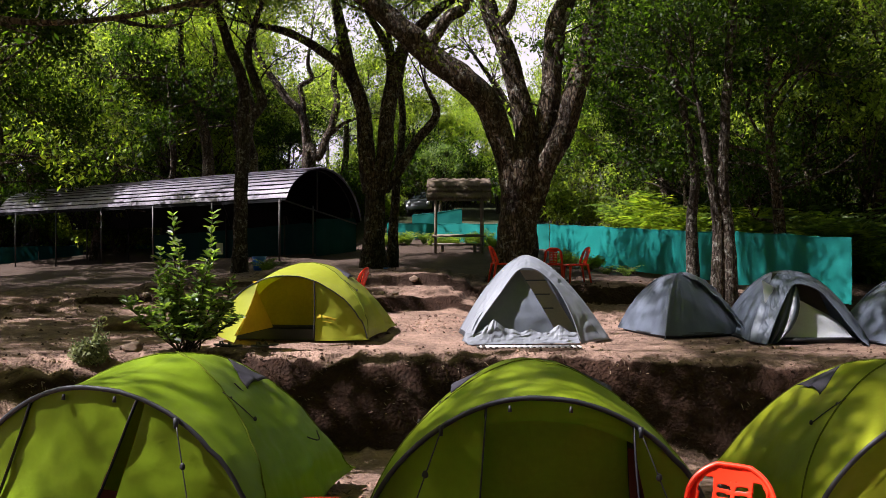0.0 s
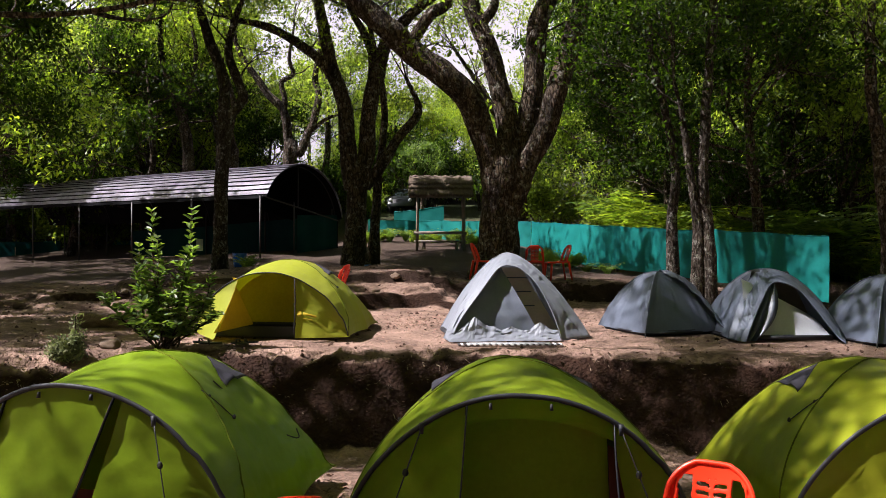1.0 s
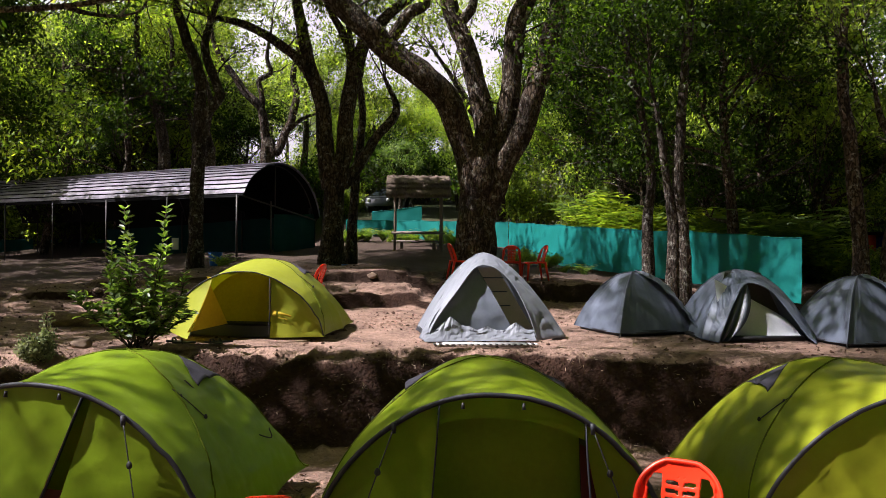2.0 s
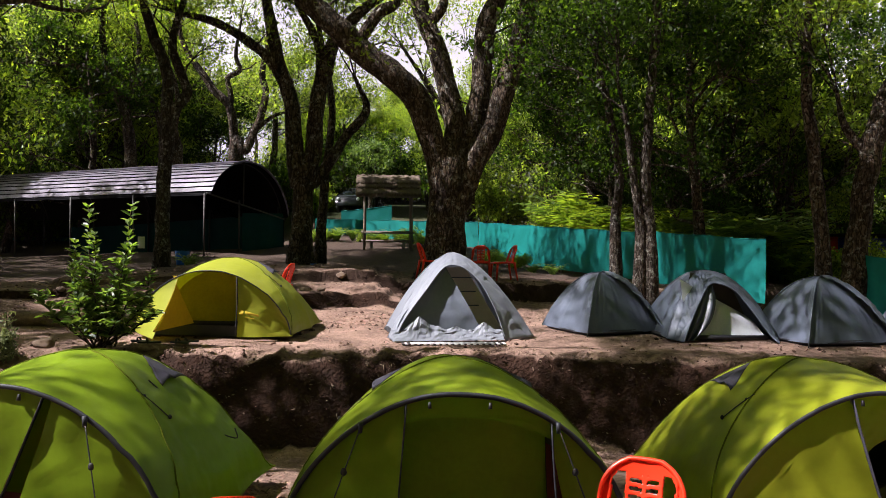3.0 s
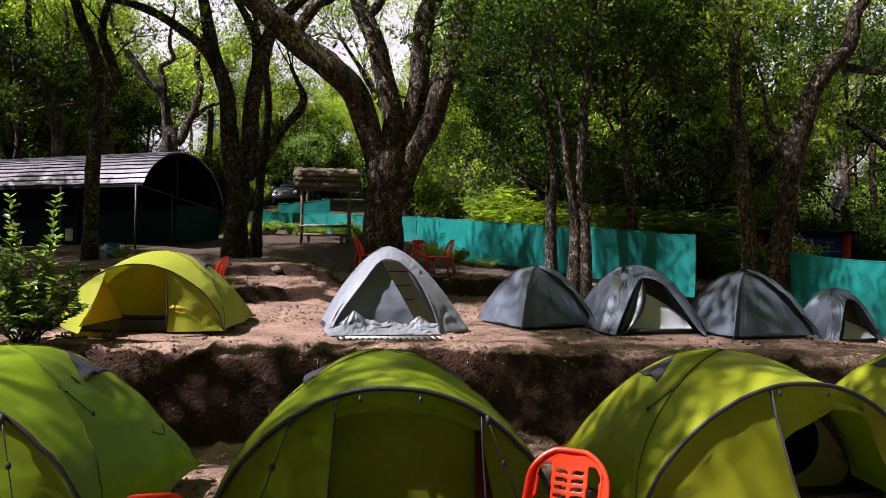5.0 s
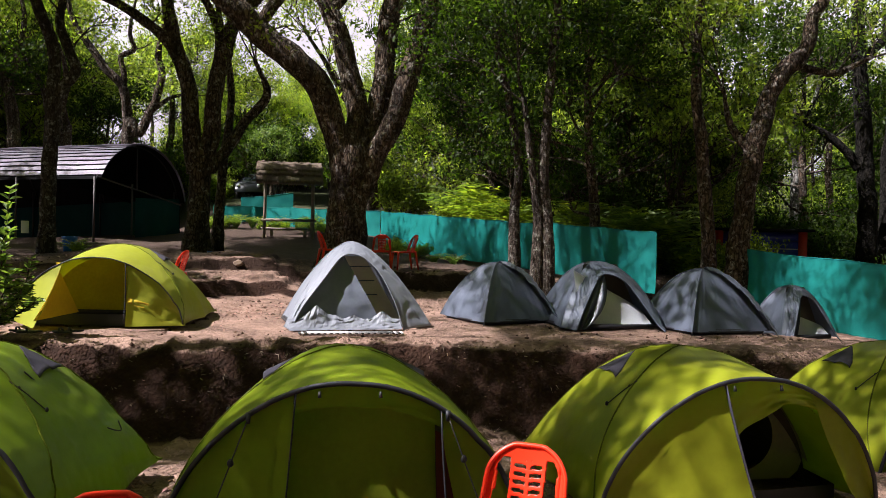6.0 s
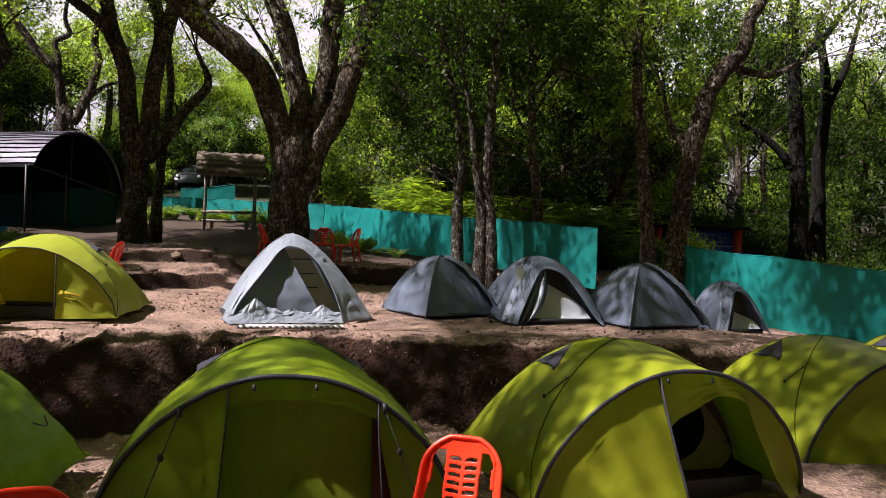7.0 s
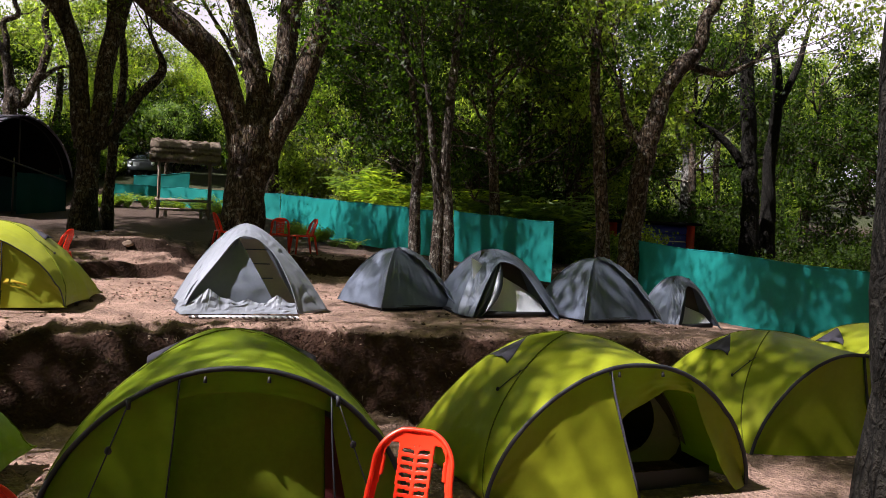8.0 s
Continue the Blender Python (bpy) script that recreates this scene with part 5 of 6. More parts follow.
tree((16.95, 20.8, gz(17, 20.8)), "tall straight dark trunk with a low dead branch",
     ([(17.02, 20.74, gz(17, 20.8) - 0.1), (16.95, 20.8, 3.0), (16.87, 20.88, 4.84), (16.66, 21.02, 7.43), (16.68, 21.07, 9.5)], [0.36, 0.25, 0.23, 0.2, 0.15]),
     [([(16.75, 20.9, 4.1), (16.5, 21.0, 4.5), (16.01, 21.17, 4.97), (15.2, 21.46, 5.5)], [0.15, 0.13, 0.12, 0.06]),
      ([(16.68, 21.0, 7.2), (17.6, 21, 8.0), (18.6, 21, 9.2)], [0.16, 0.12, 0.06])],
     17, bark=BARK_DARK, leaf=LEAF_DARK, leaf_size=0.11, count=34, spread=0.6, twig=2.4)
tree((19.64, 28.0, gz(19.64, 28)), "pale lichen-white tree with bare forking limbs in the sun",
     ([(19.68, 28.0, 2.32), (19.59, 28.0, 3.68), (19.67, 28.0, 5.22), (19.89, 28.0, 5.96)], [0.22, 0.17, 0.15, 0.12]),
     [([(19.84, 28.0, 5.84), (20.15, 28.0, 6.88), (20.50, 28.0, 8.05), (20.57, 28.0, 9.41)], [0.12, 0.1, 0.08, 0.04]),
      ([(19.64, 28.0, 4.92), (19.15, 28.0, 5.90), (18.77, 28.0, 6.98)], [0.1, 0.08, 0.04]),
      ([(19.76, 28.0, 5.50), (19.49, 28.0, 6.82), (19.59, 28.0, 7.96)], [0.09, 0.07, 0.03])],
     27, bark=BARK_WHITE, leaf_size=0.14, count=5, spread=0.5, twig=1.6)
tree((18.6, 21.5, gz(18.6, 21.5)), "slim dark trunk in the wood",
     ([(18.4, 21.5, gz(18.6, 21.5) - 0.1), (18.2, 21.5, 4.0), (18.3, 21.5, 6.5), (18.0, 21.6, 9.0)], [0.3, 0.2, 0.17, 0.1]),
     [([(18.3, 21.5, 6.0), (19.0, 21.4, 7.5), (19.4, 21.4, 9)], [0.13, 0.1, 0.05])], 18, bark=BARK_DARK, leaf=LEAF_DARK, leaf_size=0.11, count=30, twig=2.0)
tree((4.05, 3.5, -0.1), "mossy dark tree trunk close to the tents",
     ([(4.13, 3.42, -0.15), (4.08, 3.47, 1.0), (4.06, 3.5, 2.2), (4.04, 3.55, 4.0), (4.0, 3.6, 6.0)], [0.3, 0.2, 0.18, 0.17, 0.14]),
     [([(4.0, 3.6, 5.6), (3.2, 4.2, 7.2), (2.4, 5.0, 8.4)], [0.13, 0.1, 0.05]), ([(4.0, 3.6, 5.8), (4.6, 3.8, 7.2), (4.9, 4.2, 8.6)], [0.12, 0.1, 0.05])],
     19, bark=BARK_DARK, leaf_size=0.14, count=34, spread=0.6, twig=2.2,
     extra=[(6.6 + 1.0 * math.sin(2.3 * i), 9.9 + 2.8 * math.cos(1.3 * i) * math.cos(0.3 * i), 8.2 + 0.4 * math.sin(0.9 * i)) for i in range(300)])

# trees behind the hut
def far_line(y, rows):
    """Points on the upright plane at depth y, from sideways and upward slopes as seen from the camp's edge."""
    return [Vector((y * a, y, 1.8 + y * b)) for a, b in rows]


tree((-10.6, 37.0, gz(-10.6, 37)), "crooked tree with a pale broken limb behind the hut",
     ([(-10.5, 37.0, gz(-10.6, 37) - 0.1), *far_line(37, ((-0.287, 0.092), (-0.296, 0.156), (-0.314, 0.192)))], [0.34, 0.27, 0.24, 0.19]),
     [(far_line(37, ((-0.31, 0.185), (-0.332, 0.206), (-0.35, 0.208), (-0.368, 0.209))), [0.17, 0.15, 0.12, 0.06]),
      (far_line(37, ((-0.308, 0.18), (-0.318, 0.22), (-0.322, 0.25), (-0.319, 0.285), (-0.31, 0.33))), [0.16, 0.14, 0.12, 0.1, 0.06]),
      (far_line(37, ((-0.296, 0.15), (-0.284, 0.2), (-0.279, 0.235), (-0.29, 0.29))), [0.15, 0.12, 0.1, 0.05])],
     51, leaf_size=0.14, count=18, spread=0.7, twig=2.6)
tree((-5.7, 35.0, gz(-5.7, 35)), "dark tree with snaking limbs behind the hut",
     ([(-5.75, 35.0, gz(-5.7, 35) - 0.1), *far_line(35, ((-0.166, 0.119), (-0.154, 0.112), (-0.1395, 0.145)))], [0.3, 0.24, 0.2, 0.17]),
     [(far_line(35, ((-0.14, 0.14), (-0.131, 0.176), (-0.134, 0.206), (-0.128, 0.25), (-0.136, 0.3))), [0.17, 0.15, 0.13, 0.1, 0.05]),
      (far_line(35, ((-0.166, 0.119), (-0.1725, 0.162), (-0.193, 0.186), (-0.209, 0.209), (-0.229, 0.242), (-0.24, 0.3))), [0.2, 0.18, 0.16, 0.14, 0.11, 0.06]),
      (far_line(35, ((-0.172, 0.165), (-0.1725, 0.182), (-0.176, 0.199), (-0.161, 0.209), (-0.166, 0.229), (-0.16, 0.27))), [0.13, 0.12, 0.11, 0.1, 0.08, 0.04]),
      (far_line(35, ((-0.1395, 0.14), (-0.12, 0.155), (-0.105, 0.16))), [0.1, 0.08, 0.04])],
     52, leaf_size=0.14, count=18, spread=0.7, twig=2.6)
for k, (x, y, lean) in enumerate(((-8.9, 38.0, 0.1), (-13.8, 42.0, -0.3), (4.4, 37.0, -0.4), (-17.5, 45.0, 0.2))):
    z = gz(x, y)
    rnd = random.Random(40 + k)
    a = [(x, y, z - 0.1), (x + lean * 0.3, y, z + 3), (x + lean, y, z + 5.0)]
    ls = []
    for j in range(4):
        w = Vector((rnd.uniform(-1, 1) + lean * 0.4, rnd.uniform(-0.5, 0.5), 0))
        p0 = Vector((x + lean * (0.5 + 0.12 * j), y, z + 3.4 + 0.5 * j))
        ls.append(([p0, p0 + w * 0.9 + Vector((0, 0, 0.8)), p0 + w * 1.7 + Vector((0.3 * rnd.uniform(-1, 1), 0, 2.2)), p0 + w * 2.6 + Vector((0, 0, 3.6))], [0.17, 0.14, 0.11, 0.06]))
    tree((x, y, z), "crooked dark-limbed tree in the wood behind the hut", (a, [0.32, 0.24, 0.2]), ls, 50 + k, leaf=LEAF if k % 2 else LEAF_SUNLIT, leaf_size=0.14, count=16, spread=0.7, twig=2.4)


rs_round = random.Random(93)
tree((-0.2, 46.0, gz(-0.2, 46)), "small tree with a round dense dark green crown above the stand",
     ([(-0.2, 46, gz(-0.2, 46) - 0.1), (-0.15, 46, 4.6), (-0.2, 46, 5.8)], [0.12, 0.09, 0.07]),
     [([(-0.2, 46, 5.6), (-0.5, 46, 6.1), (-0.7, 46, 6.6)], [0.06, 0.04, 0.02]), ([(-0.2, 46, 5.6), (0.1, 46, 6.2), (0.2, 46, 6.9)], [0.06, 0.04, 0.02])],
     93, leaf=LEAF_SHRUB, leaf_size=0.16, count=26, spread=0.4, twig=0.5, depth=1,
     extra=[(-0.2 + 1.05 * math.sin(a) * math.cos(b), 46 + 1.05 * math.sin(a) * math.sin(b), 6.65 + 0.85 * math.cos(a)) for a, b in ((math.acos(rs_round.uniform(-0.9, 1)), rs_round.uniform(0, 6.28)) for _ in range(70))])


# overhanging branch of a tree outside the view
tree((-7.6, 7.6, gz(-7.6, 7.6)), "tree with a long branch hanging over the terrace",
     ([(-7.6, 7.6, gz(-7.6, 7.6) - 0.1), (-7.5, 7.7, 2.0), (-7.3, 7.8, 4.2), (-7.2, 8.0, 7.0)], [0.36, 0.27, 0.24, 0.16]),
     [([(-7.3, 7.8, 4.0), (-6.0, 7.9, 4.3), (-4.68, 8.0, 4.12), (-4.01, 8.0, 4.02), (-3.24, 8.0, 4.06), (-2.52, 8.0, 4.2), (-1.7, 8.1, 4.45)], [0.075, 0.048, 0.036, 0.031, 0.027, 0.022, 0.014]),
      ([(-7.2, 8.0, 6.5), (-6.2, 8.4, 8.0), (-4.8, 8.8, 9.0)], [0.14, 0.11, 0.06])],
     20, leaf=LEAF_DARK, leaf_size=0.12, count=10, spread=0.4, twig=1.5, tip_every=2)


# ---- woods ----
def wood_tree(name, seed, height, leaf, size, n, spread, low):
    """A generic woodland tree, built at the origin: crooked stem, limbs, layered crown."""
    rnd = random.Random(seed)
    e = thing("tree", Matrix.Identity(4), "leafy woodland tree with a thin crooked stem", "tree", "woodland trees")
    top = Vector((rnd.uniform(-0.8, 0.8), rnd.uniform(-0.8, 0.8), height * 0.85))
    mid = top * 0.5 + Vector((rnd.uniform(-0.5, 0.5), rnd.uniform(-0.5, 0.5), 0))
    part("trunk", limb_geo([(0, 0, -0.3), mid * 0.5, mid, top], [0.02 * height, 0.015 * height, 0.013 * height, 0.04], 8, 5, seed), BARK, e)
    wood, tips = [], []
    for k in range(15):
        h = low + (0.97 - low) * (k + rnd.random()) / 15
        p = mid * (h / 0.5) if h < 0.5 else mid.lerp(top, (h - 0.5) / 0.5)
        a = rnd.uniform(0, 6.28)
        w = Vector((math.cos(a), math.sin(a), rnd.uniform(0.0, 0.7)))
        g, t = twigs(p, w, spread * (1.15 - 0.55 * h) * rnd.uniform(0.8, 1.2), rnd, 2, 0.05)
        wood += g
        tips += t
    tagged(part("branchwork", join(*wood), BARK, e), kind="stuff")
    leaves("crown", leaf_mesh(tips, (0.55 * size / 0.18 if size > 0.15 else 0.31), n, size, seed, flat=0.7), leaf, e)
    return e


def bush(name, seed, r, h, leaf, size, n, label="dense green bush in the undergrowth"):
    rnd = random.Random(seed)
    e = thing("bush", Matrix.Identity(4), label, "bush", "undergrowth")
    wood, tips = [], []
    for k in range(14):
        a = rnd.uniform(0, 6.28)
        w = Vector((math.cos(a) * 0.7, math.sin(a) * 0.7, rnd.uniform(0.5, 1.6)))
        g, t = twigs((0.1 * math.cos(a), 0.1 * math.sin(a), -0.05), w, h * rnd.uniform(0.5, 0.85), rnd, 2, 0.02)
        wood += g
        tips += [q for q in t if q.z > 0.05]
    tagged(part("stemwork", join(*wood), BARK, e), kind="stuff")
    leaves("foliage", leaf_mesh(tips, r * 0.3, n, size, seed), leaf, e)
    return e


def frond_plant(seed, leaf, h=1.3, n=15, label="tall plant with long pointed arching leaves"):
    """Ginger-like clump: arching canes, each with two rows of long leaves."""
    rnd = random.Random(seed)
    e = thing("leafy_clump", Matrix.Identity(4), label, "plant", "undergrowth")
    canes, vs, fs = [], [], []
    for k in range(n):
        a, lean = rnd.uniform(0, 6.28), rnd.uniform(0.25, 0.9)
        hh = h * rnd.uniform(0.7, 1.15)
        out = Vector((math.cos(a), math.sin(a), 0))
        pts = [out * (0.08 + lean * hh * (i / 8) ** 2) + Vector((0, 0, hh * (i / 8) * (1.15 - 0.35 * (i / 8) ** 2))) for i in range(9)]
        canes.append(tube(pts, [0.012 * (1 - 0.08 * i) for i in range(9)], 5))
        for i in range(2, 9):
            d0 = (pts[i] - pts[i - 1]).normalized()
            side = d0.cross(Vector((0, 0, 1))).normalized()
            for sgn in (-1, 1):
                d = (side * sgn + d0 * 0.7 + Vector((0, 0, rnd.uniform(-0.3, 0.2)))).normalized()
                ln, w = rnd.uniform(0.26, 0.4), rnd.uniform(0.036, 0.052)
                up = d.cross(d0).normalized()
                across = d.cross(up).normalized() * w
                p, q, tip = pts[i], pts[i] + d * ln * 0.5, pts[i] + d * ln - Vector((0, 0, 0.12 * ln))
                b = len(vs)
                vs += [p, q + across, tip, q - across]
                fs.append((b, b + 1, b + 2, b + 3))
    tagged(part("canework", join(*canes), leaf, e), kind="stuff")
    tagged(leaves("leafage", (np.array([tuple(v) for v in vs]), np.array(fs)), leaf, e), kind="stuff")
    return e


rnd = random.Random(7)
far_kinds = [wood_tree("w", 101, 10.5, LEAF, 0.19, 22, 3.0, 0.22), wood_tree("w", 102, 12.5, LEAF_SUNLIT, 0.2, 22, 3.2, 0.3),
             wood_tree("w", 103, 9.0, LEAF_DARK, 0.19, 22, 2.8, 0.15), wood_tree("w", 104, 14.0, LEAF, 0.2, 22, 3.4, 0.4)]
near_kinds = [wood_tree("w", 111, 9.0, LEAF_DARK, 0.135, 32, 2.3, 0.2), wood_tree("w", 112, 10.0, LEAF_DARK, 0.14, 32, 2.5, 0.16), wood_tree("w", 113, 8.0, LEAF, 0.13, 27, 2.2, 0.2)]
used = {}


def put(kind, x, y, rot=None, s=1.0, dz=-0.1):
    """The first use moves the thing itself, later ones copy it."""
    m = Matrix.Translation((x, y, ground(x, y) + dz)) @ pose(0, 0, 0, 0, 0, rnd.uniform(0, 360) if rot is None else rot)
    if kind.name in used:
        c = copy_thing(kind, m)
    else:
        used[kind.name] = True
        kind.matrix_basis = m
        c = kind
    c.scale = (s, s, s)
    return c


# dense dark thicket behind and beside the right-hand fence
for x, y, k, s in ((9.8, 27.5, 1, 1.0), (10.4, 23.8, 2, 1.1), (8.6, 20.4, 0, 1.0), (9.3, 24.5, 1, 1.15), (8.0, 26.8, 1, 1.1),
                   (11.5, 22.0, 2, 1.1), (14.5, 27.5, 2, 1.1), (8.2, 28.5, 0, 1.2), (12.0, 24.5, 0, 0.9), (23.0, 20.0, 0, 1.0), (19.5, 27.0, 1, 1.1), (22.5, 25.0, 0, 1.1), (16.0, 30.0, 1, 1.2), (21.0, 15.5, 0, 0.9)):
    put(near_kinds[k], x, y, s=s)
# wood behind everything
for i in range(64):
    y = 36 + 34 * (i / 64) + rnd.uniform(-2, 2)
    x = rnd.uniform(-0.68, 0.95) * (y + 6)
    if 0.52 < x / y and i % 3 or -0.2 < x / y < 0.2 and y < 50 or -0.1 < x / y < 0.2 and y < 75:
        # the lighter leaf kind stands in for sun on the slope here
        put(far_kinds[1 if -0.14 < x / y < 0.1 else (0, 1, 3)[i % 3]], x, max(y + 8, 52), s=rnd.uniform(0.5, 0.72))
        continue
    if -17 < x < -8 and y < 42:
        y += 8
    put(far_kinds[i % 4], x, y, s=rnd.uniform(0.8, 1.25))
for i in range(40):
    y = 75 + 50 * rnd.random()
    put(far_kinds[(2, 0, 2, 3)[i % 4]], rnd.uniform(-0.7, 0.95) * y, y, s=rnd.uniform(0.9, 1.4))
for i in range(14):
    y = rnd.uniform(44, 60)
    put(far_kinds[(0, 1, 0, 3)[i % 4]], (-0.37 + 0.15 * (i + rnd.random()) / 14) * y, y, s=rnd.uniform(0.75, 1.05))
# trees outside the view that keep the camp in dappled shade
for x, y, k, s in ((-16.0, 8.0, 3, 1.0), (-17.5, 20.0, 1, 1.0), (-16.5, 27.0, 1, 1.0), (13.0, 2.0, 2, 1.0), (-12.0, -4.0, 2, 1.1),
                   (12.0, -4.0, 0, 1.2), (-9.0, -6.0, 0, 1.3), (17.0, 6.0, 2, 1.2),
                   (-5.5, -22.0, 2, 1.0), (11.0, -19.0, 3, 1.0), (3.0, -24.0, 1, 1.0), (16.5, -1.0, 1, 1.2), (-19.0, -1.5, 1, 1.2), (19.5, 11.0, 0, 1.1)):
    put(far_kinds[k], x, y, s=s)
# unseen trees added behind the camera to hold back skylight
for i, (x, y) in enumerate(((-7.5, -8.0), (-3.0, -9.5), (1.0, -8.5), (5.0, -9.5), (9.0, -8.0), (13.5, -9.0), (-11.5, -10.0), (-5.0, -14.0), (0.5, -14.5), (6.5, -14.0), (11.5, -14.0), (17.5, -7.0), (18.5, -13.0), (-15.5, -9.0))):
    put(far_kinds[(0, 2)[i % 2]], x, y, s=rnd.uniform(1.0, 1.3))
for x, y, k, s in ((7.6, 36.5, 0, 0.85), (9.2, 40.0, 2, 1.0), (6.4, 42.0, 0, 0.8), (10.6, 35.0, 0, 0.8), (12.5, 38.0, 1, 0.8), (8.4, 46.0, 2, 0.9)):
    put(far_kinds[k], x, y, 50 * x, s)
put(near_kinds[0], -17.5, 40.5, s=1.35)
put(near_kinds[1], -22.0, 44.0, s=1.4)
put(near_kinds[0], -13.5, 39.0, s=1.3)


def shade_tree(x, y, seed, patches, label, size=0.24, count=30, every=1, leaf=LEAF):
    """A tall tree added beside the camp, mostly out of view, whose limbs carry flat leaf sprays placed to shade chosen
    spots; patches are x, y, z, radius, number.
    """
    z = gz(x, y)
    rs = random.Random(seed)
    limbs, extra = [], []
    for px, py, pz, r, n in patches:
        py -= 0.23 * (pz - 0.8)
        limbs.append(([(x, y, z + 4.5), (x + (px - x) * 0.3 + rs.uniform(-0.5, 0.5), y + (py - y) * 0.3, z + 5.7), (x + (px - x) * 0.65, y + (py - y) * 0.65 + rs.uniform(-0.6, 0.6), 0.6 * pz + 0.4 * (z + 5.6) + rs.uniform(0.2, 0.9)), (px, py, pz - 0.2)], [0.03, 0.024, 0.018, 0.008]))
        for _ in range(n):
            a, q = rs.uniform(0, 6.28), r * rs.random() ** 0.6
            extra.append((px + q * math.cos(a), py + q * math.sin(a), pz + rs.uniform(-0.6, 0.6)))
    tree((x, y, z), label, ([(x, y, z - 0.1), (x + 0.1, y, z + 2.5), (x, y, z + 5.0)], [0.34, 0.26, 0.2]), limbs, seed, leaf=leaf, leaf_size=size, count=count, spread=0.55, twig=1.4, extra=extra, depth=1, tip_every=every)


shade_tree(-11.3, 10.8, 71, ((-12.0, 8.8, 7.8, 2.2, 64), (-10.0, 12.6, 7.7, 1.9, 58), (-12.5, 13.0, 8.0, 2.3, 58), (-11.4, 16.4, 8.9, 2.4, 70), (-8.6, 15.2, 8.5, 1.6, 20), (-3.0, 17.6, 8.7, 1.6, 90), (-8.6, 9.6, 7.9, 0.8, 3), (-7.0, 9.75, 8.0, 0.8, 6), (-5.6, 9.8, 8.0, 0.8, 10)), "tall shade tree beside the terrace")
shade_tree(-3.5, -2.5, 74, ((-3.0, 1.5, 8.2, 2.6, 60), (-6.0, 3.0, 8.0, 2.2, 45), (2.6, 4.6, 8.4, 1.2, 12)), "tall shade tree behind the camp's edge")
shade_tree(-6.0, -2.0, 72, ((-5.6, 7.9, 7.6, 1.1, 26), (-3.6, 7.9, 7.6, 1.2, 34), (-1.4, 8.6, 8.0, 1.3, 70), (0.6, 9.3, 8.2, 1.3, 70), (2.2, 9.6, 8.3, 1.0, 44), (-4.4, 6.3, 7.5, 0.9, 26), (-5.75, 5.35, 7.4, 0.6, 52), (-7.5, 4.8, 7.4, 0.6, 14), (-3.3, 6.2, 7.6, 0.65, 84), (0.4, 6.9, 7.8, 1.25, 150), (2.4, 6.6, 8.2, 1.0, 7), (-1.0, 5.1, 8.0, 0.7, 14), (-2.3, 11.7, 8.5, 0.7, 16), (0.45, 11.1, 8.2, 0.8, 34), (2.4, 12.0, 8.2, 0.8, 30), (-2.6, 10.2, 8.3, 0.8, 26), (-0.9, 11.6, 8.3, 0.7, 26)), "tall shade tree over the green tents", 0.12, 64, 2)


shade_tree(-15.8, 22.0, 75, ((-12.6, 24.2, 9.6, 2.6, 110), (-13.4, 27.2, 9.8, 2.2, 50), (-12.0, 21.0, 9.4, 2.2, 80), (-9.4, 24.8, 9.9, 2.0, 60), (-10.5, 22.5, 9.6, 2.2, 110), (-7.5, 24.2, 10.2, 1.8, 110), (-5.2, 22.6, 10.2, 1.5, 80), (-6.5, 28.2, 11.0, 1.7, 90), (-5.0, 30.6, 11.6, 1.7, 90), (-5.6, 19.8, 10.0, 1.4, 70), (-4.4, 25.4, 10.8, 1.5, 80), (-7.0, 26.6, 10.8, 2.2, 60), (-7.2, 29.6, 11.2, 2.0, 70), (-16.0, 18.5, 9.2, 2.4, 70), (-17.0, 24.5, 9.5, 2.6, 80)), "tall shade tree beside the hut")
shade_tree(-18.5, 15.5, 76, ((-15.5, 14.5, 8.8, 2.3, 70), (-14.0, 17.5, 9.0, 2.2, 70), (-19.0, 19.0, 9.4, 2.4, 60), (-19.5, 27.0, 9.8, 2.6, 70), (-19.8, 36.5, 10.5, 2.6, 80), (-24.0, 40.0, 10.8, 2.8, 150), (-21.8, 37.6, 10.6, 1.8, 110)), "tall shade tree at the edge of the wood")
shade_tree(-9.5, 16.5, 77, ((-8.7, 17.6, 6.7, 1.0, 30), (-9.6, 19.0, 5.4, 0.7, 14), (-9.0, 19.0, 9.2, 2.2, 70), (-6.2, 20.8, 9.8, 2.0, 90), (-8.0, 22.8, 10.2, 2.0, 80), (-10.0, 17.8, 8.9, 1.6, 40)), "tall shade tree over the upper terrace", 0.115, 80, 1, LEAF_DARK)


bushes = [bush("b", 201, 0.8, 1.5, LEAF, 0.11, 16), bush("b", 202, 0.9, 2.0, LEAF_DARK, 0.12, 16), bush("b", 203, 0.7, 1.2, LEAF_SUNLIT, 0.1, 16)]
for i in range(75):
    y = rnd.uniform(34, 62)
    x = rnd.uniform(-0.62, 0.9) * y
    if y < 52 and x < 0.14 * y:
        y += 14
    put(bushes[i % 3], x, y, s=rnd.uniform(0.9, 2.2))
for i in range(14):
    u = rnd.random()
    x, y = 4.8 + 5.5 * u + rnd.uniform(1.3, 3.6), 30 - 12 * u + rnd.uniform(0, 2)
    put(bushes[(i + 1) % 3], x, y, s=rnd.uniform(0.7, 1.3))
for i in range(24):
    x, y = rnd.uniform(11.8, 22), rnd.uniform(13, 26)
    if not (0.5 < x / y < 0.82 and y < 22):
        put(bushes[1], x, y, s=rnd.uniform(0.5, 0.9))
for i in range(26):
    y = rnd.uniform(58, 84)
    put(bushes[(2, 2, 0)[i % 3]], (-0.11 + 0.16 * rnd.random()) * y, y, s=rnd.uniform(1.6, 2.6))
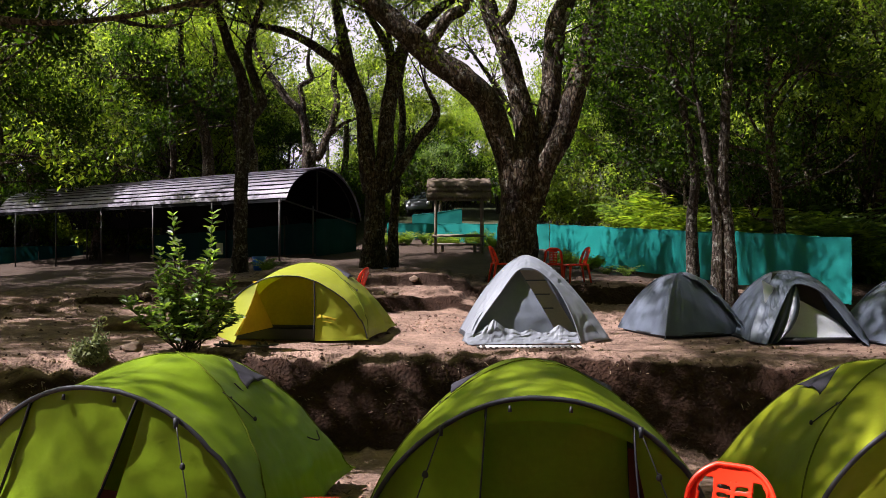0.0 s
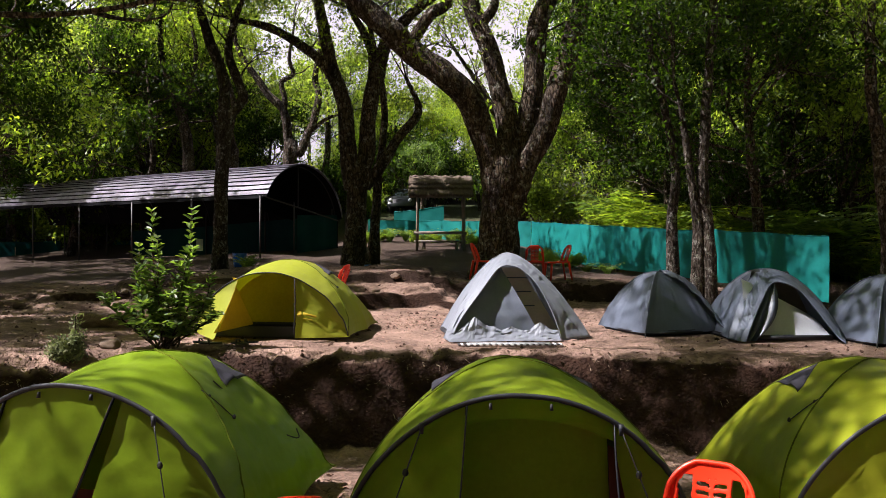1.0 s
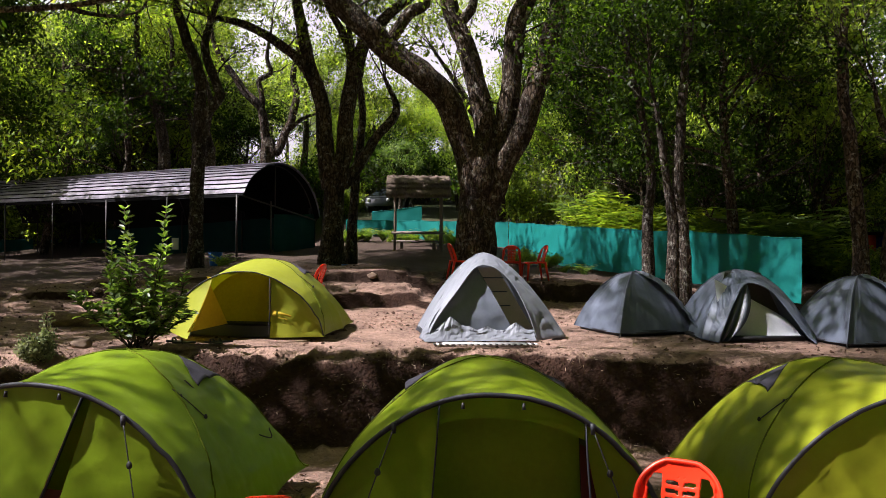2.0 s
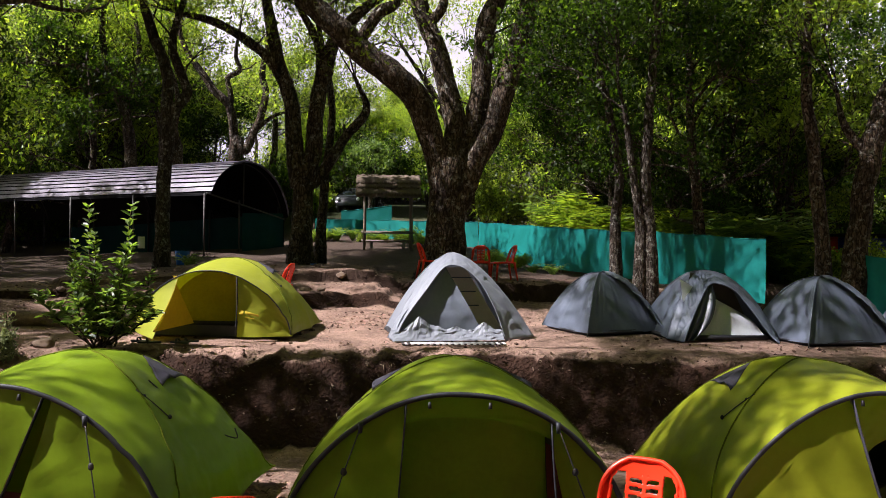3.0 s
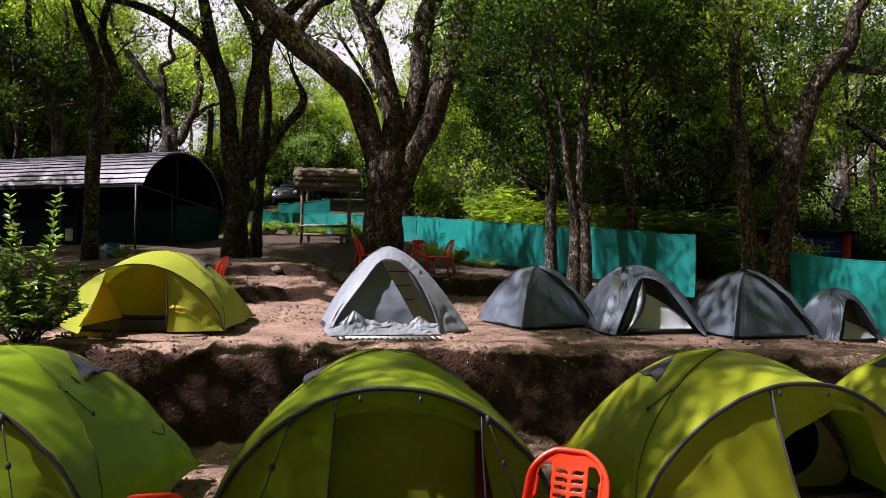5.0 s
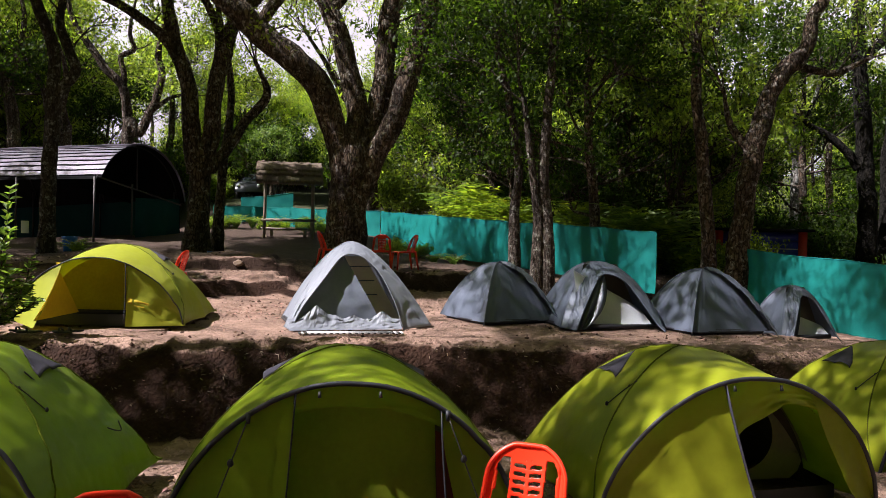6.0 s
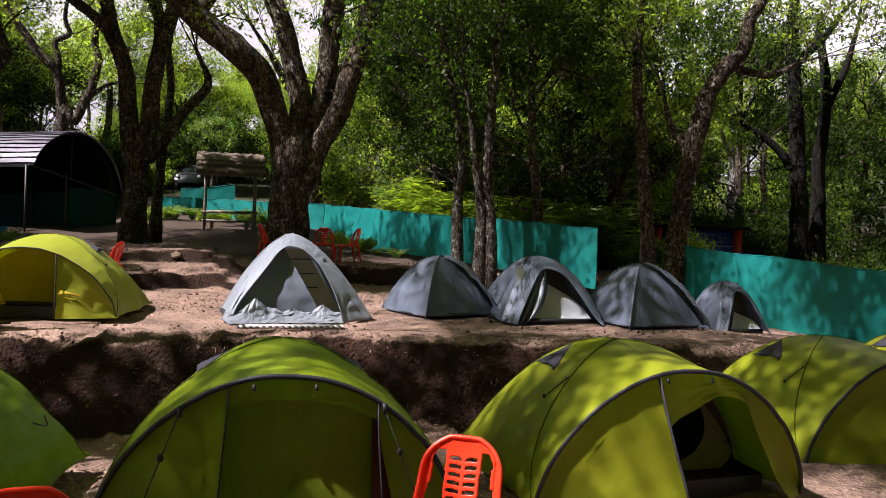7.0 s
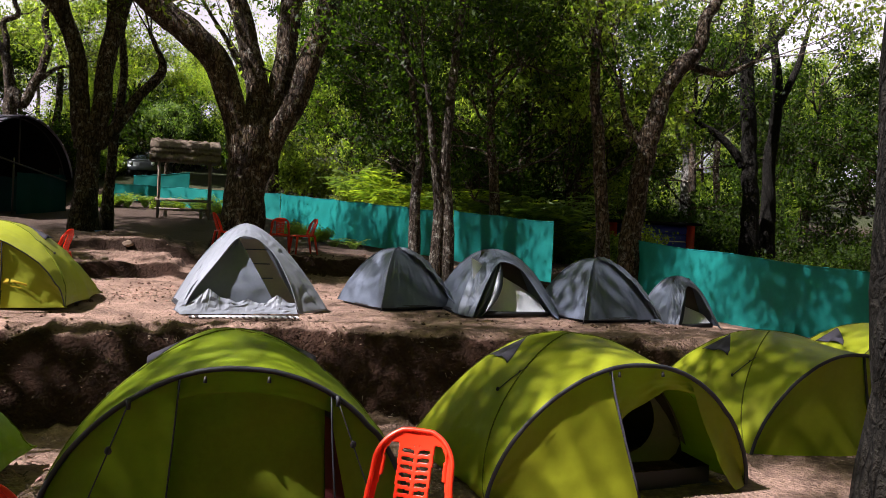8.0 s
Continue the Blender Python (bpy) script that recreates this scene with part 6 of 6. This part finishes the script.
for i in range(26):
    put(bushes[1], rnd.uniform(15.5, 28), rnd.uniform(22.5, 36), s=rnd.uniform(0.7, 1.3))
for i in range(22):
    put(bushes[(1, 0)[i % 2]], rnd.uniform(-34, -16), rnd.uniform(42, 52), s=rnd.uniform(1.4, 2.2))

clumps = [frond_plant(301, LEAF_SUNLIT, 1.5, 30), frond_plant(302, LEAF_SUNLIT, 1.2, 26), frond_plant(303, LEAF_SHRUB, 1.6, 28)]
for i in range(40):
    u = rnd.random()
    put(clumps[i % 3], 4.5 + 3.6 * u + rnd.uniform(1.7, 2.6), 29.5 - 9.5 * u + rnd.uniform(0.0, 0.8), s=rnd.uniform(1.0, 1.4))
for i in range(14):
    x, y = rnd.uniform(9.3, 12.5), rnd.uniform(17.0, 20.5)
    if x / y < 0.56:
        put(clumps[i % 3], x, y, s=rnd.uniform(0.8, 1.3))
for x, y, s in ((-1.4, 33.0, 0.45), (-0.8, 33.4, 0.4), (1.0, 33.0, 0.45), (4.5, 22.6, 0.28), (4.9, 21.8, 0.3), (-4.8, 22.2, 0.4)):
    put(clumps[2], x, y, s=s)
for i, (x, y) in enumerate(((-2.6, 33.3), (-2.2, 32.9), (-1.8, 33.2), (-0.3, 33.1), (0.4, 33.0), (1.6, 32.5), (2.1, 31.9), (3.9, 26.2), (4.6, 25.4))):
    put(bushes[(2, 0)[i % 2]], x, y, 70 * i, 0.3 + 0.05 * (i % 3))


# ---- shrub on the terrace ----
def sapling(m, label, h, seed, n_stems, count, size, leaf):
    e = thing("shrub", m, label, "shrub")
    rnd = random.Random(seed)
    wood, tips = [], []
    for k in range(n_stems):
        a = 6.28 * k / n_stems
        hh = h * (1.0 if k < 2 else rnd.uniform(0.3, 0.66))
        d = Vector((math.cos(a) * (0.1 if k < 2 else 0.17) * h, math.sin(a) * 0.15 * h, hh))
        pts = [Vector((0.05 * math.cos(a), 0.05 * math.sin(a), 0)) + d * (i / 10) + Vector((rnd.uniform(-1, 1), rnd.uniform(-1, 1), 0)) * 0.015 for i in range(11)]
        wood.append(tube(pts, [0.012 * (1 - 0.07 * i) for i in range(11)], 5))
        for i in range(2, 11):
            tips.append(pts[i])
            for _ in range(3 if i < 7 and (k > 1 or i < 6) else 0):
                w = Vector((rnd.uniform(-1, 1), rnd.uniform(-1, 1), rnd.uniform(0.1, 0.8))).normalized() * rnd.uniform(0.12, 0.3) * h / 1.5
                wood.append(tube([pts[i], pts[i] + w], [0.006, 0.003], 4))
                tips += [pts[i] + w, pts[i] + w * 0.6]
    tagged(part("stemwork", join(*wood), BARK, e), kind="stuff")
    leaves("foliage", leaf_mesh(tips, 0.075, count, size, seed, droop=-0.2, long=2.3), leaf, e)
    return e


def leafy_shrub(m, label):
    """A loose shrub: long wands set with folded oval leaves, thickest low down."""
    e = thing("shrub", m, label, "shrub")
    rs = random.Random(61)
    wands = [(-0.2, 0.05, 1.58), (0.3, -0.05, 1.6), (-0.36, 0.1, 1.18), (0.24, 0.1, 1.15), (-0.68, -0.1, 0.62), (-0.3, -0.2, 0.9), (0.62, -0.25, 0.42),
             (-0.08, -0.1, 1.28), (0.1, 0.2, 0.95), (-0.48, 0.0, 0.28), (0.34, -0.25, 0.7), (0.42, 0.2, 0.5), (-0.15, -0.35, 0.55), (0.12, -0.35, 0.65),
             (-0.4, 0.3, 0.7), (0.0, 0.35, 0.8), (0.5, 0.0, 0.85), (-0.25, -0.3, 0.3), (0.22, -0.4, 0.32), (-0.55, 0.2, 0.45)]
    vs, wood = [], []

    def leaf(p, d, size):
        d = d.normalized()
        side = d.cross(Vector((rs.uniform(-0.4, 0.4), rs.uniform(-0.4, 0.4), 1))).normalized()
        up = side.cross(d)
        w = size * rs.uniform(0.2, 0.27)
        base, tip = p, p + d * size - up * size * 0.12
        for k in (1, -1):
            vs.extend([base, p + d * size * 0.35 + side * (w * k) + up * w * 0.35, p + d * size * 0.72 + side * (w * 0.75 * k) + up * w * 0.2, tip])
    for tx, ty, tz in wands:
        root = Vector((rs.uniform(-0.12, 0.12), rs.uniform(-0.1, 0.1), 0))
        tip = Vector((tx, ty, tz))
        n = max(7, int((tip - root).length / 0.055))
        pts = []
        for i in range(n + 1):
            k = i / n
            bow = Vector((tx * 0.25 * math.sin(math.pi * k), 0, 0.1 * math.sin(math.pi * k) * (1 if tz < 0.8 else 0)))
            pts.append(root.lerp(tip, k) + bow + Vector((rs.uniform(-1, 1), rs.uniform(-1, 1), 0)) * 0.012)
        wood.append(tube(pts, [0.011 * (1 - 0.75 * i / n) + 0.002 for i in range(n + 1)], 5))
        for i in range(max(2, n // 5), n + 1):
            d0 = pts[i] - pts[i - 1]
            low = 1 - i / n
            for _ in range(3 if tz > 1.4 else 4):
                a = rs.uniform(0, 6.28)
                d = Vector((math.cos(a), math.sin(a), rs.uniform(-0.2, 0.7))) + d0.normalized() * 0.5
                leaf(pts[i], d, rs.uniform(0.075, 0.14))
            if i % 3 == 0 and low > 0.15 and tz < 1.4:
                a = rs.uniform(0, 6.28)
                w = Vector((math.cos(a), math.sin(a), rs.uniform(0.0, 0.6))).normalized() * rs.uniform(0.1, 0.22)
                wood.append(tube([pts[i], pts[i] + w], [0.005, 0.002], 4))
                for q in (0.35, 0.6, 0.8, 1.0):
                    for _ in range(2):
                        a = rs.uniform(0, 6.28)
                        leaf(pts[i] + w * q, Vector((math.cos(a), math.sin(a), rs.uniform(-0.3, 0.5))) + w * 3, rs.uniform(0.08, 0.13))
    tagged(part("stemwork", join(*wood), BARK, e), kind="stuff")
    v = np.array([tuple(q) for q in vs])
    leaves("foliage", (v, np.arange(len(v)).reshape(-1, 4)), LEAF_SHRUB, e)
    return e


leafy_shrub(place(-2.96, 9.5), "young glossy-leaved shrub standing on the bare terrace")
sapling(place(-3.8, 8.8), "small pale-leaved shrub on the bank", 0.5, 62, 18, 9, 0.045, LEAF_PALE)


# ---- loose things ----
def log(m, length, r, seed, label="weathered log lying on the earth"):
    e = tagged(part("log", limb_geo([(-length / 2, 0, r * 0.75), (0, 0.04, r * 0.8), (length / 2, -0.03, r * 0.7)], [r, r * 0.95, r * 0.85], 12, 8, seed, 0.35), LOGWOOD), label, "log")
    e.matrix_basis = m
    return e


log(place(-4.35, 11.5, 5), 0.85, 0.11, 3)


def rock(x, y, r, seed):
    bm = bmesh.new()
    bmesh.ops.create_icosphere(bm, subdivisions=3, radius=r)
    for v in bm.verts:
        v.co *= 1 + 0.35 * noise.noise(v.co * (1.6 / r) + Vector((seed, 0, 0)))
        v.co.z *= 0.65
    ob = tagged(part("rock", bm, STONE), "rough brown stone on the earth", "rock", "stones")
    ob.matrix_basis = pose(x, y, ground(x, y) + 0.2 * r, 0, 0, seed * 40)


for k, (x, y, r) in enumerate(((-3.62, 9.55, 0.12), (-0.6, 16.9, 0.1), (-1.2, 15.2, 0.1), (-0.9, 15.15, 0.08), (6.3, 10.9, 0.13), (6.9, 11.2, 0.1), (-5.6, 15.4, 0.08))):
    rock(x, y, r, k)


def bucket(x, y, s=1.0):
    e = thing("bucket", pose(x, y, ground(x, y)), "blue plastic bucket standing on the earth", "bucket", "blue buckets")
    def wall(u, v):
        a = 2 * math.pi * u
        r = (0.13 + 0.04 * v) * s
        return (r * math.cos(a), r * math.sin(a), 0.33 * s * v)
    w = part("wall", sheet(wall, 24, 4), BLUEPAIL, e)
    md = w.modifiers.new("thickness", "SOLIDIFY")
    md.thickness = 0.006
    part("rim", tube([(0.172 * s * math.cos(a), 0.172 * s * math.sin(a), 0.33 * s) for a in np.linspace(0, 6.2832, 25)], [0.009] * 25, 6), BLUEPAIL, e)
    part("bottom", tube([(0, 0, 0.002), (0, 0, 0.012)], [0.13 * s, 0.13 * s], 20), BLUEPAIL, e)


bucket(-5.55, 24.6, 1.25)
bucket(-1.52, 22.3, 0.7)


def sandal(x, y, rot):
    e = thing("sandal", place(x, y, rot, 0.012), "dark rubber sandal lying on the earth", "sandal", "sandals by the tent")
    def sole(u, v):
        a = 2 * math.pi * u
        return (0.045 * math.cos(a) * (1 + 0.15 * math.sin(a)) * v, 0.13 * math.sin(a) * v, 0.022)
    s = part("sole", sheet(sole, 24, 3), RUBBER, e)
    md = s.modifiers.new("thickness", "SOLIDIFY")
    md.thickness = 0.02
    part("strap", tube([(-0.045, 0.01, 0.02), (-0.02, 0.03, 0.07), (0.02, 0.03, 0.07), (0.045, 0.01, 0.02)], [0.011] * 4, 6), RUBBER, e)


for x, y, r in ((-2.62, 9.72, 70), (-2.5, 9.64, 100), (-2.16, 9.62, 60), (-2.08, 9.7, 120)):
    sandal(x, y, r)


def door_mat():
    e = thing("door_mat", pose(1.0, 9.72, ground(1.0, 9.72) + 0.02, 0, 0, 2), "pale and dark slatted mat before the silver tent", "mat")
    for i in range(34):
        part("slat", box(-0.6 + i * 0.037, -0.09, 0.0, -0.577 + i * 0.037, 0.09, 0.012), PAPER if i % 2 else STEEL, e, smooth=False)
    part("cord", tube([(-0.5, -0.05, 0.014), (0.51, -0.05, 0.014)], [0.006, 0.006], 5), PAPER, e)
    part("cord", tube([(-0.5, 0.05, 0.014), (0.51, 0.05, 0.014)], [0.006, 0.006], 5), PAPER, e)


door_mat()


def notice():
    p = Vector((-5.55, 28.0, 0)) + Vector((-0.81, 0.59, 0)) * 3.4
    ob = tagged(part("notice", box(p.x - 0.02, p.y - 0.08, 1.6, p.x + 0.22, p.y - 0.06, 2.02), PAPER, smooth=False), "white paper notice fixed to a hut post", "notice")


notice()


def blue_cabin():
    e = thing("cabin", pose(13.75, 21.2, ground(13.75, 21.2), 0, 0, -22) @ Matrix.Diagonal((0.9, 1.0, 1.27, 1.0)), "low cabin of blue planks with red corner posts", "cabin")
    part("roof", box(-1.5, -0.35, 1.7, 1.6, 1.8, 1.76, 0.01), NEARBLACK, e)
    for k in range(9):
        part("plank", box(-1.2, 0.0, 0.05 + 0.18 * k, 1.2, 0.04, 0.215 + 0.18 * k, 0.008), BLUE, e)
    for x in (-1.35, 1.2):
        part("corner_post", box(x - 0.0, -0.03, 0.0, x + 0.26, 0.12, 1.7, 0.01), REDPAINT, e)
    part("side_wall", box(-1.34, 0.12, 0.0, -1.28, 1.6, 1.7), BLUE, e)
    part("side_wall", box(1.38, 0.12, 0.0, 1.44, 1.6, 1.7), BLUE, e)
    part("back_wall", box(-1.3, 1.6, 0.0, 1.4, 1.66, 1.7), BLUE, e)
    part("white_band", box(-1.18, -0.012, 0.93, 1.18, -0.003, 0.955), PAPER, e)
    part("white_band", box(-1.18, -0.012, 1.3, 1.18, -0.003, 1.32), PAPER, e)
    return e


blue_cabin()


def parked_car():
    x, y = -0.75, 49.0
    e = thing("car", pose(x, y, ground(x, y), 0, 0, 70), "dark grey car parked on the path above the fence", "car")
    prof = [(-2.0, 0.35), (-2.0, 0.85), (-1.2, 0.98), (-0.6, 1.45), (1.3, 1.5), (1.85, 0.95), (1.95, 0.4)]
    bm = bmesh.new()
    rows = [[bm.verts.new((px, sy * (0.85 if pz < 1.1 else 0.66), pz)) for px, pz in prof] for sy in (-1, 1)]
    for i in range(len(prof) - 1):
        bm.faces.new((rows[0][i], rows[0][i + 1], rows[1][i + 1], rows[1][i]))
    bm.faces.new(rows[0])
    bm.faces.new(rows[1][::-1])
    bmesh.ops.bevel(bm, geom=bm.edges[:], offset=0.06, segments=2, affect="EDGES")
    part("body", bm, CARPAINT, e)
    part("windscreen", sheet(lambda u, v: (-1.2 + 0.52 * v - 0.02, (u - 0.5) * (1.5 - 0.3 * v), 1.02 + 0.41 * v), 4, 4), GLASS, e)
    for sx in (-1.25, 1.25):
        for sy in (-0.82, 0.82):
            w = part("wheel", tube([(sx, sy - 0.1, 0.33), (sx, sy + 0.1, 0.33)], [0.33, 0.33], 20), RUBBER, e)
            part("rim", tube([(sx, sy - 0.105, 0.33), (sx, sy + 0.105, 0.33)], [0.19, 0.19], 14), STEEL, w)
    for sy in (-0.6, 0.6):
        part("headlight", tube([(-2.03, sy, 0.72), (-1.95, sy, 0.72)], [0.1, 0.11], 12), PAPER, e)


parked_car()


# ---- leaf litter, one spread of many small leaves ----
def litter():
    rs = np.random.RandomState(9)
    pts = []
    spots = [(-0.45, 12.2, 0.5, 420), (-0.2, 11.9, 0.4, 300), (-0.6, 6.3, 0.4, 420), (-4.3, 8.2, 0.7, 200), (6.2, 10.6, 0.6, 150)]
    for x, y, r, n in spots:
        for _ in range(n):
            pts.append((x + rs.normal() * r, y + rs.normal() * r))
    for _ in range(3000):
        x = rs.uniform(-8, 8)
        pts.append((x, rs.uniform(edge_y(x) - 1.4, edge_y(x) + 0.1) if rs.rand() < 0.2 else rs.uniform(9, 18)))
    c = np.array([(x, y, ground_detail(x, y) + 0.012) for x, y in pts])
    n = len(c)
    a, ln = rs.rand(n) * 6.28, 0.012 + 0.02 * rs.rand(n)
    d = np.stack([np.cos(a), np.sin(a), rs.normal(size=n) * 0.35], 1) * ln[:, None]
    s = np.stack([-np.sin(a), np.cos(a), rs.normal(size=n) * 0.35], 1) * ln[:, None] * 0.45
    v = np.stack([c - d, c + s, c + d, c - s], 1).reshape(-1, 3)
    ob = leaves("leaf_litter", (v, np.arange(4 * n).reshape(n, 4)), LITTER, None, "dry brown fallen leaves scattered on the earth")
    tagged(ob, category="leaves", kind="stuff")


litter()


def clods():
    """Crumbled lumps of earth and small stones on the bank, the ledges and the terrace."""
    rs = np.random.RandomState(29)
    tmpl = np.array([(1, 0, 0), (0, 1, 0), (-1, 0, 0), (0, -1, 0), (0, 0, 1), (0, 0, -1)], float)
    tri = ((0, 1, 4), (1, 2, 4), (2, 3, 4), (3, 0, 4), (1, 0, 5), (2, 1, 5), (3, 2, 5), (0, 3, 5))
    vs, fs = [], []
    for i in range(4200):
        x = rs.uniform(-7.5, 7.5)
        if i < 1800:
            y = edge_y(x) - 0.9 + 1.0 * rs.rand() ** 0.7
            r = 0.005 + 0.018 * rs.rand() ** 3
        else:
            y = rs.uniform(9.0, 19.0)
            r = 0.008 + 0.028 * rs.rand() ** 4
        p = np.array((x, y, ground_detail(x, y) + 0.3 * r))
        q = tmpl * r * (0.7 + 0.6 * rs.rand(6, 3))
        a = rs.rand() * 6.28
        c, s = math.cos(a), math.sin(a)
        q = np.stack([q[:, 0] * c - q[:, 1] * s, q[:, 0] * s + q[:, 1] * c, q[:, 2] * 0.75], 1) + p
        k = len(vs)
        vs += [tuple(v) for v in q]
        fs += [tuple(j + k for j in t) for t in tri]
    ob = part("earth_clods", (vs, fs), CLOD, None, "crumbled brown clods and pebbles on the earth", smooth=False)
    tagged(ob, category="earth", kind="stuff")


clods()


def dry_grass():
    """Dry straw and rootlets hanging from the cut bank."""
    rs = np.random.RandomState(19)
    vs = []
    for _ in range(45):
        x = rs.uniform(-4.5, 7.0)
        t = rs.uniform(0.15, 0.95)
        y0 = edge_y(x) - 0.55 * (1 - t)
        for _ in range(rs.randint(3, 12)):
            x1, y1 = x + rs.normal() * 0.09, y0 + rs.normal() * 0.04
            z1 = ground_detail(x1, y1)
            d = np.array([rs.normal() * 0.6, -0.5, rs.normal() * 0.5])
            d *= rs.uniform(0.025, 0.07) / np.linalg.norm(d)
            p = np.array([x1, y1 - 0.01, z1 + 0.01])
            s = np.array([0.0035, 0.0, 0.0035])
            vs += [p - s, p + s, p + d + s * 0.3, p + d - s * 0.3]
    v = np.array(vs)
    ob = leaves("dry_grass", (v, np.arange(len(v)).reshape(-1, 4)), STRAW, None, "pale dry straw and rootlets on the dark bank")
    tagged(ob, category="grass", kind="stuff")


dry_grass()
